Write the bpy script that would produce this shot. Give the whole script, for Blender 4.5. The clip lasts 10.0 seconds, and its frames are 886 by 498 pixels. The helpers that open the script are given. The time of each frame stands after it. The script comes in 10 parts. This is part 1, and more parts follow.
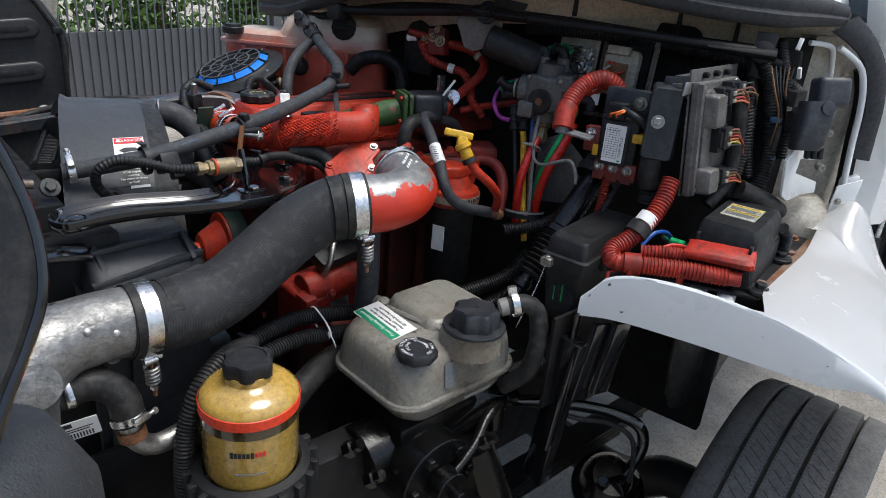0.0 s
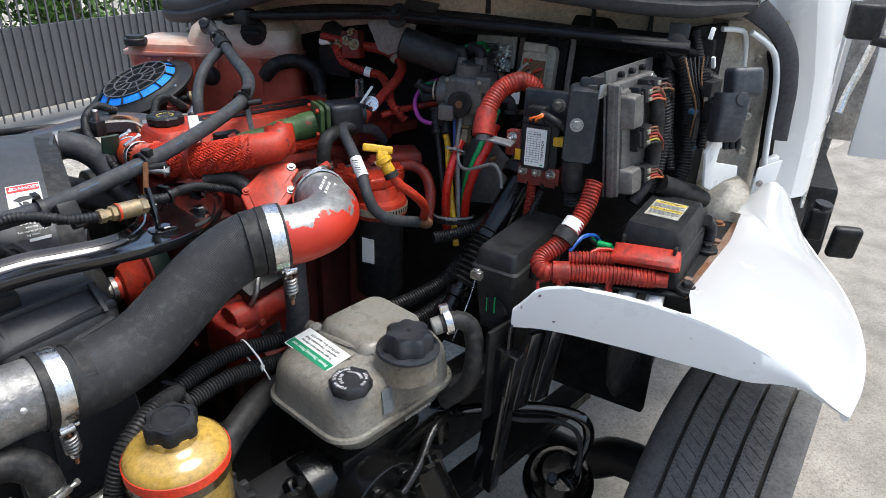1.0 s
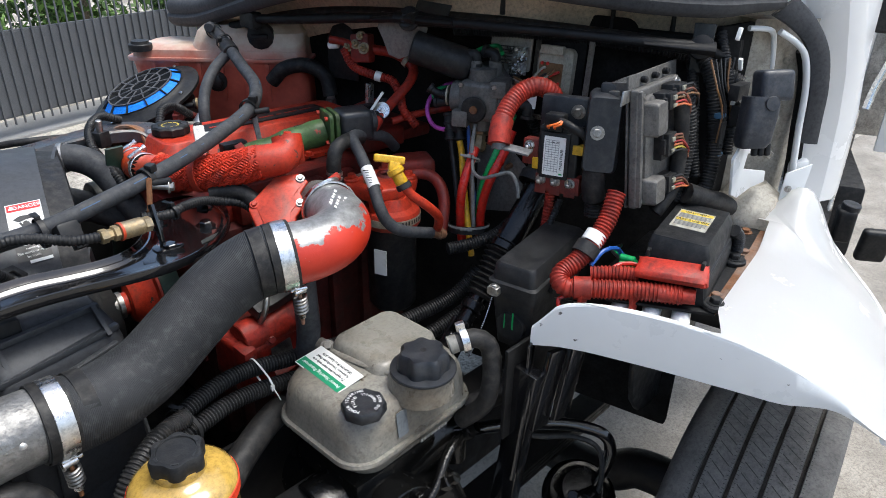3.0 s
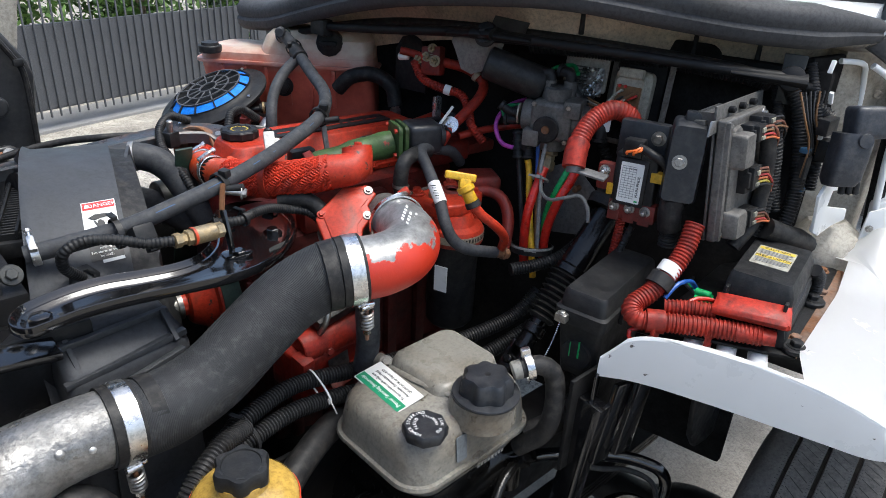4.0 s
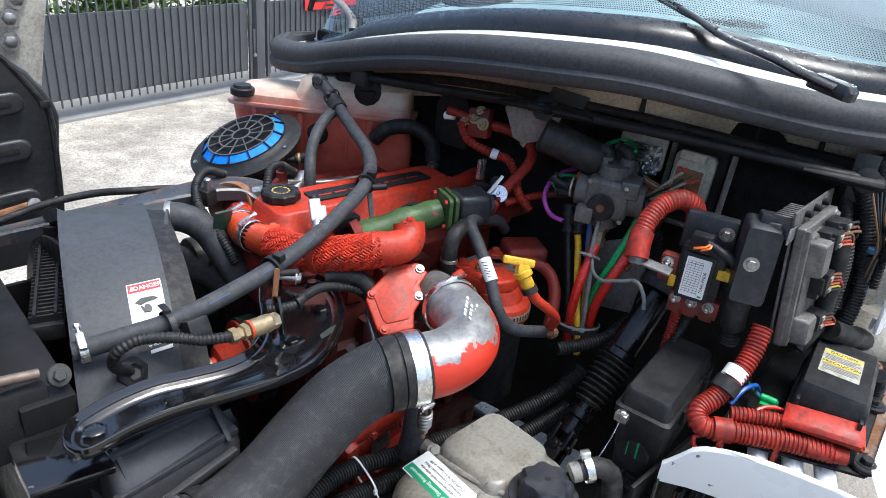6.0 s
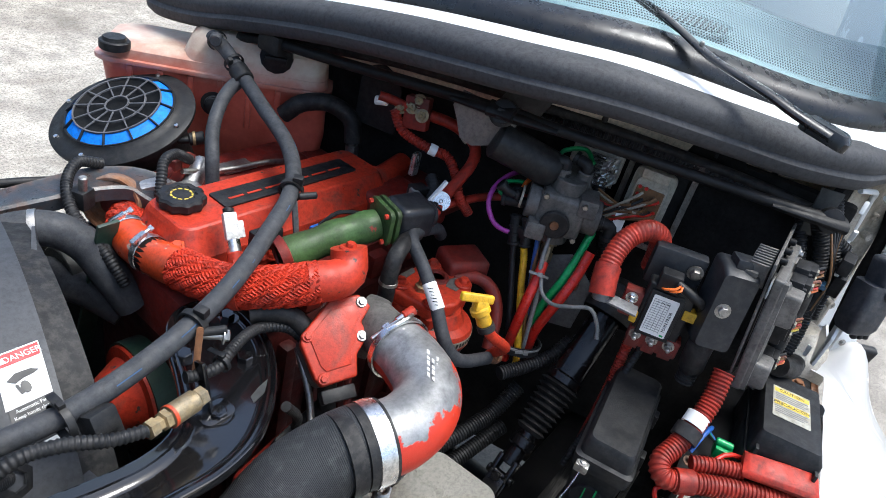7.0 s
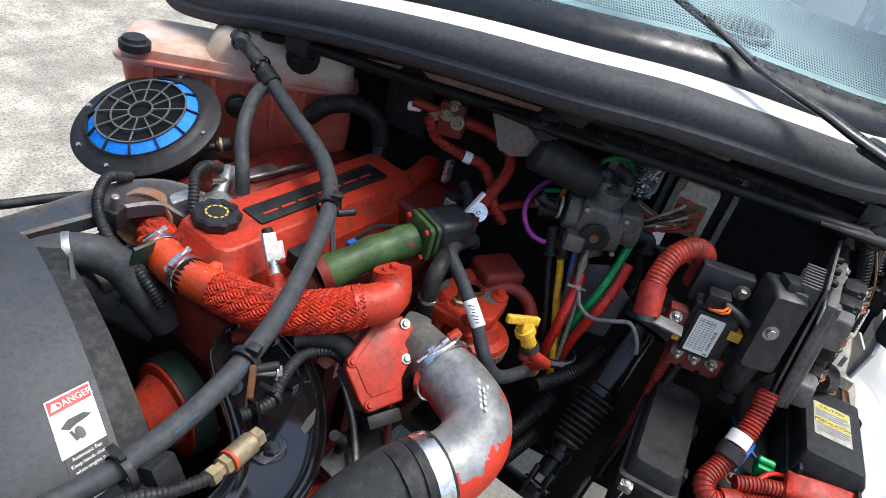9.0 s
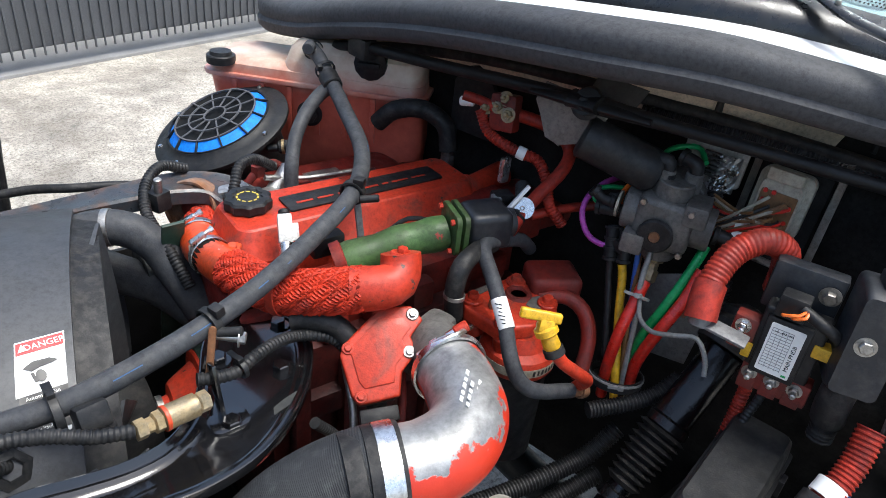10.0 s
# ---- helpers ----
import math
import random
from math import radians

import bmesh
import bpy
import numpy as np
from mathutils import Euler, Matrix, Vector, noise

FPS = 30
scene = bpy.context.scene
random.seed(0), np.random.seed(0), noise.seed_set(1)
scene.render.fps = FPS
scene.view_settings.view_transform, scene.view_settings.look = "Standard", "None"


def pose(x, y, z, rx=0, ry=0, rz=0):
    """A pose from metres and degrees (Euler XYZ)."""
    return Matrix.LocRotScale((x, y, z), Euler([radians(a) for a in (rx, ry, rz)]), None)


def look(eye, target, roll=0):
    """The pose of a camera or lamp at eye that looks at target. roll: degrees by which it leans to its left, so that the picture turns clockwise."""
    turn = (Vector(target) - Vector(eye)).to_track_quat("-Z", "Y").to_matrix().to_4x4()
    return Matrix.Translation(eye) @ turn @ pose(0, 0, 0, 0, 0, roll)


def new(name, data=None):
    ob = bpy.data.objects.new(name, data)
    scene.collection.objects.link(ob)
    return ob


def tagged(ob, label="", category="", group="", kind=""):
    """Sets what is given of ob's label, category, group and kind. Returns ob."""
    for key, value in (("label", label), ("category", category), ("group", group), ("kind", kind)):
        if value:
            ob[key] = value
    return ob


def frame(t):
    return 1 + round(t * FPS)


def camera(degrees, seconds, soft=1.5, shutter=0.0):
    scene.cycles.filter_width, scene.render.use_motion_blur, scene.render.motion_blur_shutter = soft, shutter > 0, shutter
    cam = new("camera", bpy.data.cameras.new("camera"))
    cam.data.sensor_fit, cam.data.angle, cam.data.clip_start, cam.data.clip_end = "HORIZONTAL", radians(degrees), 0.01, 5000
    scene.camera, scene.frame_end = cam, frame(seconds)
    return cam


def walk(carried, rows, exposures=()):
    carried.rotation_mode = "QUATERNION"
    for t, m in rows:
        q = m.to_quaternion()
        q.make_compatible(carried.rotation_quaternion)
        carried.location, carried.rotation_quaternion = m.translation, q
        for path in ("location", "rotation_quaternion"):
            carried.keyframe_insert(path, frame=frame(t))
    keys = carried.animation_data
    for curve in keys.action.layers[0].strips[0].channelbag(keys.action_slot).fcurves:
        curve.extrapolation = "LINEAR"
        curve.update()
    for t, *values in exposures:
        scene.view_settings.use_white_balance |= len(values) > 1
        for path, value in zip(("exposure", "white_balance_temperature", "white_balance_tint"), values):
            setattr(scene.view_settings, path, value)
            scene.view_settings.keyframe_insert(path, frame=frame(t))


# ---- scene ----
cam = camera(66.0, 10.0, soft=0.9)
# seconds, eye in metres, turn in degrees
PATH = [
    (0.0, 0.0000, 0.0000, 1.7500, 66.63, -4.59, -41.17),
    (0.5, 0.0334, 0.0426, 1.8334, 64.77, -3.11, -44.96),
    (1.0, 0.0789, 0.0187, 1.8341, 63.98, -1.78, -46.80),
    (1.5, 0.1029, 0.0310, 1.8359, 63.22, -0.65, -47.35),
    (2.0, 0.1125, 0.0486, 1.8451, 63.26, -0.54, -47.25),
    (3.3, 0.1219, 0.0867, 1.8494, 63.50, -1.44, -45.03),
    (3.5, 0.1018, 0.1055, 1.8512, 63.82, -2.31, -44.11),
    (4.0, 0.0933, 0.1400, 1.8562, 63.78, -2.84, -42.42),
    (4.5, 0.1194, 0.1500, 1.8539, 63.43, -2.17, -42.58),
    (5.0, 0.1212, 0.1500, 1.8646, 63.90, -2.02, -42.75),
    (5.5, 0.0942, 0.1734, 1.8833, 64.47, -2.71, -41.91),
    (6.0, 0.0644, 0.3252, 1.9710, 63.37, -5.68, -42.88),
    (6.2, 0.0734, 0.4092, 1.9803, 62.92, -7.65, -44.90),
    (7.3, 0.1347, 0.6628, 2.0538, 55.70, -13.94, -54.39),
    (7.5, 0.1348, 0.6793, 2.0533, 55.34, -14.24, -54.64),
    (8.0, 0.1447, 0.6957, 2.0626, 54.52, -14.13, -55.05),
    (8.5, 0.1399, 0.7177, 2.0807, 53.82, -13.83, -55.05),
    (9.0, 0.1257, 0.7482, 2.0850, 54.23, -13.43, -53.78),
    (9.5, 0.2366, 0.6432, 2.0277, 54.57, -9.09, -47.47),
    (10.0, 0.3331, 0.5347, 1.9665, 58.11, -5.88, -38.83),
]
EXPOSURES = [(0.0, 0.47, 6180, 6), (1.0, 0.89, 6180, 6), (2.0, 0.89, 6180, 6), (3.5, 0.84, 6180, 6), (4.0, 0.85, 6180, 6), (4.5, 1.00, 6100, 6), (5.0, 1.10, 6100, 6), (5.5, 1.14, 6000, 6), (6.2, 1.14, 6000, 6), (7.5, 1.00, 6000, 6), (8.5, 0.98, 6000, 6), (9.0, 0.94, 6200, 6), (9.5, 0.93, 6200, 6), (10.0, 1.13, 6200, 6)]
walk(cam, [(t, pose(x, y, z, rx, ry, rz)) for t, x, y, z, rx, ry, rz in PATH], EXPOSURES)

# ---- light: hazy sky, veiled sun high above the cab ----
SUN_ELEVATION, SUN_AZIMUTH = 72.0, 146.0
world = bpy.data.worlds.new("sky")
scene.world = world
world.use_nodes = True
wn, wl = world.node_tree.nodes, world.node_tree.links
wn.clear()
w_sky = wn.new("ShaderNodeTexSky")
w_sky.sky_type = "NISHITA"
w_sky.sun_disc = False
w_sky.sun_elevation = radians(SUN_ELEVATION)
w_sky.sun_rotation = radians(SUN_AZIMUTH)
w_sky.air_density, w_sky.dust_density, w_sky.ozone_density = 1.0, 4.0, 1.0
w_bg = wn.new("ShaderNodeBackground")
w_bg.inputs["Strength"].default_value = 0.15
w_out = wn.new("ShaderNodeOutputWorld")
wl.new(w_sky.outputs[0], w_bg.inputs["Color"])
wl.new(w_bg.outputs[0], w_out.inputs["Surface"])
sun = new("sun", bpy.data.lights.new("sun", "SUN"))
sun.data.energy, sun.data.angle, sun.data.color = 1.7, radians(28), (1.0, 0.97, 0.93)
az = radians(SUN_AZIMUTH)
sun.matrix_world = look((math.sin(az) * 30, math.cos(az) * 30, 30 * math.tan(radians(SUN_ELEVATION))), (0, 0, 0))

# ---- materials ----
MATS = {}


def nodes_of(name):
    m = bpy.data.materials.new(name)
    m.use_nodes = True
    nt = m.node_tree
    bsdf = nt.nodes["Principled BSDF"]
    return m, nt, bsdf


def ramp(nt, fac, stops):
    r = nt.nodes.new("ShaderNodeValToRGB")
    els = r.color_ramp.elements
    while len(els) < len(stops):
        els.new(0.5)
    for el, (p, c) in zip(els, stops):
        el.position, el.color = p, (*c, 1) if len(c) == 3 else c
    nt.links.new(fac, r.inputs[0])
    return r.outputs[0]


def noise_of(nt, scale, detail=4, rough=0.55, vec=None, distort=0.0):
    n = nt.nodes.new("ShaderNodeTexNoise")
    n.inputs["Scale"].default_value = scale
    n.inputs["Detail"].default_value = detail
    n.inputs["Roughness"].default_value = rough
    n.inputs["Distortion"].default_value = distort
    if vec is None:
        tc = nt.nodes.new("ShaderNodeTexCoord")
        vec = tc.outputs["Object"]
    nt.links.new(vec, n.inputs["Vector"])
    return n.outputs["Fac"]


def mixed(nt, fac, a, b, mode="MIX"):
    m = nt.nodes.new("ShaderNodeMix")
    m.data_type, m.blend_type = "RGBA", mode
    for sock, v in ((m.inputs[0], fac), (m.inputs[6], a), (m.inputs[7], b)):
        if isinstance(v, (int, float)):
            sock.default_value = v
        elif isinstance(v, tuple):
            sock.default_value = (*v, 1) if len(v) == 3 else v
        else:
            nt.links.new(v, sock)
    return m.outputs[2]


def surface(name, color, rough=0.5, metal=0.0, vary=0.25, scale=18, grime=0.0, grime_color=(0.06, 0.05, 0.04), chips=0.0,
            chip_color=(0.03, 0.03, 0.03), bump=0.15, grain=350, coat=0.0, dust=0.0, spec=0.5, grime_scale=9, rough_vary=0.15):
    """A worn surface: base colour, large variation, grime, chips, dust on upward faces' cavities and fine grain."""
    if name in MATS:
        return MATS[name]
    m, nt, b = nodes_of(name)
    big = noise_of(nt, scale)
    lo = tuple(max(c * (1 - vary), 0) for c in color)
    hi = tuple(min(c * (1 + vary), 1) for c in color)
    col = ramp(nt, big, [(0.3, lo), (0.7, hi)])
    if grime:
        g = noise_of(nt, grime_scale, 8, 0.65, distort=0.6)
        gf = ramp(nt, g, [(0.62 - 0.3 * grime, (0, 0, 0)), (0.78 - 0.1 * grime, (0.85, 0.85, 0.85))])
        col = mixed(nt, gf, col, grime_color)
    if vary > 0.06:
        fine = ramp(nt, noise_of(nt, 130, 8, 0.75), [(0.34, (0.62, 0.62, 0.62)), (0.52, (1, 1, 1)), (0.70, (1.22, 1.20, 1.17))])
        col = mixed(nt, 1.0, col, fine, "MULTIPLY")
    chip = None
    if chips:
        c = noise_of(nt, 34, 6, 0.6)
        chip = ramp(nt, c, [(0.70 - 0.16 * chips, (0, 0, 0)), (0.715 - 0.16 * chips, (1, 1, 1))])
        col = mixed(nt, chip, col, chip_color)
    if dust:
        d = noise_of(nt, 60, 8, 0.7)
        df = ramp(nt, d, [(0.45, (0, 0, 0)), (0.8, (dust, dust, dust))])
        col = mixed(nt, df, col, (0.32, 0.29, 0.25))
    nt.links.new(col, b.inputs["Base Color"])
    fine = noise_of(nt, grain, 3)
    rr = ramp(nt, noise_of(nt, scale * 2.3, 6, 0.6), [(0.3, (max(rough - rough_vary, 0.03),) * 3), (0.7, (min(rough + rough_vary, 1),) * 3)])
    nt.links.new(rr, b.inputs["Roughness"])
    b.inputs["Metallic"].default_value = metal
    b.inputs["Specular IOR Level"].default_value = spec
    b.inputs["Coat Weight"].default_value = coat
    b.inputs["Coat Roughness"].default_value = 0.08
    bp = nt.nodes.new("ShaderNodeBump")
    bp.inputs["Strength"].default_value = bump
    bp.inputs["Distance"].default_value = 0.001
    nt.links.new(fine, bp.inputs["Height"])
    nt.links.new(bp.outputs[0], b.inputs["Normal"])
    MATS[name] = m
    return m


RED = surface("engine_red_paint", (0.405, 0.034, 0.0145), 0.42, vary=0.16, spec=0.3, grime=0.34, grime_scale=14, chips=0.26, chip_color=(0.05, 0.035, 0.03), bump=0.3)
PUMP_RED = surface("grimy_pump_paint", (0.30, 0.020, 0.009), 0.5, vary=0.3, spec=0.3, grime=0.7, grime_color=(0.03, 0.016, 0.013), grime_scale=16, chips=0.2, chip_color=(0.05, 0.04, 0.035), bump=0.8, grain=120)
RED_DULL = surface("engine_red_dull", (0.20, 0.012, 0.005), 0.6, vary=0.3, grime=0.75, grime_color=(0.03, 0.018, 0.015), bump=0.4)
ORANGE = surface("orange_red_pipe_paint", (0.55, 0.055, 0.010), 0.4, vary=0.2, grime=0.3, chips=0.25, chip_color=(0.35, 0.3, 0.26))
BLACK = surface("black_plastic", (0.0115, 0.0120, 0.0130), 0.5, vary=0.3, dust=0.09, bump=0.25, spec=0.3)
CAST_PIPE = surface("pitted_cast_pipe", (0.25, 0.247, 0.24), 0.46, 0.7, vary=0.4, scale=11, grime=0.62, grime_color=(0.17, 0.165, 0.155), grime_scale=20, bump=1.8, grain=110, rough_vary=0.25)
BLACK_DUSTY = surface("dusty_black_plastic", (0.0105, 0.0112, 0.0122), 0.52, vary=0.3, dust=0.07, bump=0.3, spec=0.3)
BLUE_BLACK = surface("blue_black_plastic", (0.012, 0.0145, 0.019), 0.45, vary=0.25, dust=0.10, bump=0.2)
GLOSS_BLACK = surface("gloss_black_paint", (0.006, 0.006, 0.0068), 0.12, vary=0.2, chips=0.1, chip_color=(0.09, 0.085, 0.08), coat=0.6, bump=0.1, rough_vary=0.08)
OILY = surface("oily_black_iron", (0.003, 0.003, 0.003), 0.2, vary=0.4, grime=0.4, grime_color=(0.007, 0.006, 0.005), bump=0.6, grain=140, rough_vary=0.12, spec=0.35)
CHASSIS = surface("black_chassis_paint", (0.010, 0.010, 0.0105), 0.5, vary=0.4, grime=0.5, grime_color=(0.012, 0.011, 0.010), bump=0.5, spec=0.25)
RUBBER = surface("grey_black_rubber", (0.040, 0.0425, 0.0470), 0.62, vary=0.25, dust=0.12, bump=0.35, spec=0.3)
RUBBER_DARK = surface("black_rubber", (0.009, 0.009, 0.0095), 0.6, vary=0.25, dust=0.15, bump=0.3, spec=0.35)
TYRE = surface("tyre_rubber", (0.105, 0.103, 0.100), 0.75, vary=0.18, dust=0.16, bump=0.6, grain=220, spec=0.25)
SHROUD = surface("grey_black_shroud_plastic", (0.036, 0.0385, 0.043), 0.55, vary=0.08, scale=6, dust=0.04, bump=0.2)
STEEL = surface("bright_steel", (0.72, 0.71, 0.69), 0.28, 1.0, vary=0.12, bump=0.1, grime=0.15)
STEEL_DULL = surface("dull_zinc_steel", (0.42, 0.41, 0.39), 0.45, 1.0, vary=0.25, grime=0.4, grime_color=(0.12, 0.10, 0.08))
ALU = surface("cast_aluminium", (0.50, 0.50, 0.49), 0.42, 0.85, vary=0.3, grime=0.6, grime_color=(0.15, 0.14, 0.13), bump=0.8, grain=260)
ALU_DARK = surface("dirty_cast_aluminium", (0.145, 0.139, 0.129), 0.55, 0.35, vary=0.3, grime=0.5, grime_color=(0.05, 0.045, 0.04), bump=0.8, grain=220)
RUST = surface("rusty_steel", (0.20, 0.085, 0.035), 0.8, 0.1, vary=0.45, grime=0.5, grime_color=(0.22, 0.2, 0.18), bump=0.9, grain=180)
BRASS = surface("tarnished_brass", (0.34, 0.25, 0.13), 0.5, 0.7, vary=0.3, grime=0.7, grime_color=(0.27, 0.25, 0.20), grime_scale=40, bump=0.5)
WHITE = surface("white_vehicle_paint", (0.80, 0.80, 0.79), 0.25, vary=0.02, scale=3, bump=0.03, coat=0.4, rough_vary=0.05)
WHITE_EDGE = surface("white_paint_worn", (0.74, 0.75, 0.74), 0.35, vary=0.05, scale=5, chips=0.04, chip_color=(0.12, 0.11, 0.10), bump=0.08, coat=0.2)
SEAL = surface("weathered_seal_rubber", (0.052, 0.053, 0.056), 0.66, vary=0.07, scale=5, dust=0.05, bump=0.3, spec=0.25)
HOOD = surface("hood_inner_plastic", (0.022, 0.023, 0.025), 0.4, vary=0.15, scale=6, dust=0.08, bump=0.15)
BRAID_RED = surface("braid_red_paint", (0.42, 0.028, 0.010), 0.6, vary=0.3, scale=60, grime=0.3, grime_scale=26, grime_color=(0.03, 0.02, 0.018), spec=0.2)
# near-black core paints the shade in the gaps of the braid
BRAID_GAP_SHADE = surface("shade_dark_sleeve_core", (0.012, 0.009, 0.008), 0.8, vary=0.3, spec=0.1)
CREAM = surface("cream_primer", (0.42, 0.39, 0.33), 0.5, vary=0.15, grime=0.7, grime_color=(0.17, 0.14, 0.10), grime_scale=12)
COWL_CREAM = surface("cream_cowl_paint", (0.60, 0.51, 0.39), 0.45, vary=0.10, grime=0.3, grime_color=(0.26, 0.20, 0.13))
GROOVE = surface("dusty_brown_groove", (0.040, 0.035, 0.030), 0.9, vary=0.3, scale=40, bump=0.6)
BEIGE = surface("beige_plastic", (0.36, 0.33, 0.26), 0.5, vary=0.15, grime=0.5, grime_color=(0.18, 0.14, 0.1))
GREEN = surface("green_cast_paint", (0.050, 0.100, 0.030), 0.5, vary=0.3, spec=0.3, grime=0.6, grime_color=(0.035, 0.03, 0.022), grime_scale=16, chips=0.2, chip_color=(0.20, 0.03, 0.018), bump=0.7, grain=140)
GREEN_BELT = surface("dark_green_paint", (0.018, 0.045, 0.030), 0.5, vary=0.2, grime=0.3)
YELLOW = surface("yellow_plastic", (0.62, 0.36, 0.015), 0.4, vary=0.1, grime=0.25, grime_color=(0.3, 0.16, 0.03))
BLUE = surface("bright_blue_mesh", (0.003, 0.20, 0.78), 0.6, vary=0.1, bump=0.8, grain=900)
BLUE_HOSE = surface("blue_plastic", (0.02, 0.09, 0.35), 0.4, vary=0.1)
GREEN_PLASTIC = surface("bright_green_plastic", (0.01, 0.30, 0.08), 0.35, vary=0.1)
PURPLE = surface("purple_plastic", (0.42, 0.06, 0.36), 0.45, vary=0.1)
ORANGE_WIRE = surface("orange_wire_plastic", (0.80, 0.16, 0.02), 0.45, vary=0.1)
RED_PLASTIC = surface("red_loom_plastic", (0.335, 0.027, 0.014), 0.5, vary=0.3, spec=0.3, scale=30, grime=0.68, grime_color=(0.06, 0.012, 0.010), grime_scale=22, bump=0.4)
RED_GRIMY = surface("grimy_red_rubber", (0.44, 0.030, 0.015), 0.5, vary=0.2, scale=25, spec=0.3, grime=0.7, grime_color=(0.03, 0.018, 0.015), grime_scale=26, bump=0.3)
PRESSED = surface("pale_grey_pressed_steel", (0.20, 0.19, 0.175), 0.5, 0.2, vary=0.15, grime=0.4, grime_color=(0.16, 0.14, 0.11), bump=0.3)
FADED = surface("faded_label_paper", (0.40, 0.39, 0.33), 0.5, vary=0.15, grime=0.55, grime_color=(0.16, 0.13, 0.08), grime_scale=40, bump=0.1)
CATCH = surface("blue_grey_rubber", (0.028, 0.032, 0.040), 0.5, vary=0.2, dust=0.2, bump=0.3)
RED_TUBE = surface("red_air_line", (0.50, 0.018, 0.010), 0.35, vary=0.1, grime=0.15)
GREY_WIRE = surface("grey_wire", (0.20, 0.20, 0.19), 0.5, vary=0.15)
BROWN_WIRE = surface("brown_wire", (0.16, 0.08, 0.03), 0.5, vary=0.2)
LABEL = surface("white_label", (0.75, 0.75, 0.72), 0.45, vary=0.05, grime=0.2, grime_color=(0.5, 0.48, 0.44), bump=0.05)
LABEL_RED = surface("label_red_ink", (0.60, 0.025, 0.025), 0.5, vary=0.05, bump=0.02)
LABEL_GREEN = surface("label_green_ink", (0.01, 0.22, 0.10), 0.5, vary=0.05, bump=0.02)
LABEL_YELLOW = surface("label_yellow_ink", (0.62, 0.46, 0.05), 0.5, vary=0.15, bump=0.02, grime=0.3, grime_color=(0.25, 0.2, 0.08))
INK = surface("black_ink", (0.015, 0.015, 0.015), 0.5, vary=0.05, bump=0.02)
INK_GREY = surface("grey_ink", (0.22, 0.22, 0.22), 0.5, vary=0.05, bump=0.02)
INK_WHITE = surface("white_ink", (0.72, 0.72, 0.70), 0.5, vary=0.05, bump=0.02)
FOIL = surface("crumpled_foil", (0.62, 0.62, 0.6), 0.3, 0.8, vary=0.3, bump=1.0, grain=60)
# felt of the firewall; also colours pieces that stand for shade
FELT_AND_SHADE = surface("dark_felt_and_shade", (0.018, 0.0175, 0.017), 0.95, vary=0.4, bump=1.0, grain=120, spec=0.04)
# grime plus the shade low in the bay, both painted into the red
GRIME_SHADE_RED = surface("engine_grime_and_shade_red", (0.085, 0.009, 0.0065), 0.55, vary=0.5, grime=0.72, grime_color=(0.014, 0.008, 0.007), bump=0.8, grain=120)
DARK_STEEL = surface("dark_bracket_steel", (0.045, 0.046, 0.043), 0.5, 0.2, vary=0.25, grime=0.4, grime_color=(0.02, 0.018, 0.015), bump=0.4)
TRIM = surface("gloss_black_rubber_trim", (0.012, 0.0125, 0.0135), 0.3, vary=0.2, bump=0.05, spec=0.5)
# blue tint stands for the sky reflected in the windscreen
DASH = surface("sky_tinted_dashboard_vinyl", (0.24, 0.285, 0.30), 0.6, vary=0.05, scale=4, bump=0.3)
AMBER = surface("amber_filter_bowl", (0.46, 0.29, 0.06), 0.18, vary=0.18, scale=14, bump=0.05, coat=0.9, grime=0.12, grime_color=(0.30, 0.17, 0.04), rough_vary=0.06)
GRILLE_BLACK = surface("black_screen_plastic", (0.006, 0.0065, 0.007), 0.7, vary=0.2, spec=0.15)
GRILLE_GREY = surface("grey_moulded_grille", (0.10, 0.10, 0.105), 0.6, vary=0.12)
GREY_STEEL = surface("grey_painted_steel", (0.15, 0.15, 0.15), 0.5, 0.2, vary=0.2, grime=0.4, grime_color=(0.10, 0.09, 0.08), bump=0.4)
FENCE_GREY = surface("dark_grey_fence_paint", (0.080, 0.083, 0.090), 0.55, vary=0.14, scale=2, bump=0.1)
KERB = surface("pale_concrete", (0.23, 0.225, 0.215), 0.85, vary=0.12, scale=3, grime=0.3, grime_color=(0.20, 0.19, 0.17), bump=0.6, grain=60)


def glass_like(name, color, rough=0.05, transmission=0.9):
    m, nt, b = nodes_of(name)
    b.inputs["Base Color"].default_value = (*color, 1)
    b.inputs["Roughness"].default_value = rough
    b.inputs["Transmission Weight"].default_value = transmission
    b.inputs["IOR"].default_value = 1.45
    MATS[name] = m
    return m


WINDSCREEN = glass_like("tinted_windscreen_glass", (0.80, 0.93, 0.93), 0.0, 1.0)


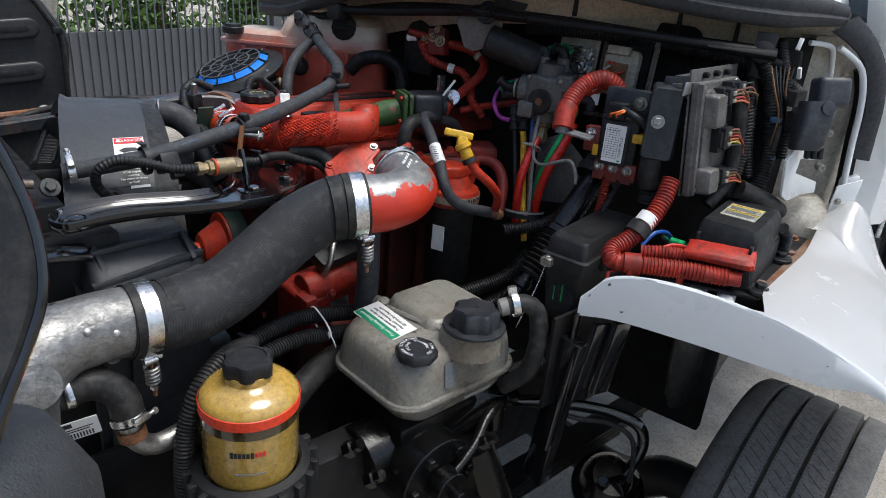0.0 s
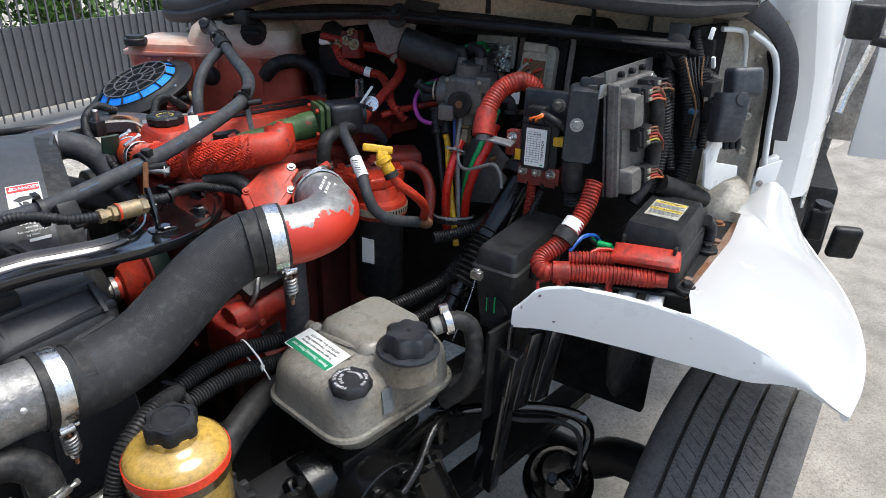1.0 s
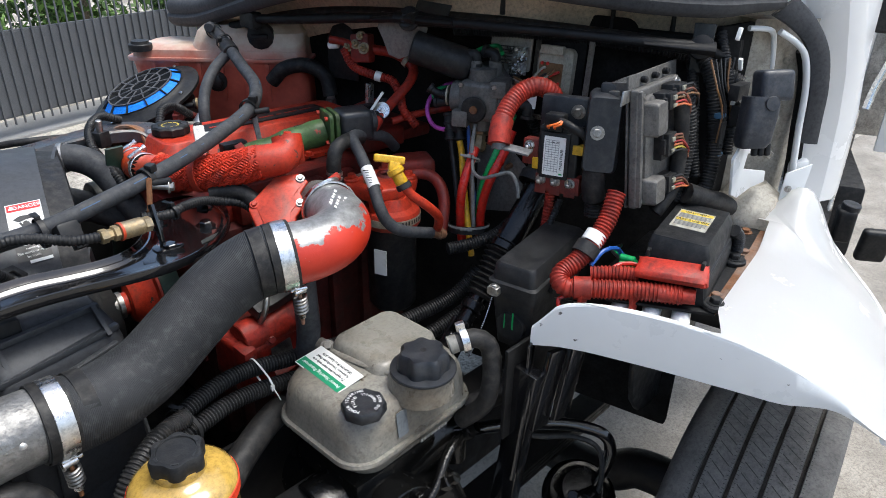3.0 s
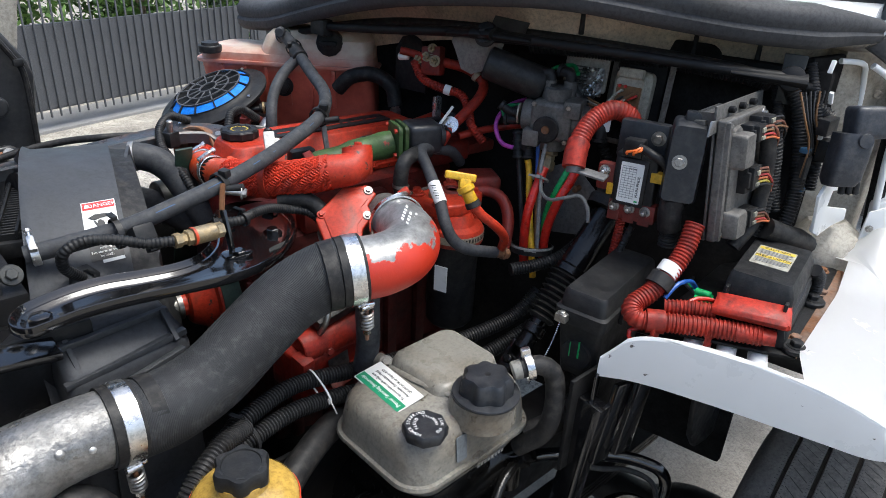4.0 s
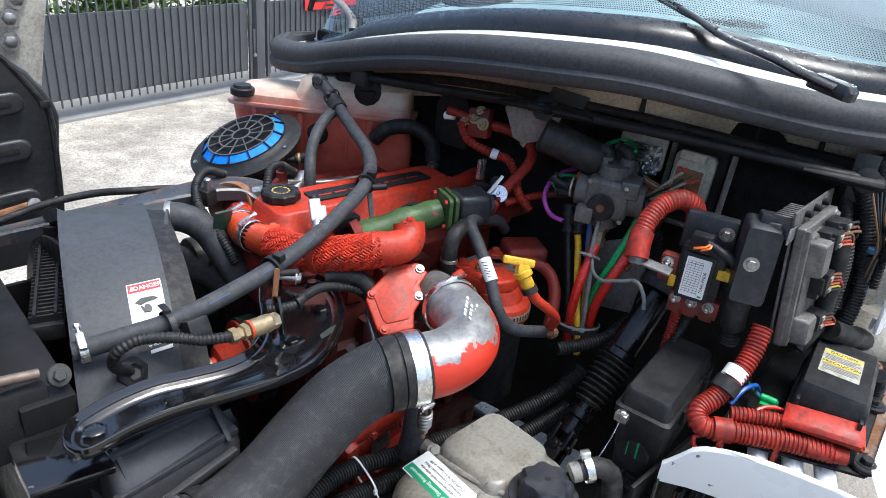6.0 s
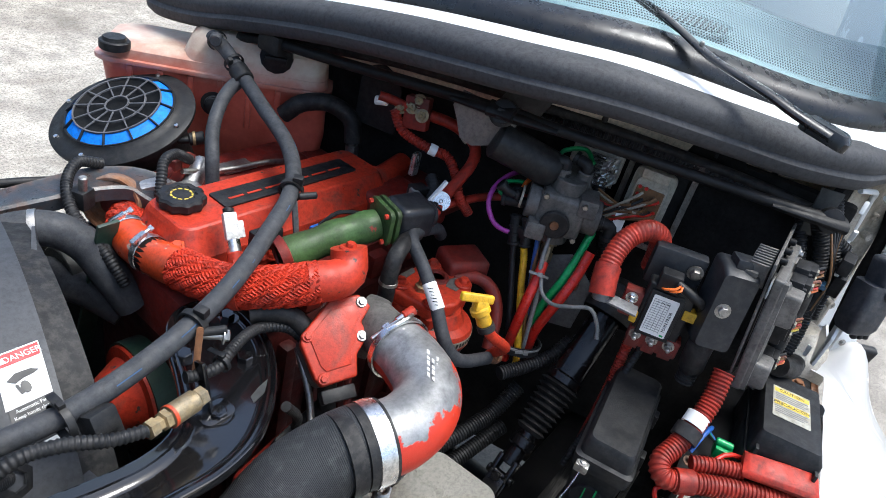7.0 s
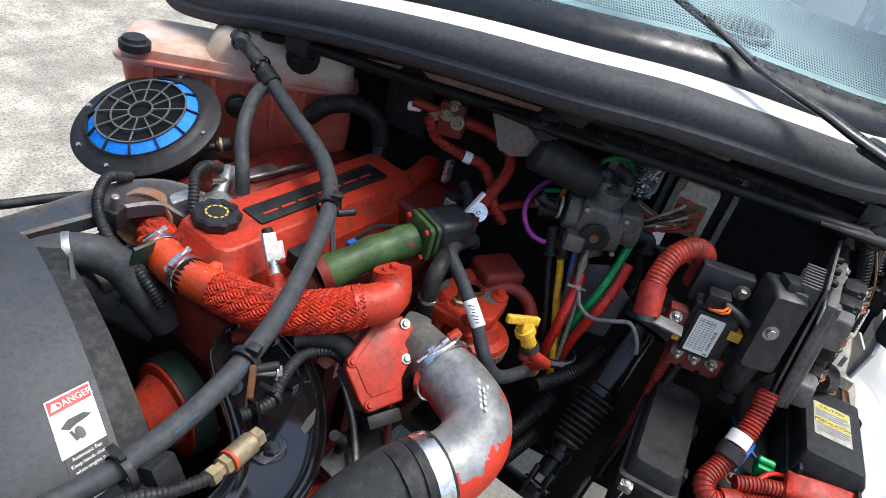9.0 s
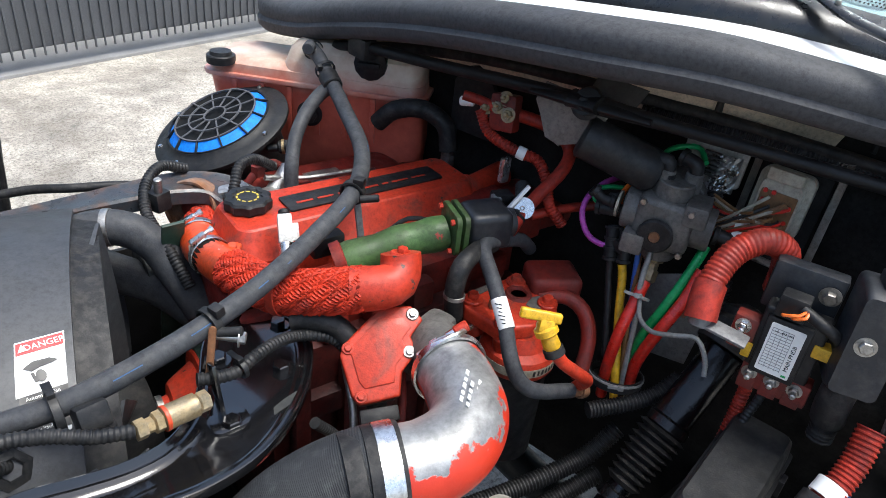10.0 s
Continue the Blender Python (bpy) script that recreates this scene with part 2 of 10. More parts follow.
def hose_ribbed():
    """Charge-air hose: dusty grey rubber with fine cloth ribs round it."""
    m, nt, b = nodes_of("ribbed_charge_hose")
    n1 = noise_of(nt, 9, 6, 0.6)
    n2 = noise_of(nt, 55, 8, 0.7)
    col = ramp(nt, n1, [(0.3, (0.016, 0.017, 0.0185)), (0.7, (0.031, 0.0325, 0.035))])
    col = mixed(nt, ramp(nt, n2, [(0.5, (0, 0, 0)), (0.8, (0.5, 0.5, 0.5))]), col, (0.11, 0.11, 0.108))
    nt.links.new(col, b.inputs["Base Color"])
    b.inputs["Roughness"].default_value = 0.68
    b.inputs["Specular IOR Level"].default_value = 0.35
    tc = nt.nodes.new("ShaderNodeTexCoord")
    wv = nt.nodes.new("ShaderNodeTexWave")
    wv.inputs["Scale"].default_value = 75
    wv.inputs["Distortion"].default_value = 1.6
    wv.inputs["Detail Scale"].default_value = 2.0
    nt.links.new(tc.outputs["UV"], wv.inputs["Vector"])
    bp = nt.nodes.new("ShaderNodeBump")
    bp.inputs["Strength"].default_value = 0.4
    bp.inputs["Distance"].default_value = 0.001
    nt.links.new(wv.outputs["Fac"], bp.inputs["Height"])
    nt.links.new(bp.outputs[0], b.inputs["Normal"])
    return m


CHARGE_HOSE = hose_ribbed()


def peeled_elbow():
    """Bare aluminium casting with the red paint left on its outer bend."""
    m, nt, b = nodes_of("peeling_red_elbow")
    tc = nt.nodes.new("ShaderNodeTexCoord")
    sep = nt.nodes.new("ShaderNodeSeparateXYZ")
    nt.links.new(tc.outputs["UV"], sep.inputs[0])
    n = noise_of(nt, 22, 8, 0.62)
    add = nt.nodes.new("ShaderNodeMath")
    add.operation = "MULTIPLY_ADD"
    add.inputs[1].default_value = 0.55
    nt.links.new(n, add.inputs[0])
    nt.links.new(sep.outputs["Y"], add.inputs[2])
    mask = ramp(nt, add.outputs[0], [(0.66, (0, 0, 0)), (0.675, (1, 1, 1))])
    alu = ramp(nt, noise_of(nt, 40, 8, 0.7), [(0.3, (0.15, 0.15, 0.148)), (0.7, (0.40, 0.40, 0.39))])
    red = ramp(nt, noise_of(nt, 14, 6, 0.6), [(0.3, (0.40, 0.022, 0.009)), (0.7, (0.52, 0.034, 0.012))])
    nt.links.new(mixed(nt, mask, alu, red), b.inputs["Base Color"])
    inv = ramp(nt, mask, [(0.0, (0.55, 0.55, 0.55)), (1.0, (0, 0, 0))])
    nt.links.new(inv, b.inputs["Metallic"])
    b.inputs["Roughness"].default_value = 0.42
    bp = nt.nodes.new("ShaderNodeBump")
    bp.inputs["Strength"].default_value = 0.5
    bp.inputs["Distance"].default_value = 0.0012
    nt.links.new(mask, bp.inputs["Height"])
    pits = nt.nodes.new("ShaderNodeBump")
    pits.inputs["Strength"].default_value = 0.45
    pits.inputs["Distance"].default_value = 0.0012
    nt.links.new(noise_of(nt, 95, 6, 0.7), pits.inputs["Height"])
    nt.links.new(bp.outputs[0], pits.inputs["Normal"])
    nt.links.new(pits.outputs[0], b.inputs["Normal"])
    return m


ELBOW = peeled_elbow()


def tank_plastic():
    """Milky plastic with red coolant standing inside up to its level, streaked and stained."""
    m, nt, b = nodes_of("milky_tank_with_coolant")
    tc = nt.nodes.new("ShaderNodeTexCoord")
    sep = nt.nodes.new("ShaderNodeSeparateXYZ")
    nt.links.new(tc.outputs["Object"], sep.inputs[0])
    n = noise_of(nt, 14, 6, 0.6)
    add = nt.nodes.new("ShaderNodeMath")
    add.operation = "MULTIPLY_ADD"
    add.inputs[1].default_value = 0.05
    nt.links.new(n, add.inputs[0])
    nt.links.new(sep.outputs["Z"], add.inputs[2])
    level = ramp(nt, add.outputs[0], [(0.0, (1, 1, 1)), (1.0, (1, 1, 1))])
    mr = nt.nodes.new("ShaderNodeMapRange")
    mr.inputs["From Min"].default_value, mr.inputs["From Max"].default_value = 1.485, 1.545
    nt.links.new(add.outputs[0], mr.inputs["Value"])
    milky = ramp(nt, noise_of(nt, 7, 8, 0.65), [(0.3, (0.34, 0.22, 0.15)), (0.5, (0.56, 0.46, 0.36)), (0.68, (0.74, 0.68, 0.58))])
    red = ramp(nt, noise_of(nt, 11, 8, 0.65), [(0.3, (0.34, 0.058, 0.034)), (0.7, (0.66, 0.15, 0.10))])
    nt.links.new(mixed(nt, mr.outputs[0], red, milky), b.inputs["Base Color"])
    b.inputs["Roughness"].default_value = 0.35
    b.inputs["Subsurface Weight"].default_value = 0.1
    b.inputs["Subsurface Radius"].default_value = (0.02, 0.008, 0.006)
    nt.nodes.remove(level.node)
    return m


TANK = tank_plastic()
RESERVOIR = surface("stained_grey_reservoir_plastic", (0.225, 0.217, 0.19), 0.34, vary=0.10, scale=9, grime=0.66, grime_color=(0.13, 0.10, 0.065), grime_scale=6, chips=0.12, chip_color=(0.05, 0.035, 0.02), bump=0.15)


def ground_mat():
    m, nt, b = nodes_of("weathered_yard_concrete")
    n1 = noise_of(nt, 1.4, 12, 0.72, distort=0.15)
    n2 = noise_of(nt, 4.5, 10, 0.75)
    n3 = noise_of(nt, 70, 5, 0.8)
    col = ramp(nt, n1, [(0.36, (0.25, 0.225, 0.19)), (0.5, (0.41, 0.375, 0.32)), (0.62, (0.64, 0.59, 0.50))])
    col = mixed(nt, ramp(nt, n2, [(0.45, (0, 0, 0)), (0.65, (0.55, 0.55, 0.55))]), col, (0.20, 0.19, 0.17))
    col = mixed(nt, ramp(nt, n3, [(0.38, (0.75, 0.75, 0.75)), (0.54, (0, 0, 0))]), col, (0.085, 0.078, 0.068))
    nt.links.new(col, b.inputs["Base Color"])
    b.inputs["Roughness"].default_value = 0.9
    b.inputs["Specular IOR Level"].default_value = 0.2
    bp = nt.nodes.new("ShaderNodeBump")
    bp.inputs["Strength"].default_value = 0.7
    bp.inputs["Distance"].default_value = 0.006
    nt.links.new(n3, bp.inputs["Height"])
    nt.links.new(bp.outputs[0], b.inputs["Normal"])
    return m


GROUND = ground_mat()
# rough paving, its colour lowered for the shade under the truck
SHADED_PAVING = surface("rough_shade_brown_paving", (0.29, 0.265, 0.228), 0.9, vary=0.25, scale=5, grime=0.4, grime_color=(0.17, 0.15, 0.13), grime_scale=60, bump=1.6, grain=120, spec=0.2)


def leaf_mat():
    m, nt, b = nodes_of("tree_leaves")
    g = nt.nodes.new("ShaderNodeNewGeometry")
    nt.links.new(ramp(nt, g.outputs["Random Per Island"], [(0.0, (0.03, 0.07, 0.012)), (1.0, (0.12, 0.22, 0.04))]), b.inputs["Base Color"])
    b.inputs["Roughness"].default_value = 0.55
    return m


LEAF = leaf_mat()
BARK = surface("tree_bark", (0.12, 0.09, 0.06), 0.9, vary=0.3, bump=1.0, grain=40)


# ---- shape helpers ----
def V(p):
    return Vector(p)


def finish(name, bm, mat, smooth=True, angle=40):
    me = bpy.data.meshes.new(name)
    bmesh.ops.recalc_face_normals(bm, faces=bm.faces)
    bm.to_mesh(me)
    bm.free()
    me.materials.append(mat)
    if smooth:
        me.polygons.foreach_set("use_smooth", [True] * len(me.polygons))
        me.set_sharp_from_angle(angle=radians(angle))
    return me


def thing(name, label, category, base=(0, 0, 0), group="", kind=""):
    ob = new(name)
    ob.location = base
    ob.empty_display_size = 0.05
    return tagged(ob, label, category, group, kind)


def part(name, bm, mat, parent, label="", smooth=True, kind=""):
    ob = new(name, finish(name, bm, mat, smooth))
    tagged(ob, kind=kind)
    ob.parent = parent
    if parent.type == "EMPTY":
        ob.matrix_parent_inverse = Matrix.Translation(-parent.location)
    if label:
        ob["label"] = label
    return ob


def solo(name, bm, mat, label, category, group="", kind="", smooth=True):
    ob = new(name, finish(name, bm, mat, smooth))
    return tagged(ob, label, category, group, kind)


def frame_of(d, up=(0, 0, 1)):
    """A rotation whose z axis points along d."""
    z = V(d).normalized()
    u = V(up)
    if abs(z.dot(u)) > 0.98:
        u = Vector((0, 1, 0))
    x = u.cross(z).normalized()
    y = z.cross(x)
    return Matrix((x, y, z)).transposed()


def axes(x, y):
    """A rotation with the given x direction and y as near as can be to the given one."""
    X = V(x).normalized()
    Z = X.cross(V(y)).normalized()
    return Matrix((X, Z.cross(X), Z)).transposed()


def place(bm, c, R=None):
    M = Matrix.Translation(c) @ (R.to_4x4() if R else Matrix())
    bmesh.ops.transform(bm, matrix=M, verts=bm.verts)
    return bm


def join(*bms):
    """One bmesh out of several."""
    out = bmesh.new()
    for b in bms:
        me = bpy.data.meshes.new("tmp")
        b.to_mesh(me)
        b.free()
        out.from_mesh(me)
        bpy.data.meshes.remove(me)
    return out


def box(c, size, R=None, bev=0.004, seg=2):
    bm = bmesh.new()
    bmesh.ops.create_cube(bm, size=1.0, matrix=Matrix.Diagonal((*size, 1)))
    if bev:
        bev = min(bev, 0.45 * min(size))
        bmesh.ops.bevel(bm, geom=list(bm.edges), offset=bev, segments=seg, profile=0.6, affect="EDGES")
    return place(bm, c, R)


def lathe(p, d, profile, n=28, up=(0, 0, 1)):
    """Rotates (radius, height) pairs round the axis d from p."""
    bm = bmesh.new()
    rings = []
    for r, h in profile:
        if r < 1e-5:
            rings.append([bm.verts.new((0, 0, h))])
        else:
            rings.append([bm.verts.new((r * math.cos(2 * math.pi * i / n), r * math.sin(2 * math.pi * i / n), h)) for i in range(n)])
    for a, b in zip(rings, rings[1:]):
        if len(a) == 1 and len(b) == 1:
            continue
        for i in range(n):
            j = (i + 1) % n
            if len(a) == 1:
                bm.faces.new((a[0], b[i], b[j]))
            elif len(b) == 1:
                bm.faces.new((a[i], a[j], b[0]))
            else:
                bm.faces.new((a[i], a[j], b[j], b[i]))
    return place(bm, p, frame_of(d, up))


def cyl(p0, p1, r, r1=None, n=24, bev=0.002):
    p0, p1 = V(p0), V(p1)
    L = (p1 - p0).length
    r1 = r if r1 is None else r1
    b = min(bev, 0.4 * min(r, r1), 0.4 * L)
    return lathe(p0, p1 - p0, [(0, 0), (r - b, 0), (r, b), (r1, L - b), (r1 - b, L), (0, L)], n)


def spline(points, step=0.012, closed=False):
    """A smooth line through the points (Catmull-Rom)."""
    P = [V(p) for p in points]
    out = []
    n = len(P)
    for i in range(n if closed else n - 1):
        p0 = P[(i - 1) % n] if closed or i else P[0] * 2 - P[1]
        p1, p2 = P[i], P[(i + 1) % n]
        p3 = P[(i + 2) % n] if closed or i < n - 2 else P[-1] * 2 - P[-2]
        k = max(2, int((p2 - p1).length / step))
        for j in range(k):
            t = j / k
            out.append(0.5 * (2 * p1 + (p2 - p0) * t + (2 * p0 - 5 * p1 + 4 * p2 - p3) * t * t + (3 * p1 - p0 - 3 * p2 + p3) * t ** 3))
    if not closed:
        out.append(P[-1])
    return out


def frames_along(pts, up=(0, 0, 1)):
    """Rotations carried along a line without twisting."""
    out, x = [], None
    for i, p in enumerate(pts):
        d = (pts[min(i + 1, len(pts) - 1)] - pts[max(i - 1, 0)]).normalized()
        if x is None:
            u = V(up) if abs(d.dot(V(up))) < 0.95 else Vector((0, 1, 0))
            x = u.cross(d).normalized()
        else:
            x = (x - d * x.dot(d)).normalized()
        out.append((x, d.cross(x), d))
    return out


def skin(rings, caps=True, uv=False):
    bm = bmesh.new()
    R = [[bm.verts.new(v) for v in ring] for ring in rings]
    n = len(R[0])
    lay = bm.loops.layers.uv.new("UVMap") if uv else None
    for k, (a, b) in enumerate(zip(R, R[1:])):
        for i in range(n):
            f = bm.faces.new((a[i], a[(i + 1) % n], b[(i + 1) % n], b[i]))
            if uv:
                for lp, (u, w) in zip(f.loops, ((k, i), (k, i + 1), (k + 1, i + 1), (k + 1, i))):
                    lp[lay].uv = (u / len(R), w / n)
    if caps:
        bm.faces.new(R[0])
        bm.faces.new(R[-1])
    return bm


def tube(points, r, n=12, step=0.012, caps=True, flat=1.0, uv=False, smooth=True):
    """A round tube on a smooth line; r may be a number or a function of 0..1 along it."""
    pts = spline(points, step) if smooth else [V(p) for p in points]
    fr = frames_along(pts)
    rad = r if callable(r) else (lambda s: r)
    rings = []
    for k, (p, (x, y, d)) in enumerate(zip(pts, fr)):
        q = rad(k / (len(pts) - 1))
        rings.append([p + x * q * math.cos(2 * math.pi * i / n) + y * q * flat * math.sin(2 * math.pi * i / n) for i in range(n)])
    return skin(rings, caps, uv)


def loom(points, r, pitch=0.006, n=10, depth=0.14):
    """Corrugated conduit: rings of two radii in turn."""
    pts = spline(points, pitch / 4)
    fr = frames_along(pts)
    rings = []
    for k, (p, (x, y, d)) in enumerate(zip(pts, fr)):
        q = r * (1, 1, 1 - depth, 1 - depth)[k % 4]
        rings.append([p + x * q * math.cos(2 * math.pi * i / n) + y * q * math.sin(2 * math.pi * i / n) for i in range(n)])
    return skin(rings)


def ribbon_weave(points, r, strands=11, turns=2.4, width=0.006, both=True):
    """A braided sleeve: flat strands wound both ways, passing over and under each other."""
    pts = spline(points, 0.0016)
    fr = frames_along(pts)
    N = len(pts)
    bms = bmesh.new()
    for sgn in (1, -1):
        for s in range(strands):
            prev = None
            for k in range(N):
                a = sgn * 2 * math.pi * turns * k / N + 2 * math.pi * s / strands
                x, y, d = fr[k]
                over = 0.0013 * sgn * math.sin(math.pi * strands * turns * k / N + math.pi / 2 * s)
                o = x * math.cos(a) + y * math.sin(a)
                t = (-x * math.sin(a) + y * math.cos(a)) * sgn
                side = (d * 0.75 - t * 0.66) * (0.88 + 0.12 * math.sin(k * 0.23 + s * 2.1))
                c = pts[k] + o * (r + over)
                row = [bms.verts.new(c - side * width * 0.5 - o * 0.001), bms.verts.new(c + o * 0.0009), bms.verts.new(c + side * width * 0.5 - o * 0.001)]
                if prev:
                    bms.faces.new((prev[0], prev[1], row[1], row[0]))
                    bms.faces.new((prev[1], prev[2], row[2], row[1]))
                prev = row
    return bms


def prism(poly, c, R, thick, bev=0.003, seg=2):
    """A flat outline (x, y), given thickness along z, with rounded edges."""
    bm = bmesh.new()
    vs = [bm.verts.new((x, y, 0)) for x, y in poly]
    f = bm.faces.new(vs)
    res = bmesh.ops.extrude_face_region(bm, geom=[f])
    bmesh.ops.translate(bm, verts=[v for v in res["geom"] if isinstance(v, bmesh.types.BMVert)], vec=(0, 0, thick))
    if bev:
        bmesh.ops.recalc_face_normals(bm, faces=bm.faces)
        es = [e for e in bm.edges if len(e.link_faces) == 2 and e.calc_face_angle(0) > 0.5]
        bmesh.ops.bevel(bm, geom=es, offset=bev, segments=seg, profile=0.6, affect="EDGES", clamp_overlap=True)
    return place(bm, c, R)


def rounded(w, h, r, n=5):
    """The outline of a rectangle with round corners."""
    out = []
    for cx, cy, a0 in ((w / 2 - r, h / 2 - r, 0), (-w / 2 + r, h / 2 - r, 90), (-w / 2 + r, -h / 2 + r, 180), (w / 2 - r, -h / 2 + r, 270)):
        out += [(cx + r * math.cos(radians(a0 + 90 * i / n)), cy + r * math.sin(radians(a0 + 90 * i / n))) for i in range(n + 1)]
    return out


def loft_rects(c, R, sections, n=5):
    """Rounded rectangles (w, h, r, z, dx, dy) skinned one above the other."""
    rings = []
    for w, h, r, z, dx, dy in sections:
        rings.append([Vector((x + dx, y + dy, z)) for x, y in rounded(w, h, r, n)])
    bm = skin(rings)
    return place(bm, c, R)


def hexbolt(p, d, r=0.008, h=0.007, washer=True):
    prof = [(0, 0), (r, 0), (r, h * 0.85), (r * 0.85, h), (0, h)]
    b = lathe(p, d, prof, 6)
    if washer:
        b = join(b, lathe(V(p) - V(d).normalized() * 0.001, d, [(0, 0), (r * 1.5, 0), (r * 1.5, 0.002), (0, 0.002)], 16))
    return b


def band(p, d, r, w, t=0.0015, n=36):
    """A clamp band round an axis."""
    return lathe(V(p) - V(d).normalized() * w / 2, d, [(r, 0), (r + t, 0.0006), (r + t, w - 0.0006), (r, w)], n)


def worm_clamp(name, p, d, r, w=0.012, toward=(0, 0, 1), label="", mat=None, group="", big=False):
    """A hose clamp with its screw housing on the side toward the given direction."""
    d = V(d).normalized()
    t = V(toward)
    t = (t - d * t.dot(d)).normalized()
    s = d.cross(t)
    th = thing(name, label or "bright steel worm-drive hose clamp round a hose", "hose clamp", p, group)
    part("band", band(p, d, r, w), mat or STEEL, th)
    R = Matrix((s, t, d)).transposed()
    c = V(p) + t * (r + 0.005)
    part("screw_housing", box(c, (0.028, 0.009, w * 0.9), R, 0.003), mat or STEEL, th)
    part("screw", join(cyl(c - s * 0.024, c + s * 0.004, 0.0035, n=10), lathe(c - s * 0.028, s, [(0, 0), (0.005, 0), (0.005, 0.006), (0, 0.006)], 6)), mat or STEEL, th)
    return th


def letters(name, s, size, M, mat, parent, depth=0.0003, spacing=1.0):
    """Writing in the built-in face, as a thin mesh at the pose M (x along the line, y up)."""
    cu = bpy.data.curves.new(name, "FONT")
    cu.body, cu.size, cu.extrude, cu.align_x, cu.align_y, cu.space_character = s, size, depth, "CENTER", "CENTER", spacing
    tmp = bpy.data.objects.new("tmp", cu)
    me = bpy.data.meshes.new_from_object(tmp)
    bpy.data.objects.remove(tmp)
    me.transform(M)
    me.materials.append(mat)
    ob = new(name, me)
    ob.parent = parent
    if parent.type == "EMPTY":
        ob.matrix_parent_inverse = Matrix.Translation(-parent.location)
    return ob


def plate(c, R, w, h, t=0.0006, r=0.002):
    return prism(rounded(w, h, r, 3), c, R, t, 0)


def bars(c, R, rows, t=0.0006):
    """Unreadable lines of print as thin bars: rows of (x, y, width, height)."""
    return join(*[prism([(x, y - h / 2), (x + w, y - h / 2), (x + w, y + h / 2), (x, y + h / 2)], c, R, t, 0) for x, y, w, h in rows])


def hang_tie(p, d, r, mat=None, w=0.005):
    """A cable tie with its head."""
    d = V(d).normalized()
    s = frame_of(d)
    c = V(p) + s @ Vector((0, r + 0.003, 0))
    return join(band(p, d, r, w, 0.0012, 20), box(c, (0.009, 0.007, 0.008), s, 0.001), box(c + s @ Vector((0.012, 0.001, 0)), (0.018, 0.0015, w), s, 0))

# ---- the setting: yard, gate, trees ----
def build_ground():
    bm = bmesh.new()
    bmesh.ops.create_grid(bm, x_segments=60, y_segments=60, size=60)
    for v in bm.verts:
        v.co.z = 0.02 * noise.noise(v.co * 0.4)
    solo("ground", bm, GROUND, "weathered pale grey concrete yard with worn patches", "ground", kind="structure")


build_ground()
# darker paving sheet; shade round the wheel is put into its colour
bm = bmesh.new()
bmesh.ops.create_grid(bm, x_segments=90, y_segments=80, size=1)
for v in bm.verts:
    wave = noise.noise(v.co * 23.0)
    v.co = Vector((6.0 + 11.0 * v.co.x, -10.5 + 12.0 * v.co.y + 0.10 * wave, 0.026 + 0.004 * wave))
solo("pavement", bm, SHADED_PAVING, "rough brown-grey paving, darkened for the shade round the front wheel", "pavement", kind="structure")

CZ = Vector((0, 0, 1))
FENCE_A, FENCE_B = Vector((-4.5, 5.05, 0)), Vector((9.5, 8.55, 0))


SHEET_LOW, SHEET_TOP = 0.205, 0.87


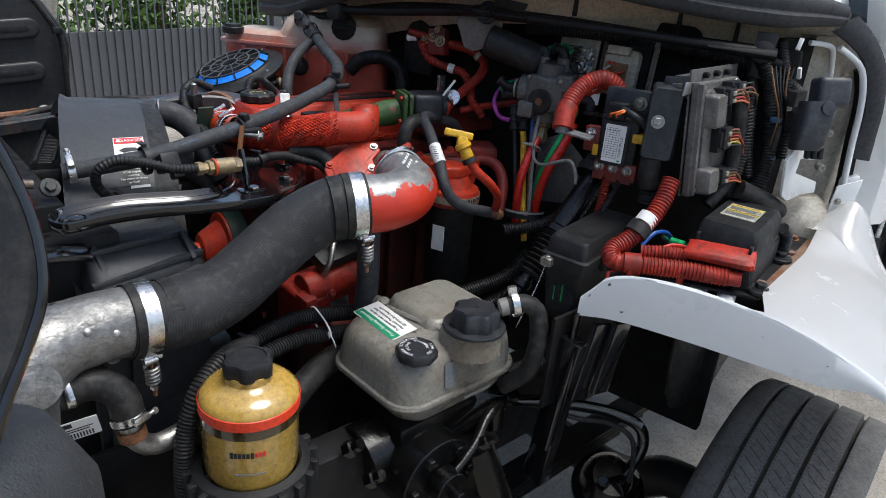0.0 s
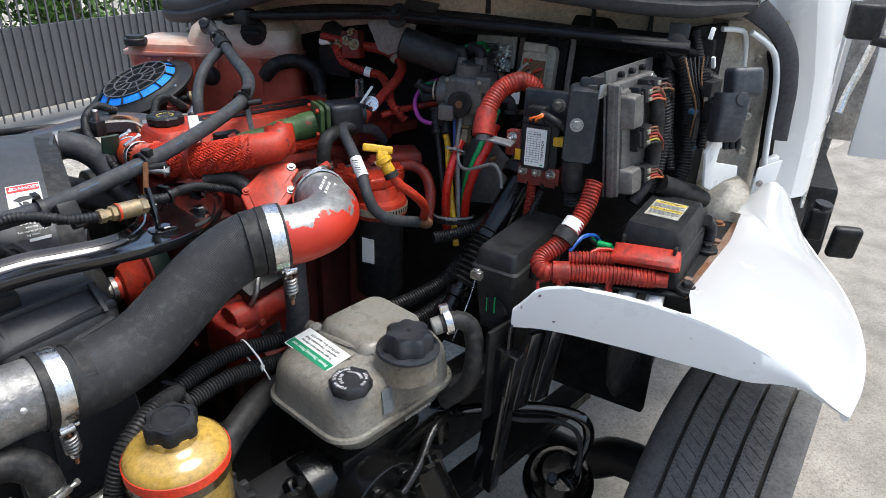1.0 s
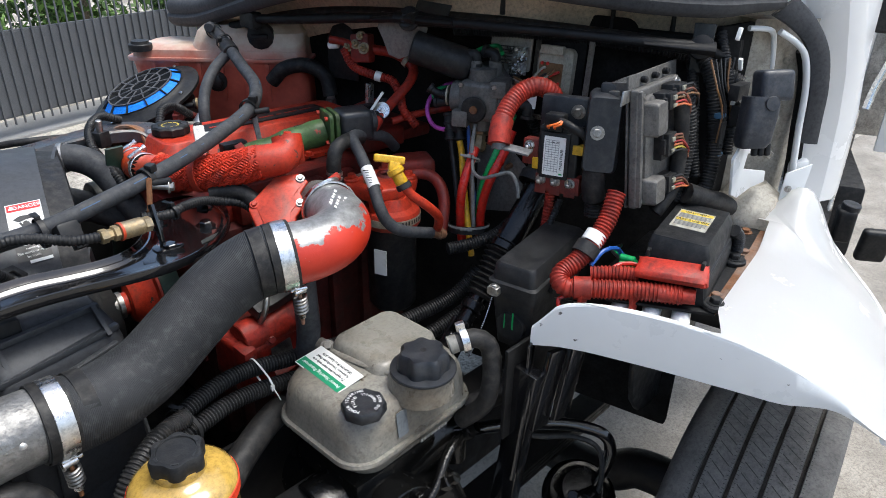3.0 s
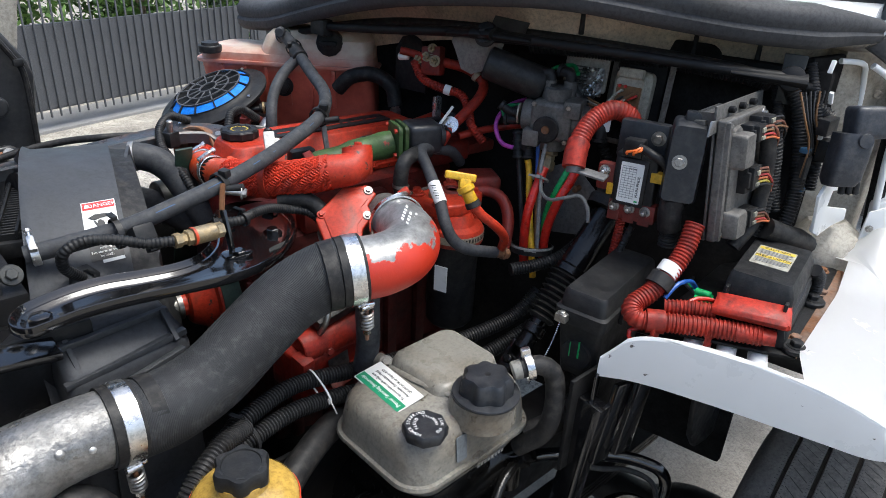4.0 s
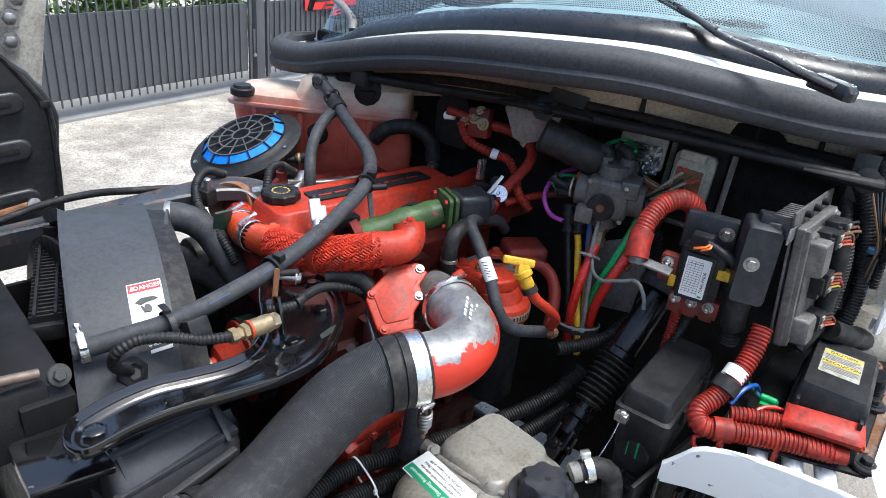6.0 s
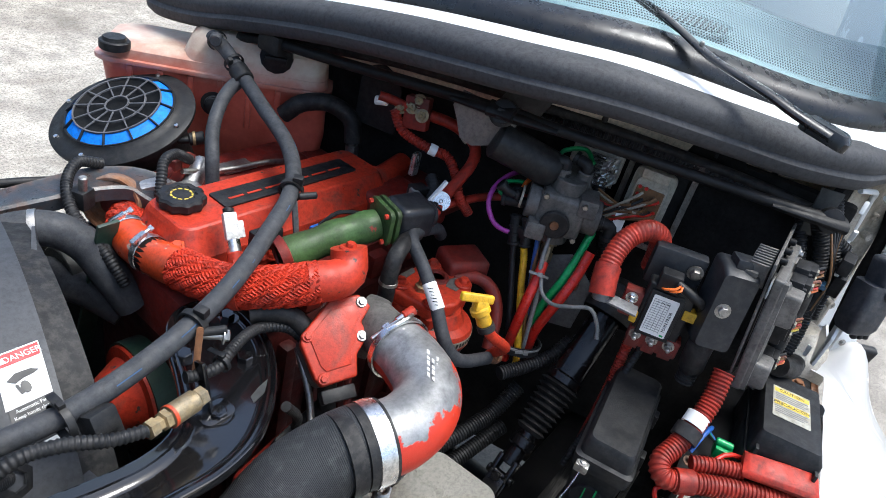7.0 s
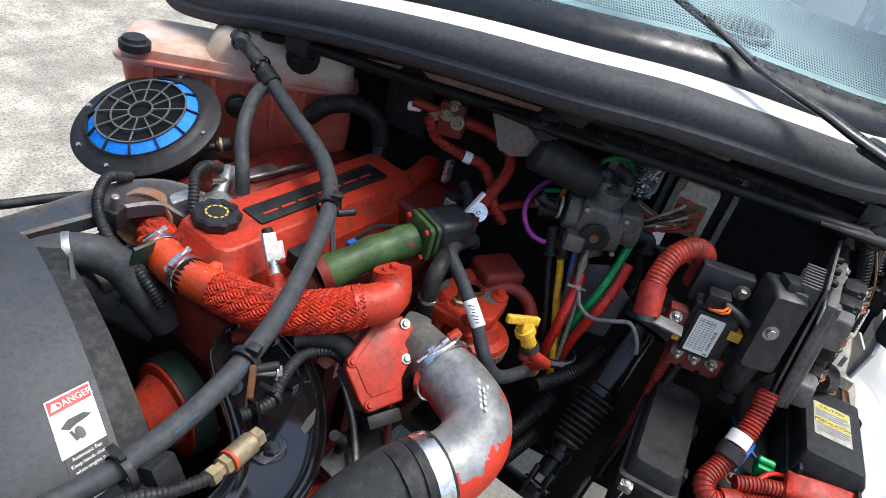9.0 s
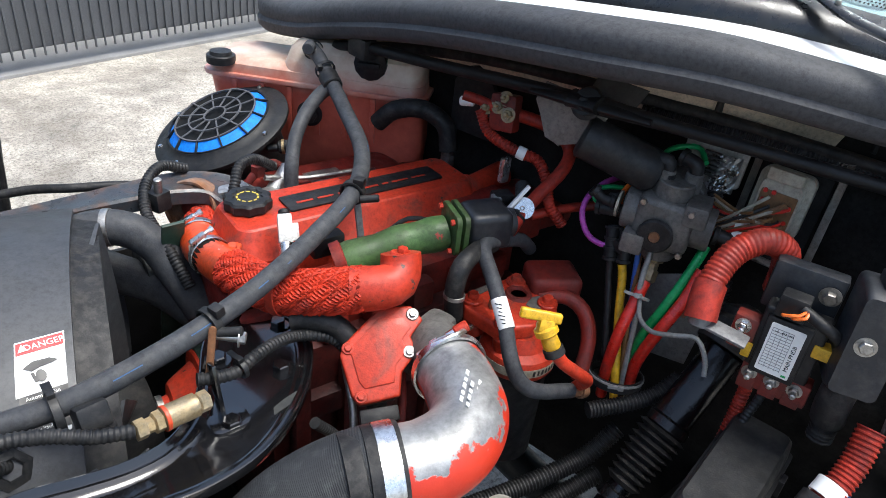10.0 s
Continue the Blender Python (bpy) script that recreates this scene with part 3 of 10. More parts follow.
def build_fence():
    d = (FENCE_B - FENCE_A).normalized()
    out = Vector((d.y, -d.x, 0))
    R = axes(d, (0, 0, 1))
    L = (FENCE_B - FENCE_A).length
    mid = (FENCE_A + FENCE_B) / 2
    th = thing("fence", "dark grey steel picket gate backed with sheet metal", "fence", mid, kind="structure")
    for s0, s1 in ((0.0, 8.47), (8.72, L)):
        c = FENCE_A + d * (s0 + s1) / 2
        part("sheet", box(c + CZ * (SHEET_LOW + SHEET_TOP) / 2, (s1 - s0, SHEET_TOP - SHEET_LOW, 0.006), R, 0), FENCE_GREY, th)
        for z in (SHEET_LOW, SHEET_TOP):
            part("rail", box(c - out * 0.02 + CZ * z, (s1 - s0, 0.03, 0.04), R, 0.003), FENCE_GREY, th)
    base = FENCE_A + out * 0.014
    me = finish("picket", box(CZ * 0.66, (0.014, 1.06, 0.014), R, 0.002, 1), FENCE_GREY)
    step = 0.082
    # only the stretch beside the yard is near enough to pick out
    for i in range(int(3.6 / step), int(12.8 / step)):
        if 8.43 < i * step < 8.75:
            continue
        ob = new("picket", me)
        ob.parent = th
        ob.matrix_parent_inverse = Matrix.Translation(-th.location)
        ob.location = base + d * (i * step)
    for s0, w in ((8.49, 0.035), (8.60, 0.115), (8.735, 0.03)):
        part("post", box(FENCE_A + d * s0 + out * 0.02 + CZ * 0.62, (w, 1.24 if w > 0.1 else 1.05, 0.09 if w > 0.1 else 0.03), R, 0.004), FENCE_GREY, th)
    part("latch", box(FENCE_A + d * 8.525 + out * 0.04 + CZ * 0.50, (0.03, 0.26, 0.02), R, 0.003), FENCE_GREY, th)
    part("latch", box(FENCE_A + d * 8.525 + out * 0.05 + CZ * 0.36, (0.05, 0.03, 0.02), R, 0.003), STEEL_DULL, th, "steel latch")
    strip = box(mid - out * 0.25 + CZ * -0.02, (L, 0.10, 0.55), R, 0.02)
    solo("kerb", strip, KERB, "dusty grey concrete strip under the gate", "kerb", kind="structure")
    sign = thing("sign", "red sign board with dark bars on the grey gate", "sign", FENCE_A + d * 9.75)
    board = part("board", box(FENCE_A + d * 9.78 + out * 0.03 + CZ * 0.98, (0.95, 0.42, 0.004), R, 0), LABEL_RED, sign)
    for x, z, w, h in ((-0.22, 0.88, 0.34, 0.05), (0.20, 0.88, 0.36, 0.05), (-0.05, 0.81, 0.16, 0.022)):
        part("print_bar", box(FENCE_A + d * (9.78 + x) + out * 0.034 + CZ * z, (w, h, 0.002), R, 0), INK, board)


build_fence()


def build_tree(x, y, h, spread, seed):
    rng = random.Random(seed)
    th = thing("tree", "leafy green tree behind the gate", "tree", (x, y, 0), "trees behind the gate")
    part("trunk", tube([(x, y, 0), (x + 0.1, y, h * 0.35), (x + 0.05, y + 0.1, h * 0.75)], lambda s: 0.16 * (1 - 0.7 * s), 10, 0.2), BARK, th)
    for k in range(5):
        a = k * 1.3 + rng.random()
        part("limb", tube([(x + 0.08, y, h * (0.35 + 0.06 * k)), (x + math.cos(a) * spread * 0.4, y + math.sin(a) * spread * 0.4, h * (0.55 + 0.06 * k)),
                           (x + math.cos(a) * spread * 0.8, y + math.sin(a) * spread * 0.8, h * (0.68 + 0.05 * k))], lambda s: 0.07 * (1 - 0.8 * s), 6, 0.2), BARK, th)
    verts, faces = [], []
    clumps = [(x + rng.gauss(0, spread * 0.45), y + rng.gauss(0, spread * 0.45), h * rng.uniform(0.10, 1.0), rng.uniform(0.25, 0.5)) for _ in range(70)]
    for cx, cy, cz, cr in clumps:
        for _ in range(60):
            v = Vector((rng.gauss(0, 1), rng.gauss(0, 1), rng.gauss(0, 1))).normalized() * cr * rng.random() ** 0.4
            c = Vector((cx, cy, cz)) + v
            a, b2 = Vector((rng.gauss(0, 1), rng.gauss(0, 1), rng.gauss(0, 1))).normalized(), Vector((rng.gauss(0, 1), rng.gauss(0, 1), rng.gauss(0, 1))).normalized()
            i = len(verts)
            verts += [c - a * 0.06, c + b2 * 0.035, c + a * 0.06, c - b2 * 0.035]
            faces.append((i, i + 1, i + 2, i + 3))
    me = bpy.data.meshes.new("crown")
    me.from_pydata(verts, [], faces)
    me.materials.append(LEAF)
    ob = new("crown", me)
    ob.parent = th
    ob.matrix_parent_inverse = Matrix.Translation(-th.location)


for k, (x, y, h, s) in enumerate(((1.35, 8.5, 2.0, 0.55), (3.15, 9.0, 2.1, 0.8), (4.7, 9.6, 2.4, 0.6), (-1.2, 7.6, 2.2, 0.8))):
    build_tree(x, y, h, s, k + 3)


# ---- cab: firewall, cowl, windscreen, pillar, door ----
CU = Vector((0.98, 0.20, 0)).normalized()   # rearward
CV = Vector((-0.20, 0.98, 0)).normalized()  # toward the far side
CW = Vector((0, 0, 1))
CO = Vector((1.405, 0.90, 0))


def cab(u, v, z):
    return CO + CU * u + CV * v + CW * z


RC = Matrix((CU, CV, CW)).transposed()


SEAL_LINE = [(1.19, 2.035, 1.565), (1.09, 2.02, 1.548), (1.035, 1.96, 1.541), (1.052, 1.85, 1.550), (1.062, 1.70, 1.588), (1.055, 1.50, 1.637), (1.050, 1.30, 1.676), (1.078, 1.10, 1.700), (1.150, 0.95, 1.706), (1.270, 0.80, 1.686), (1.340, 0.70, 1.675), (1.420, 0.62, 1.670), (1.50, 0.578, 1.668), (1.565, 0.552, 1.664)]
SEAL_PTS = spline(SEAL_LINE, 0.01)


def seal_at(y):
    """The lower front lip of the hood seal, as a line over y."""
    for p, q in zip(SEAL_PTS, SEAL_PTS[1:]):
        if p.y >= y >= q.y:
            return p.lerp(q, (p.y - y) / max(p.y - q.y, 1e-6))
    return SEAL_PTS[-1].copy()


def build_cab():
    th = thing("cab", "white truck cab seen from the engine bay, with cowl and windscreen", "truck cab", cab(0, 0, 0.6))
    # dark firewall, and a dark plate standing for the shade of its recess
    part("firewall", box(cab(0.02, 0.40, 1.16), (0.03, 1.46, 0.94), RC, 0.01), FELT_AND_SHADE, th, "dark insulated firewall")
    part("firewall_recess_plate", prism(rounded(0.36, 0.30, 0.03), cab(0.004, 0.05, 1.50), axes(CV, CW), 0.008, 0.003), FELT_AND_SHADE, th)
    # cream underside of the cowl
    ys = [2.0 - 0.04 * i for i in range(37)]

    def swept(profile):
        """A section of (rearward, upward) pairs carried along the lip."""
        def rise(y, w):
            return 0.05 + (w - 0.05) * max(0.12, min(1.0, (2.0 - y) / 0.25)) if 0.05 < w < 0.13 else w
        return skin([[seal_at(y) + CU * u + CW * rise(y, w) for u, w in profile] for y in ys])
    part("cowl_underside", swept([(0.016, 0.012), (0.05, 0.02), (0.14, 0.015), (0.175, -0.03), (0.185, -0.085), (0.20, -0.085), (0.20, 0.04), (0.02, 0.03)]), COWL_CREAM, th, "cream painted underside of the cowl")
    part("cowl_top", swept([(0.006, 0.060), (0.020, 0.073), (0.07, 0.077), (0.112, 0.078), (0.112, 0.05), (0.02, 0.04)]), WHITE, th, "white painted cowl top")
    part("windscreen_trim", swept([(0.098, 0.074), (0.100, 0.090), (0.110, 0.104), (0.130, 0.114), (0.155, 0.119), (0.165, 0.112), (0.16, 0.07), (0.10, 0.06)]), TRIM, th, "black rubber windscreen trim")
    glass = part("windscreen", swept([(0.150, 0.113), (0.68, 0.83), (0.686, 0.826), (0.156, 0.109)]), WINDSCREEN, th, "tinted windscreen glass")
    glass.visible_shadow = False
    # printed dot band along the lower edge of the glass
    dots = bmesh.new()
    GY = Vector((0.2, -0.98, 0)).normalized()
    GU = (CU * 0.505 + CW * 0.725).normalized()
    GN = GU.cross(GY).normalized()
    for i in range(330):
        y = 0.62 + 0.0042 * i
        p0 = seal_at(y) + CU * 0.153 + CW * 0.117
        depth = 0.055 + 0.03 * math.sin((y - 0.62) * 6.5 + 1.0) + 0.05 * math.exp(-((y - 1.0) / 0.16) ** 2)
        for k in range(int(depth / 0.0042)):
            p = p0 + GU * (0.012 + 0.0042 * k) - GN * 0.002 + GY * (0.0021 * (k % 2))
            q = 0.0017 * (1 - 0.55 * k * 0.0042 / depth)
            dots.faces.new([dots.verts.new(p + GY * q * a + GU * q * b) for a, b in ((-1, 0), (0, -1), (1, 0), (0, 1))])
    part("dot_band", dots, INK, th, "black printed dot band", kind="stuff")
    # dashboard under the glass
    dash = part("dashboard", swept([(0.17, 0.085), (0.40, 0.10), (0.75, 0.13), (0.95, 0.06), (0.75, 0.0), (0.19, 0.04)]), DASH, th, "dashboard top tinted for reflected sky, with a round vent")
    vc = seal_at(0.92) + CU * 0.42 + CW * 0.106
    part("vent_ring", lathe(vc, (-0.07, 0, 1), [(0.066, 0), (0.070, 0.003), (0.074, 0.0)], 40), DASH, dash)
    for k in range(11):
        w = 2 * math.sqrt(max(0.0002, 0.066 ** 2 - (0.0115 * (k - 5)) ** 2))
        part("vent_slat", box(vc + Vector((0, 0, 0.001)) + CV * 0.0115 * (k - 5), (w, 0.0045, 0.003), RC, 0.0008, 1), GREY_STEEL, dash)
    part("cab_floor", box(cab(1.1, 0.45, 1.0), (2.1, 2.0, 0.05), RC, 0.02), CHASSIS, th)
    part("rear_wall", box(cab(1.9, 0.45, 1.45), (0.05, 1.9, 0.9), RC, 0.02), WHITE, th)
    return th


CAB = build_cab()


SEAL_SECTION = [(0.0, 0.0), (0.010, 0.002), (0.020, 0.012), (0.022, 0.026), (0.016, 0.034), (0.020, 0.044), (0.019, 0.058), (0.012, 0.068), (-0.004, 0.075), (-0.024, 0.077), (-0.028, 0.066), (-0.014, 0.03), (-0.010, 0.006)]


def build_seal():
    """Wide black rubber hood seal along the cowl: two soft folds, one above the other."""
    rings = []
    for k, p in enumerate(SEAL_PTS):
        d = SEAL_PTS[min(k + 2, len(SEAL_PTS) - 1)] - SEAL_PTS[max(k - 2, 0)]
        out = Vector((d.y, -d.x, 0)).normalized()
        if out.x > 0.2:
            out = -out
        end = min(1.0, 0.45 + 0.06 * k, 0.55 + 0.03 * (len(SEAL_PTS) - 1 - k))
        rings.append([p + out * a * end + CW * (0.037 + (b - 0.037) * end) for a, b in SEAL_SECTION])
    return skin(rings)


seal = thing("hood_seal", "wide weathered black rubber hood seal along the white cowl", "rubber seal", seal_at(1.1))
part("seal_strip", build_seal(), SEAL, seal, "weathered black rubber")
OUTER = [(1.588, 0.533, 1.703), (1.612, 0.505, 1.672), (1.633, 0.481, 1.634), (1.648, 0.465, 1.59), (1.657, 0.455, 1.525), (1.664, 0.454, 1.47), (1.668, 0.452, 1.412)]
INNER = [(1.559, 0.561, 1.67), (1.586, 0.53, 1.647), (1.609, 0.506, 1.619), (1.625, 0.492, 1.577), (1.636, 0.482, 1.518), (1.643, 0.482, 1.467), (1.648, 0.483, 1.413)]


def ribbon(outer, inner, thick, crown=0.0):
    """A flat strip between two edge lines, crowned towards the front of the truck."""
    back = Vector((0.75, 0.6, -0.1)).normalized()
    a, b = [spline(line, 0.004) for line in (outer, inner)]
    a, b = [[line[round((len(line) - 1) * i / 24)] for i in range(25)] for line in (a, b)]
    rows = []
    for p, q in zip(a, b):
        m = (p + q) / 2 - back * crown
        rows.append([p + back * thick, p, p.lerp(q, 0.12) - back * crown * 0.6, m, p.lerp(q, 0.88) - back * crown * 0.6, q, q + back * thick])
    return skin(rows)


part("seal_tail", ribbon(OUTER, INNER, 0.014, 0.006), SEAL, seal, "black rubber strip on the pillar")



# ---- fender over the front wheel ----
def lerp_table(v, table):
    """Linear reading of a small table."""
    for (a, p), (b, q) in zip(table, table[1:]):
        if v <= b:
            return p + (q - p) * max(0.0, v - a) / (b - a)
    return table[-1][1]


FLANGE_TOP = [(0.12, 1.133), (0.16, 1.170), (0.213, 1.203), (0.265, 1.222), (0.30, 1.237), (0.36, 1.251), (0.43, 1.261), (0.49, 1.265), (0.55, 1.261), (0.595, 1.251), (0.622, 1.236), (0.639, 1.209), (0.646, 1.165)]
FLANGE_LOW = [(0.12, 1.128), (0.174, 1.160), (0.215, 1.172), (0.235, 1.158), (0.255, 1.153), (0.33, 1.158), (0.45, 1.164), (0.56, 1.166), (0.625, 1.160), (0.646, 1.150)]


def flange_x(y):
    return 0.963 + 0.387 * (0.643 - y)


def outer_y(x):
    """The outer edge of the fender."""
    return lerp_table(x, [(1.16, 0.125), (1.30, 0.135), (1.46, 0.175), (1.62, 0.255), (1.79, 0.37), (1.94, 0.475), (2.05, 0.52)])


def fender_height(x, y):
    """Top skin: nearly level inside, rolling down toward the outer edge, with a pressed swell by the cab."""
    s = max(0.0, y - outer_y(x))
    z = 1.260 - 0.125 * max(0.0, 1 - s / 0.33) ** 2.2
    z += 0.055 * math.exp(-((x - 1.97) / 0.12) ** 2 - ((y - 0.53) / 0.05) ** 2)
    z += 0.092 * math.exp(-((x - 1.625) / 0.075) ** 2 - ((y - 0.430) / 0.055) ** 2) + 0.014 * math.exp(-((x - 1.50) / 0.03) ** 2 - ((y - 0.44) / 0.03) ** 2)
    z += 0.012 * math.exp(-((x - 1.62) / 0.10) ** 2 - ((y - 0.47) / 0.035) ** 2) - 0.010 * math.exp(-((x - 1.72) / 0.05) ** 2 - ((y - 0.45) / 0.04) ** 2)
    return z


def build_fender():
    th = thing("fender", "white painted front fender with a worn lip over the wheel", "fender", (1.4, 0.35, 1.0))
    rows = []
    for i in range(41):
        x = 0.975 + 0.0175 * i if i < 10 else 1.150 + 0.87 * (i - 10) / 30
        y0 = max(outer_y(x), 0.643 - (x - 0.963) / 0.387)
        y1 = max(y0 + 0.004, lerp_table(x, [(0.975, 0.60), (1.03, 0.45), (1.064, 0.37), (1.075, 0.366), (1.14, 0.402), (1.15, 0.404), (1.40, 0.438), (1.53, 0.468), (1.56, 0.56), (2.02, 0.60)]))
        rows.append([Vector((x, y0 + (y1 - y0) * k / 22, fender_height(x, y0 + (y1 - y0) * k / 22))) for k in range(23)])
    bm = bmesh.new()
    G = [[bm.verts.new(p) for p in r] for r in rows]
    for i in range(len(G) - 1):
        for k in range(22):
            bm.faces.new((G[i][k], G[i][k + 1], G[i + 1][k + 1], G[i + 1][k]))
    bmesh.ops.solidify(bm, geom=list(bm.faces), thickness=-0.004)
    part("top_skin", bm, WHITE, th)
    # rolled outer edge
    part("outer_edge", tube([(x, outer_y(x), fender_height(x, outer_y(x)) - 0.006) for x in (1.17, 1.28, 1.40, 1.52, 1.64, 1.78, 1.92)], 0.008, 10), WHITE, th)
    # front flange standing over the wheel opening
    rings = []
    nrm = Vector((-0.93, -0.36, 0.0))
    for i in range(61):
        y = 0.646 - 0.526 * i / 60
        t, b = [sum(lerp_table(min(0.646, y + 0.009 * k), table) for k in range(-3, 4)) / 7 for table in (FLANGE_TOP, FLANGE_LOW)]
        p = Vector((flange_x(y), y, 0))
        up = Vector((0, 0, 1))
        rings.append([p + nrm * -0.012 + up * (t - 0.002), p + nrm * -0.004 + up * (t + 0.001), p + up * (t - 0.003), p + nrm * 0.003 + up * ((t + b) / 2), p + up * (b + 0.001), p + nrm * -0.012 + up * b, p + nrm * -0.012 + up * (b + 0.003), p + nrm * -0.004 + up * (b + 0.006), p + nrm * -0.006 + up * (t - 0.008), p + nrm * -0.012 + up * (t - 0.006)])
    part("front_flange", skin(rings), WHITE_EDGE, th, "grey-white worn flange")
    part("side_return", box((0.972, 0.648, 1.09), (0.05, 0.006, 0.14), axes((0.93, 0.36, 0), (0, 0, 1)) @ Matrix.Rotation(radians(90), 3, "X"), 0.002), GLOSS_BLACK, th)
    # wheel arch liner
    rings = []
    for k in range(17):
        a = radians(84 + 26 * k / 16)
        c = Vector((1.56, 0, 0.5))
        rings.append([c + Vector((-math.cos(a) * q, y, math.sin(a) * q)) for q, y in ((0.60, 0.62), (0.60, 0.32), (0.606, 0.32), (0.606, 0.62))])
    part("arch_liner", skin(rings), BLACK_DUSTY, th, "black plastic wheel-arch liner")
    part("splash_panel", prism([(-0.21, 0.06), (-0.205, -0.06), (-0.18, -0.15), (-0.13, -0.21), (-0.05, -0.24), (0.12, -0.26), (0.22, -0.2), (0.25, 0.06)], (1.47, 0.62, 1.02), axes((0.9, 0.1, 0), (0, 0, 1)), 0.014, 0.006), BLACK, th, "black inner splash panel")
    return th


build_fender()


def build_wheel():
    c, R, W = Vector((1.43, 0.335, 0.452)), 0.452, 0.285
    AX, FW, UP = Vector((-0.139, 0.990, 0)), Vector((0.990, 0.139, 0)), Vector((0, 0, 1))
    th = thing("truck_tyre", "worn black ribbed truck tyre on the steered axle", "tyre", (c.x, c.y, 0))
    prof = []
    h = W / 2
    grooves = [-0.084, -0.028, 0.028, 0.084]
    prof.append((R - 0.12, -h + 0.065))
    prof.append((R - 0.06, -h + 0.024))
    prof.append((R - 0.014, -h + 0.002))
    prof.append((R - 0.003, -h + 0.010))
    for g in grooves:
        prof += [(R - 0.0008, g - 0.0052), (R - 0.003, g - 0.0046), (R - 0.014, g - 0.0038), (R - 0.014, g + 0.0038), (R - 0.003, g + 0.0046), (R - 0.0008, g + 0.0052)]
    prof += [(R - 0.004, h - 0.018), (R - 0.018, h - 0.002), (R - 0.06, h + 0.008), (R - 0.12, h - 0.02)]
    tyre = part("tread", lathe(c, AX, prof, 128), TYRE, th)
    part("rim", lathe(c, AX, [(R - 0.12, -h + 0.065), (R - 0.17, -h + 0.08), (0.12, -0.02), (0.0, -0.02), (0, 0.02), (0.12, 0.03), (R - 0.17, h - 0.04), (R - 0.12, h - 0.02)], 48), ALU_DARK, th)
    # sipes: short slanting cuts beside the ribs, on the part of the tread that shows
    sip = bmesh.new()
    for g0 in (-0.056, 0.0, 0.056):
        for k in range(110):
            a = 2 * math.pi * k / 110
            rad = UP * math.sin(a) - FW * math.cos(a)
            tan = FW * math.sin(a) + UP * math.cos(a)
            p = c + rad * (R - 0.0004) + AX * g0
            q = [p + tan * dx + AX * dy + rad * 0.0006 for dx, dy in ((-0.0125, -0.0155), (-0.0098, -0.0155), (0.0125, 0.0155), (0.0098, 0.0155))]
            v = [sip.verts.new(x) for x in q]
            sip.faces.new(v)
    for g in grooves:
        part("groove_floor", lathe(c, AX, [(R - 0.020, g - 0.0036), (R - 0.0128, g - 0.0034), (R - 0.0128, g + 0.0034), (R - 0.020, g + 0.0036)], 128), GROOVE, tyre, "dusty brown groove")
    part("siping", sip, INK, tyre, kind="stuff")
    nicks = bmesh.new()
    for g in grooves:
        for sgn in (-1, 1):
            for k in range(300):
                a = 2 * math.pi * k / 300
                rad = UP * math.sin(a) - FW * math.cos(a)
                tan = FW * math.sin(a) + UP * math.cos(a)
                p = c + rad * (R - 0.0001) + AX * (g + sgn * 0.0082)
                nicks.faces.new([nicks.verts.new(p + tan * dx + AX * dy) for dx, dy in ((-0.0007, -0.0022), (0.0007, -0.0022), (0.0007, 0.0022), (-0.0007, 0.0022))])
    part("edge_nicks", nicks, INK, tyre, kind="stuff")
    return th


build_wheel()


# ---- chassis under the bay ----
def build_chassis():
    th = thing("chassis_frame", "oily black steel frame rails and cross members under the engine", "truck chassis", (0.9, 1.1, 0.5))
    for y in (0.84, 1.84):
        part("rail", box((1.2, y, 0.82), (2.6, 0.07, 0.20), None, 0.008), CHASSIS, th)
    part("front_cross_member", box((0.18, 1.35, 0.72), (0.14, 1.0, 0.16), None, 0.01), CHASSIS, th)
    part("rear_cross_member", box((1.9, 1.35, 0.70), (0.12, 1.0, 0.14), None, 0.01), CHASSIS, th)
    part("axle_beam", tube([(1.52, 0.45, 0.50), (1.50, 0.62, 0.50), (1.48, 0.8, 0.42), (1.48, 1.4, 0.42), (1.48, 2.0, 0.42), (1.5, 2.3, 0.5)], 0.055, 10), CHASSIS, th)
    # dark panels added to hide the bright ground below the bay
    part("far_backing_panel", box((0.75, 1.80, 0.90), (1.1, 0.012, 0.56), None, 0.004), CHASSIS, th)
    part("lower_backing_panel", box((0.45, 1.36, 0.60), (0.84, 0.94, 0.012), None, 0.004), CHASSIS, th)
    part("oil_pan", loft_rects((0.92, 1.42, 0.56), None, [(0.40, 0.22, 0.04, 0, 0, 0), (0.46, 0.28, 0.04, 0.05, 0, 0), (0.48, 0.30, 0.04, 0.20, 0, 0)], 4), CHASSIS, th)
    # added dark plate, in place of the black gap under the hoses
    part("near_backing_plate", box((0.48, 1.01, 0.72), (0.56, 0.012, 0.46), None, 0.004), CHASSIS, th)
    part("leaf_spring", join(*[box((1.2, 0.84, 0.56 - 0.013 * k), (1.3 - 0.22 * k, 0.075, 0.011), None, 0.002) for k in range(4)]), CHASSIS, th)
    return th


build_chassis()


# ---- engine ----
RE = Matrix.Rotation(radians(-3), 3, "Z")


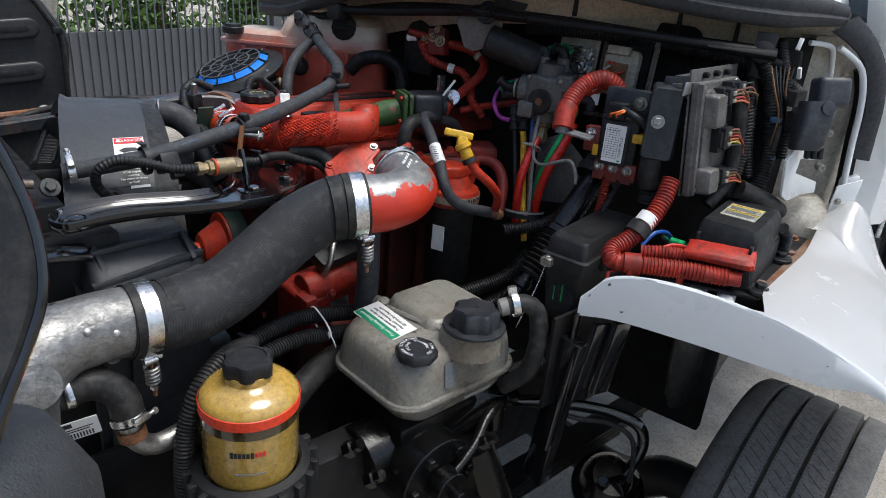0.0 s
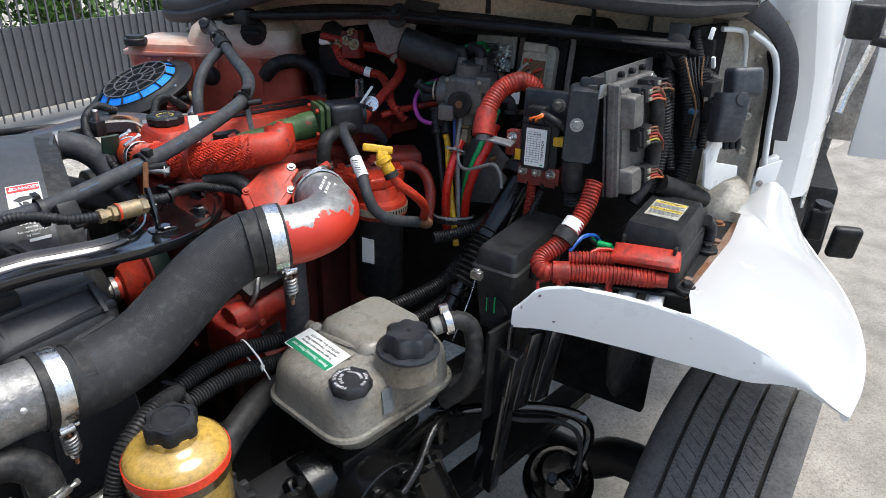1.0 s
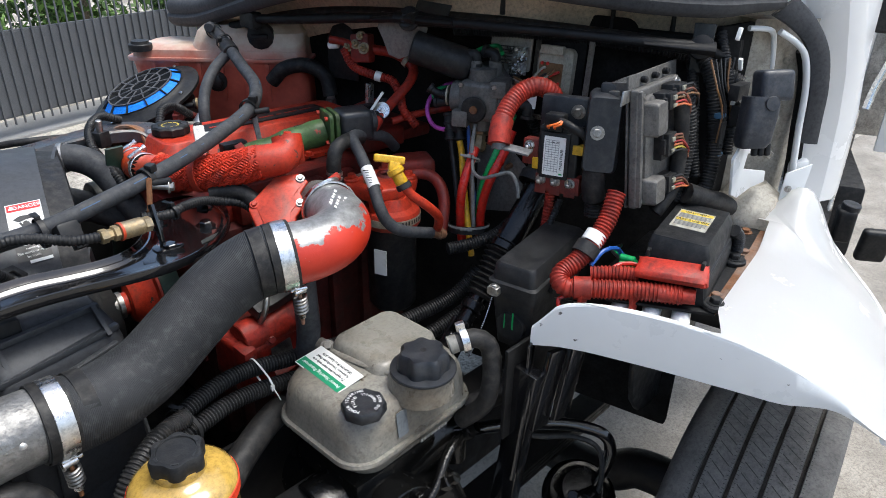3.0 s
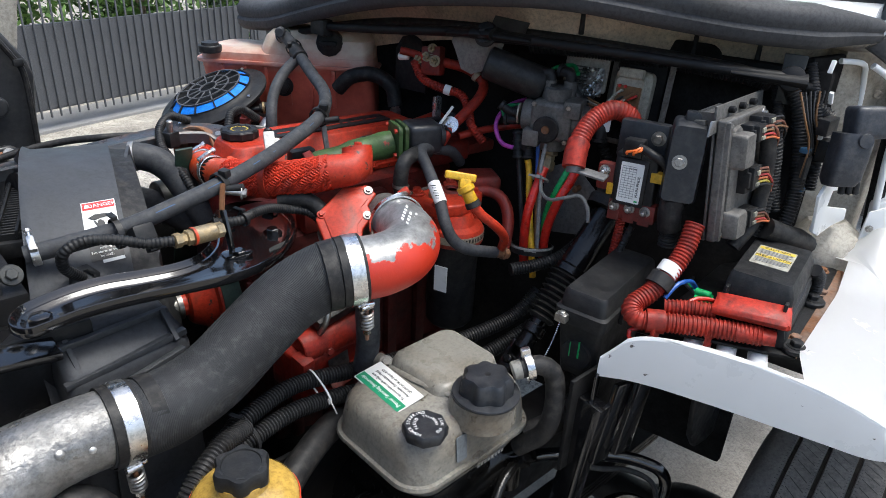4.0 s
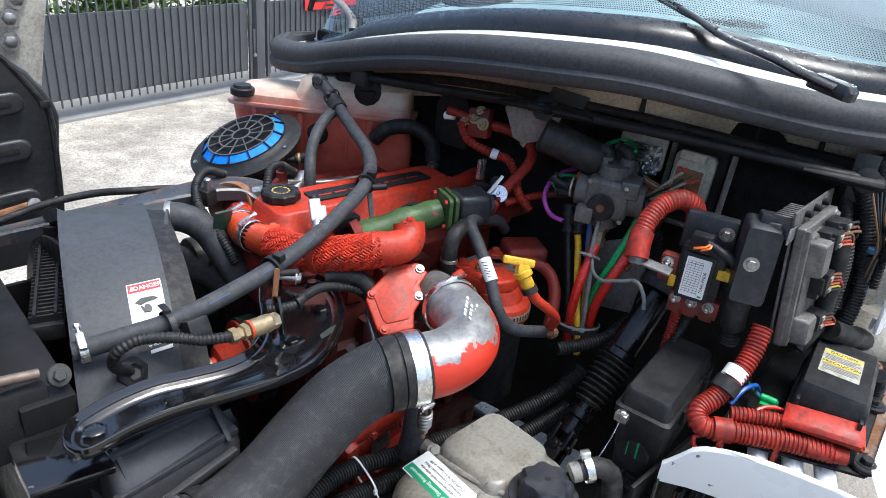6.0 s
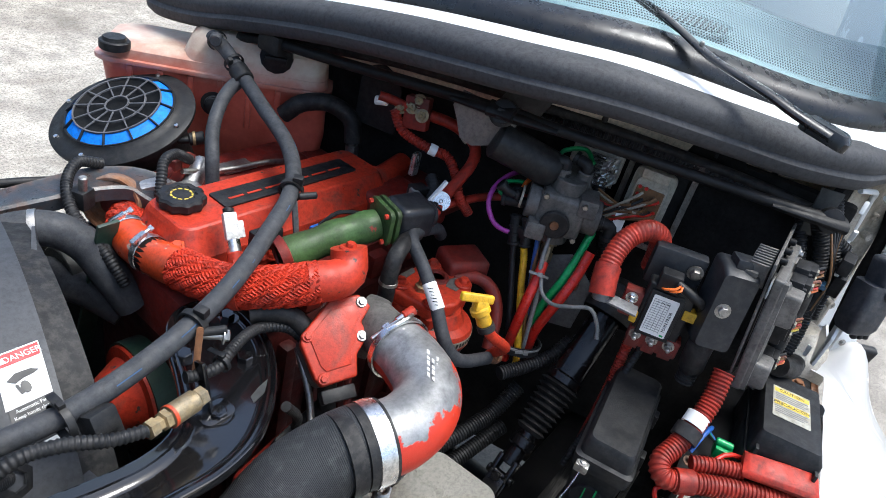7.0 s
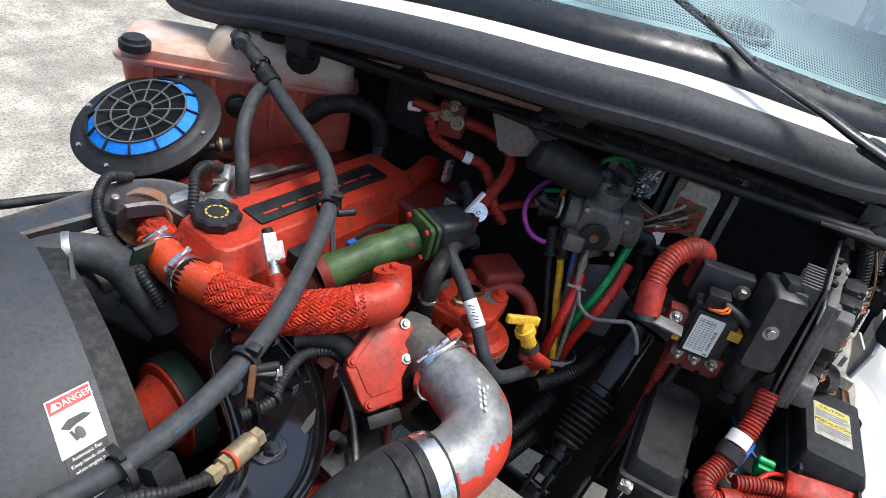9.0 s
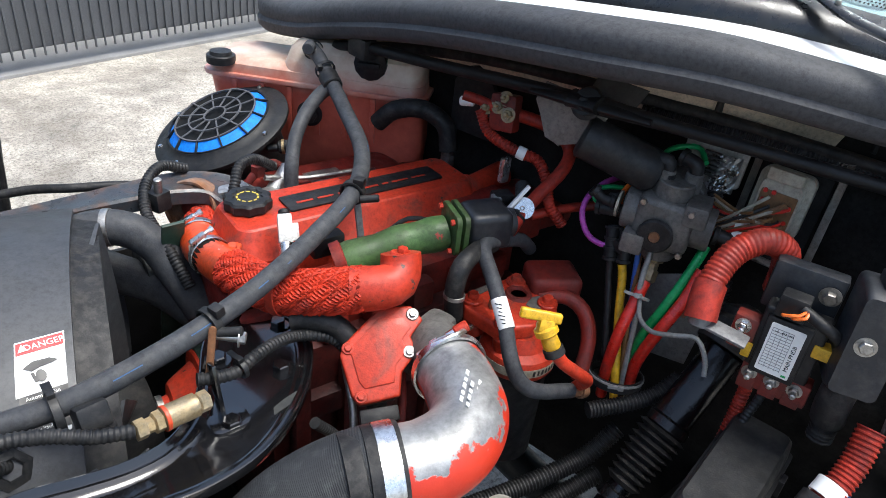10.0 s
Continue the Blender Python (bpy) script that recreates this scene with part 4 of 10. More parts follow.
def build_engine():
    th = thing("engine", "red painted diesel engine with chipped and grimy paint", "engine", (0.93, 1.42, 0.7))
    part("cylinder_block", box((0.95, 1.44, 0.98), (0.52, 0.36, 0.52), RE, 0.02), GRIME_SHADE_RED, th, "grimy red cast block with shade put into its colour")
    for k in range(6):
        part("block_rib", box((0.72 + 0.09 * k, 1.25, 0.98), (0.03, 0.03, 0.46), RE, 0.01), GRIME_SHADE_RED, th)
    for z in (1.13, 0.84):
        part("block_ledge", box((0.95, 1.26, z), (0.50, 0.05, 0.05), RE, 0.012), GRIME_SHADE_RED, th)
    o = Vector((0.715, 1.13, 1.045))
    RP = axes((0.97, 0.10, 0.10), (-0.1, 0.97, 0.2))
    pump = part("fuel_pump", join(box(o, (0.17, 0.10, 0.12), RP, 0.014, 3), cyl(o + Vector((-0.07, -0.03, 0.05)), o + Vector((0.10, -0.03, 0.06)), 0.034, n=22), box(o + Vector((0.03, -0.05, -0.06)), (0.11, 0.05, 0.08), RP, 0.01), box(o + Vector((-0.07, -0.045, -0.01)), (0.03, 0.04, 0.13), RP, 0.008),
                                  cyl(o + Vector((-0.05, -0.05, -0.03)), o + Vector((-0.05, -0.085, -0.025)), 0.022, n=18)), PUMP_RED, th, "grimy red fuel pump casting")
    part("pump_plate", plate(o + Vector((0.005, -0.056, 0.012)), axes((1, 0.1, 0), (0, 0.2, 1)), 0.050, 0.036, 0.0012), STEEL_DULL, pump, "scratched data plate")
    for x, z in ((-0.07, 0.03), (-0.07, -0.05), (0.05, 0.04), (0.06, -0.02), (0.01, -0.05), (-0.02, 0.045)):
        part("pump_bolt", hexbolt(o + Vector((x, -0.062 if x > -0.06 else -0.068, z)), (0, -1, 0.2), 0.008, 0.008), RED_DULL, pump)
    part("pump_line", tube([o + Vector((0.06, -0.04, 0.06)), o + Vector((0.07, -0.05, 0.11)), o + Vector((0.10, -0.02, 0.17)), o + Vector((0.13, 0.03, 0.22))], 0.007, 10), RED_DULL, pump, "red painted steel line")
    part("pump_line", tube([o + Vector((-0.03, -0.04, 0.07)), o + Vector((-0.02, -0.06, 0.12)), o + Vector((0.02, -0.01, 0.18)), o + Vector((0.04, 0.05, 0.24))], 0.006, 10), STEEL_DULL, pump, "dull steel line")
    part("pump_module", box(o + Vector((0.02, -0.02, 0.115)), (0.12, 0.06, 0.028), RP @ Matrix.Rotation(0.2, 3, "X"), 0.006), BLACK, th, "black control module")
    part("cylinder_head", join(box((0.935, 1.43, 1.255), (0.55, 0.27, 0.11), RE, 0.012), *[box((0.71 + 0.088 * k, 1.29, 1.265), (0.045, 0.05, 0.055), RE, 0.01) for k in range(6)]), RED_DULL, th)
    # valve cover: wide flange, sloping sides, flat top
    c, Rr = (0.935, 1.447, 1.312), RE
    cover = part("valve_cover", loft_rects(c, Rr, [(0.505, 0.178, 0.026, 0.0, 0, -0.01), (0.505, 0.178, 0.026, 0.010, 0, -0.01), (0.492, 0.164, 0.026, 0.012, 0, -0.008), (0.486, 0.158, 0.027, 0.045, 0, -0.006),
                                                   (0.482, 0.153, 0.028, 0.050, 0, -0.004), (0.468, 0.128, 0.026, 0.078, 0, 0), (0.458, 0.116, 0.022, 0.086, 0, 0.0), (0.450, 0.108, 0.020, 0.0885, 0, 0.0)], 6), RED, th, "red valve cover with chipped corners")
    cover.data.set_sharp_from_angle(angle=radians(16))

    def on(x, y, z):
        return V(c) + Rr @ Vector((x, y, z))
    plate_c = on(0.022, -0.004, 0.0885)
    name = part("name_plate", prism(rounded(0.31, 0.052, 0.004), plate_c, Rr, 0.004, 0.0012), BLACK_DUSTY, cover, "black name plate with worn red marks")
    widths = (0.030, 0.030, 0.036, 0.036, 0.012, 0.034, 0.030)
    x = -0.135
    marks = []
    for w in widths:
        marks.append(prism([(x, -0.008), (x + w, -0.008), (x + w, -0.003), (x, -0.003)], plate_c + Rr @ Vector((0, 0, 0.0042)), Rr, 0.0008, 0))
        x += w + 0.009
    me = finish("mark", join(*marks), RED)
    ob = new("worn_mark", me)
    ob.parent = cover
    # oil filler cap with lobes
    oc = on(-0.187, 0.018, 0.088)
    prof = []
    n = 40
    rings = []
    for h, q in ((0.0, 0.034), (0.004, 0.038), (0.017, 0.0385), (0.021, 0.035), (0.022, 0.024), (0.0195, 0.022)):
        rings.append([oc + Rr @ Vector(((q + 0.0022 * math.cos(10 * 2 * math.pi * i / n)) * math.cos(2 * math.pi * i / n), (q + 0.0022 * math.cos(10 * 2 * math.pi * i / n)) * math.sin(2 * math.pi * i / n), h)) for i in range(n)])
    cap = part("oil_filler_cap", skin(rings), BLACK, cover, "black oil filler cap with yellow print")
    ring_marks = [prism([(-0.0035, -0.0015), (0.0035, -0.0015), (0.0035, 0.0015), (-0.0035, 0.0015)], oc + Rr @ Vector((0.017 * math.cos(2 * math.pi * k / 11), 0.017 * math.sin(2 * math.pi * k / 11), 0.0197)), Rr @ Matrix.Rotation(2 * math.pi * k / 11 + math.pi / 2, 3, "Z"), 0.0004, 0) for k in range(11)]
    ob = new("print", finish("print", join(*ring_marks), LABEL_YELLOW))
    ob.parent = cover
    for x in (-0.235, -0.08, 0.08, 0.235):
        part("cover_bolt", hexbolt(on(x, -0.098, 0.010), (0, 0, 1), 0.008, 0.009), RED, th)
    for x in (-0.22, 0.0, 0.24):
        part("bolt_boss", cyl(on(x, -0.098, -0.02), on(x, -0.098, 0.010), 0.013, n=14), RED_DULL, th)
    # far-side intake casting with its data plate
    intake = part("intake_casting", join(loft_rects((0.99, 1.615, 1.275), RE, [(0.34, 0.13, 0.02, 0, 0, 0), (0.34, 0.13, 0.02, 0.06, 0, 0), (0.29, 0.10, 0.02, 0.075, 0, 0)]),
                                         box((0.82, 1.62, 1.305), (0.09, 0.12, 0.07), RE, 0.012), box((1.17, 1.56, 1.305), (0.10, 0.12, 0.06), RE, 0.012)), RED_DULL, th)
    part("data_plate", plate((0.97, 1.605, 1.352), RE, 0.075, 0.045, 0.001), STEEL_DULL, intake, "small scratched metal data plate")
    part("rear_outlet", join(tube([(1.14, 1.40, 1.360), (1.20, 1.40, 1.370), (1.27, 1.41, 1.375)], 0.026, 18), band((1.165, 1.40, 1.365), (1, 0.05, 0.1), 0.027, 0.02, 0.004)), RED, th)
    part("rear_cover", box((1.25, 1.33, 1.345), (0.14, 0.16, 0.03), RE, 0.012), RED_DULL, th)
    part("rear_housing", box((1.16, 1.335, 1.352), (0.13, 0.19, 0.05), RE, 0.014, 3), RED_DULL, th, "dull red housing behind the valve cover")
    return th


build_engine()


# ---- fan shroud, fan and radiator ----
SH_C = Vector((0.0, 1.468, 1.012))
SH_R = 0.405


def sh(x, a, r=SH_R):
    """A point of the shroud: x along the truck, a degrees from straight up toward the near side."""
    y = SH_C.y - r * math.sin(radians(a))
    return Vector((x + 0.27 * max(-0.40, min(0.1, y - 1.5)), y, SH_C.z + r * math.cos(radians(a))))


def build_shroud():
    th = thing("fan_shroud", "grey-black moulded plastic fan shroud", "fan shroud", (0.4, 1.5, 0.7))
    rings = []
    for k in range(0, 73):
        a = -180 + 5 * k
        x0 = 0.338
        x1 = 0.488
        rings.append([sh(x0, a, SH_R + 0.02), sh(x0 + 0.012, a, SH_R + 0.012), sh(x1, a, SH_R), sh(x1, a, SH_R - 0.006), sh(x0, a, SH_R - 0.004)])
    part("drum", skin(rings, caps=False), SHROUD, th)
    rings = []
    for k in range(25):
        a = -16 + 5 * k
        rings.append([sh(0.482, a, SH_R - 0.010), sh(0.522 + 0.012 * math.sin(radians(a + 16)), a, SH_R - 0.016), sh(0.522 + 0.012 * math.sin(radians(a + 16)), a, SH_R - 0.020), sh(0.482, a, SH_R - 0.014)])
    part("rear_ring", skin(rings), RUBBER_DARK, th, "black rubber shroud extension")
    part("back_wall", lathe((0.335, 1.47, 1.005), (1, 0, 0), [(0.385, 0), (0.385, 0.006), (0.30, 0.01), (0.30, 0.004), (0.385, 0)], 48), BLACK, th)
    RB = axes((1, 0.10, 0), (0, 0, 1))
    lower = part("lower_box", loft_rects((0.335, 1.128, 0.78), axes((1, 0.10, 0), (-0.10, 1, 0)), [(0.19, 0.15, 0.016, 0, 0, 0), (0.19, 0.15, 0.016, 0.44, 0, 0.0), (0.185, 0.14, 0.016, 0.462, 0, 0.006), (0.17, 0.08, 0.016, 0.498, -0.004, 0.032)]), SHROUD, th)
    part("step_rib", prism([(-0.085, 0.020), (0.082, 0.052), (0.082, 0.040), (-0.035, 0.016), (-0.035, -0.012), (-0.085, -0.020)], (0.335, 1.046, 1.180), RB, 0.012, 0.003), SHROUD, lower)
    part("lower_panel", prism([(-0.05, 0.060), (0.080, 0.088), (0.088, -0.13), (-0.06, -0.13)], (0.342, 1.047, 1.118), RB, 0.008, 0.003), SHROUD, lower)
    part("clip_tab", box((0.262, 1.040, 1.150), (0.038, 0.026, 0.012), RB @ Matrix.Rotation(0.2, 3, "Z"), 0.003), BLACK, lower)
    part("top_rib", box((0.338, 1.062, 1.236), (0.186, 0.010, 0.012), RB @ Matrix.Rotation(0.08, 3, "Z"), 0.002), SHROUD, lower)
    part("top_rib", box((0.335, 1.098, 1.270), (0.168, 0.010, 0.010), RB @ Matrix.Rotation(0.0, 3, "Z"), 0.002), SHROUD, lower)
    for x in (0.268, 0.41):
        part("top_rib", box((x, 1.080, 1.256), (0.008, 0.056, 0.010), axes((1, 0.10, 0), (-0.08, 0.72, 0.70)), 0.002), SHROUD, lower)
    part("clip_tab", box((0.256, 1.042, 1.205), (0.02, 0.02, 0.012), RB @ Matrix.Rotation(0.2, 3, "Z"), 0.003), BLACK, lower)
    part("flange_bolt", hexbolt((0.262, 1.046, 1.10), (0, -1, 0.2), 0.008, 0.008), STEEL_DULL, th)
    return th


SHROUD_THING = build_shroud()


def build_fan():
    c = Vector((0.50, 1.50, 1.03))
    th = thing("cooling_fan", "black cooling fan behind the shroud with a red hub", "fan", c)
    for k in range(8):
        a = radians(12 + 45 * k)
        rings = []
        for i in range(9):
            r = 0.10 + 0.27 * i / 8
            o = Vector((0, -math.sin(a), math.cos(a)))
            t = Vector((0, math.cos(a), math.sin(a)))
            tw = radians(50 - 22 * i / 8)
            wdt = 0.055 + 0.05 * i / 8
            e = t * math.cos(tw) * wdt + Vector((1, 0, 0)) * math.sin(tw) * wdt
            n = t.cross(o) * 0.0025
            p = c + o * r
            p.x += 0.27 * max(-0.40, min(0.1, p.y - 1.5))
            rings.append([p - e + n, p + e * 0.2 + n * 3, p + e + n, p + e - n, p - e - n])
        part("blade", skin(rings), SHROUD, th)
    part("hub", cyl(c - Vector((0.03, 0, 0)), c + Vector((0.05, 0, 0)), 0.11, 0.09), BLACK, th)
    pc = Vector((0.575, 1.35, 1.03))
    return th


build_fan()


def build_front_drive():
    th = thing("belt_drive", "red pulley with a dark green belt guard on the engine front", "pulley", (0.58, 1.42, 0.9))
    c = Vector((0.572, 1.440, 1.065))
    part("pulley", lathe(c, (1, -0.1, 0), [(0.024, -0.012), (0.026, 0), (0.044, 0.004), (0.050, 0.012), (0.062, 0.034), (0.070, 0.050), (0.088, 0.052), (0.090, 0.056), (0.090, 0.098), (0.0, 0.098)], 44), RED, th, "worn red cone pulley")
    part("shaft", join(cyl(c - Vector((0.075, 0, 0)), c + Vector((0.01, 0, 0)), 0.022, n=20), lathe(c - Vector((0.02, 0, 0)), (1, -0.1, 0), [(0, 0), (0.030, 0), (0.030, 0.010), (0, 0.010)], 24)), STEEL_DULL, th, "steel hub shaft")
    part("belt", lathe(c + Vector((0.057, -0.005, 0)), (1, -0.1, 0), [(0.0895, 0), (0.0945, 0), (0.0945, 0.040), (0.0895, 0.040)], 48), GREEN_BELT, th, "dark green painted belt run")
    part("front_cover", box((0.70, 1.46, 1.0), (0.04, 0.32, 0.46), None, 0.015), GRIME_SHADE_RED, th, "grimy front cover with shade put into its colour")
    for y, z in ((1.34, 1.20), (1.34, 1.12), (1.36, 1.04), (1.45, 1.22), (1.55, 1.22), (1.33, 0.92)):
        part("cover_bolt", hexbolt((0.68, y, z), (-1, 0, 0), 0.008, 0.009), RED_DULL, th)
    part("belt_run", box((0.632, 1.555, 1.20), (0.036, 0.006, 0.40), axes((1, 0, 0), (0, -0.30, 0.95)) @ Matrix.Rotation(radians(-90), 3, "X"), 0.001), GREEN_BELT, th, "dark green belt run")
    part("alternator", join(cyl((0.60, 1.60, 1.24), (0.70, 1.60, 1.24), 0.05, n=24), cyl((0.70, 1.60, 1.24), (0.78, 1.60, 1.24), 0.058, n=24)), DARK_STEEL, th, "dull dark accessory behind the belt")
    return th


build_front_drive()


# ---- charge-air pipe from the radiator to the engine ----
HOSE_LINE = [(0.263, 0.965, 1.205), (0.345, 0.965, 1.197), (0.43, 0.985, 1.203), (0.505, 0.997, 1.240), (0.572, 0.993, 1.285), (0.634, 0.968, 1.320), (0.685, 0.944, 1.326)]


def spring_bolt(parent, top, d, L=0.05):
    """A clamp bolt with its spring, hanging from the band."""
    top, d = V(top), V(d).normalized()
    part("bolt_rod", cyl(top, top + d * (L + 0.022), 0.0035, n=10), RUST, parent)
    R = frame_of(d)
    turns, n = 5.5, 90
    line = [top + d * (0.008 + L * 0.75 * i / n) + R @ Vector((0.0095 * math.cos(2 * math.pi * turns * i / n), 0.0095 * math.sin(2 * math.pi * turns * i / n), 0)) for i in range(n + 1)]
    part("spring", tube(line, 0.003, 6, smooth=False), STEEL_DULL, parent)
    part("trunnion", cyl(top - R @ Vector((0.012, 0, 0)), top + R @ Vector((0.012, 0, 0)), 0.006, n=12), STEEL, parent)
    part("lock_nut", lathe(top + d * L, d, [(0, 0), (0.007, 0), (0.007, 0.007), (0, 0.007)], 6), STEEL, parent)


def build_charge_pipe():
    th = thing("charge_air_hose", "thick dark grey rubber charge-air hose bent in an S", "hose", HOSE_LINE[2])
    part("hose", tube(HOSE_LINE, 0.0565, 40, 0.008, uv=True), CHARGE_HOSE, th)
    for p, d, s in (((0.285, 0.965, 1.202), (1, 0.0, -0.06), Vector((0.0, -0.35, -1))), ((0.665, 0.952, 1.325), (1, -0.42, 0.08), Vector((0.12, -0.45, -1)))):
        cl = thing("t_bolt_clamp", "bright steel spring-loaded clamp round a black hose end", "hose clamp", p, "clamps on the charge-air hose")
        dd = V(d).normalized()
        part("liner", band(p, dd, 0.0572, 0.042, 0.0016), RUBBER_DARK, cl, "black rubber edge")
        part("band", band(V(p) + dd * 0.004, dd, 0.0585, 0.024, 0.0016), STEEL, cl)
        s = s.normalized()
        e = V(p) + s * 0.060 + Vector((0, -0.012, 0))
        part("bridge", box(V(p) + s * 0.0605 + dd * 0.004, (0.03, 0.028, 0.006), axes(s.cross(dd), dd), 0.002), STEEL, cl)
        spring_bolt(cl, e, Vector((0.05, 0.05, -1)), 0.046)
    for p, d in (((0.325, 0.966, 1.199), (1, 0.03, -0.05)), ((0.632, 0.964, 1.321), (1, -0.38, 0.10))):
        part("end_cuff", band(p, V(d).normalized(), 0.0567, 0.022, 0.0012), RUBBER_DARK, th, "smooth rubber end cuff")
    el = thing("intake_elbow", "aluminium intake elbow with peeling red paint", "pipe elbow", (0.80, 0.96, 1.33))
    line = [(0.668, 0.950, 1.326), (0.715, 0.935, 1.327), (0.765, 0.937, 1.330), (0.804, 0.962, 1.333), (0.828, 1.008, 1.332), (0.841, 1.048, 1.329)]
    part("casting", tube(line, lambda s: 0.0535 - 0.004 * s, 40, 0.006, uv=True), ELBOW, el)
    Rl = axes((0.65, 0.55, 0.1), (-0.5, 0.6, 0.62))
    rows = [(-0.024 + 0.0105 * j, 0.010 - 0.011 * k, 0.0075 - 0.002 * ((j + k) % 2), 0.0050) for k in range(3) for j in range(5 - k % 2)]
    part("stamped_marks", bars((0.79, 0.955, 1.388), Rl, rows, 0.001), LABEL, el, "pale stamped marks")
    # cast pipe at the cooler end
    cp = thing("cooler_outlet_pipe", "bare cast aluminium outlet pipe with scratches and a round boss", "pipe", (0.17, 0.95, 1.15))
    part("casting", tube([(0.275, 0.965, 1.205), (0.21, 0.962, 1.208), (0.15, 0.955, 1.200), (0.10, 0.94, 1.165), (0.075, 0.93, 1.10), (0.065, 0.93, 1.02)],
                         lambda s: 0.053 + 0.022 * min(1, max(0, (s - 0.25) * 2.2)), 32, 0.008), CAST_PIPE, cp)
    part("boss", lathe((0.125, 0.895, 1.185), (-0.1, -1, 0.35), [(0, 0), (0.03, 0), (0.033, 0.004), (0.031, 0.013), (0, 0.015)], 28), CAST_PIPE, cp)
    for dx in (0.0, 0.06):
        part("rivet", lathe((0.20 + dx * 0.6, 0.915, 1.232 - dx * 0.2), (0, -0.8, 0.6), [(0.006, 0), (0.006, 0.002), (0.003, 0.004), (0, 0.004)], 12), STEEL_DULL, cp)
    # small coolant elbow under it
    co = thing("coolant_elbow", "short black coolant elbow clamped to a rusty steel pipe", "hose", (0.22, 0.92, 1.1))
    part("hose", tube([(0.15, 0.93, 1.135), (0.20, 0.928, 1.14), (0.232, 0.915, 1.115), (0.236, 0.90, 1.07)], 0.024, 18), RUBBER_DARK, co)
    part("pipe", tube([(0.236, 0.902, 1.075), (0.24, 0.895, 1.045), (0.27, 0.895, 1.02), (0.34, 0.905, 1.025), (0.42, 0.93, 1.04)], 0.0165, 16), STEEL_DULL, co)
    part("rust_collar", cyl((0.236, 0.899, 1.062), (0.238, 0.896, 1.045), 0.021, n=20), RUST, co)
    worm_clamp("hose_clamp", (0.165, 0.93, 1.138), (1, 0, 0.1), 0.0245, 0.012, (0, -1, 0.6), group="small hose clamps")
    worm_clamp("hose_clamp", (0.235, 0.902, 1.082), (0.1, -0.25, -1), 0.0245, 0.012, (0.4, -1, 0), group="small hose clamps")
    lb = thing("cooler_label", "white maker label with dark unreadable print on the cooler side", "label", (0.17, 0.90, 1.09))
    Rb = axes((0.96, -0.2, 0.12), (0.05, -0.3, 0.9))
    part("sheet", plate((0.165, 0.905, 1.088), Rb, 0.062, 0.042), LABEL, lb)
    part("print", bars((0.165, 0.905, 1.088), Rb, [(-0.027, 0.013, 0.024, 0.009), (-0.027, 0.003, 0.05, 0.002), (-0.027, -0.002, 0.045, 0.002)] + [(-0.025 + 0.004 * k, -0.013, 0.002, 0.011) for k in range(12)], 0.0009), INK, lb)


build_charge_pipe()


# ---- intake throttle with its red cover ----
def build_throttle():
    th = thing("intake_throttle", "grey throttle body with a red painted actuator cover", "throttle body", (0.84, 1.12, 1.33))
    part("body", join(cyl((0.841, 1.046, 1.329), (0.864, 1.118, 1.318), 0.042, n=32), cyl((0.840, 1.044, 1.329), (0.844, 1.056, 1.328), 0.050, n=32), box((0.88, 1.14, 1.29), (0.09, 0.05, 0.08), axes((1, 0.3, 0), (-0.3, 1, 0)), 0.015)), ALU_DARK, th)
    part("v_band", band((0.841, 1.047, 1.329), (0.3, 1, -0.08), 0.0520, 0.012, 0.003), STEEL, th)
    c = Vector((0.788, 1.128, 1.318))
    R = axes((0.90, -0.44, 0.10), (0.42, 0.66, 0.62))
    out = [(-0.070, 0.006), (-0.062, 0.022), (0.000, 0.072), (0.052, 0.070), (0.068, 0.044), (0.044, 0.020), (0.050, -0.006), (0.022, -0.034), (0.014, -0.070), (-0.050, -0.074), (-0.060, -0.058)]
    out = [(x * 0.9, y * 0.9) for x, y in out]
    part("actuator_cover", join(prism(out, c, R, 0.018, 0.004, 3), prism([(x * 0.72 - 0.002, y * 0.72 + 0.002) for x, y in out], c + R @ Vector((0, 0, 0.0175)), R, 0.003, 0.002)), RED, th, "red painted cast cover")
    part("actuator_body", prism([(x * 0.95, y * 0.95) for x, y in out], c + R @ Vector((0, 0, -0.05)), R, 0.05, 0.006), ALU_DARK, th)
    for x, y in ((0.047, 0.049), (0.034, -0.004), (-0.050, 0.013), (-0.041, -0.056)):
        part("cover_bolt", join(cyl(c + R @ Vector((x, y, 0.006)), c + R @ Vector((x, y, 0.020)), 0.0095, n=16), hexbolt(c + R @ Vector((x, y, 0.020)), R @ Vector((0, 0, 1)), 0.0055, 0.005)), STEEL_DULL if x > 0 else RED, th)
    part("plug", box(c + R @ Vector((-0.018, -0.082, -0.012)), (0.055, 0.022, 0.028), R, 0.004), BLACK, th, "black wiring plug")
    part("t_bolt", join(cyl((0.806, 1.078, 1.345), (0.850, 1.064, 1.372), 0.004, n=12), lathe((0.826, 1.072, 1.357), (0.033, -0.01, 0.020), [(0, 0), (0.008, 0), (0.008, 0.012), (0, 0.012)], 6), cyl((0.845, 1.066, 1.369), (0.868, 1.058, 1.383), 0.0065, n=14)), STEEL, th, "steel clamp bolt and nut")
    part("bolt_eye", cyl((0.856, 1.062, 1.376), (0.874, 1.056, 1.386), 0.0085, n=14), RED, th)
    part("strap", tube([(0.815, 1.06, 1.372), (0.846, 1.048, 1.386), (0.885, 1.06, 1.375)], 0.004, 8), STEEL, th)


build_throttle()


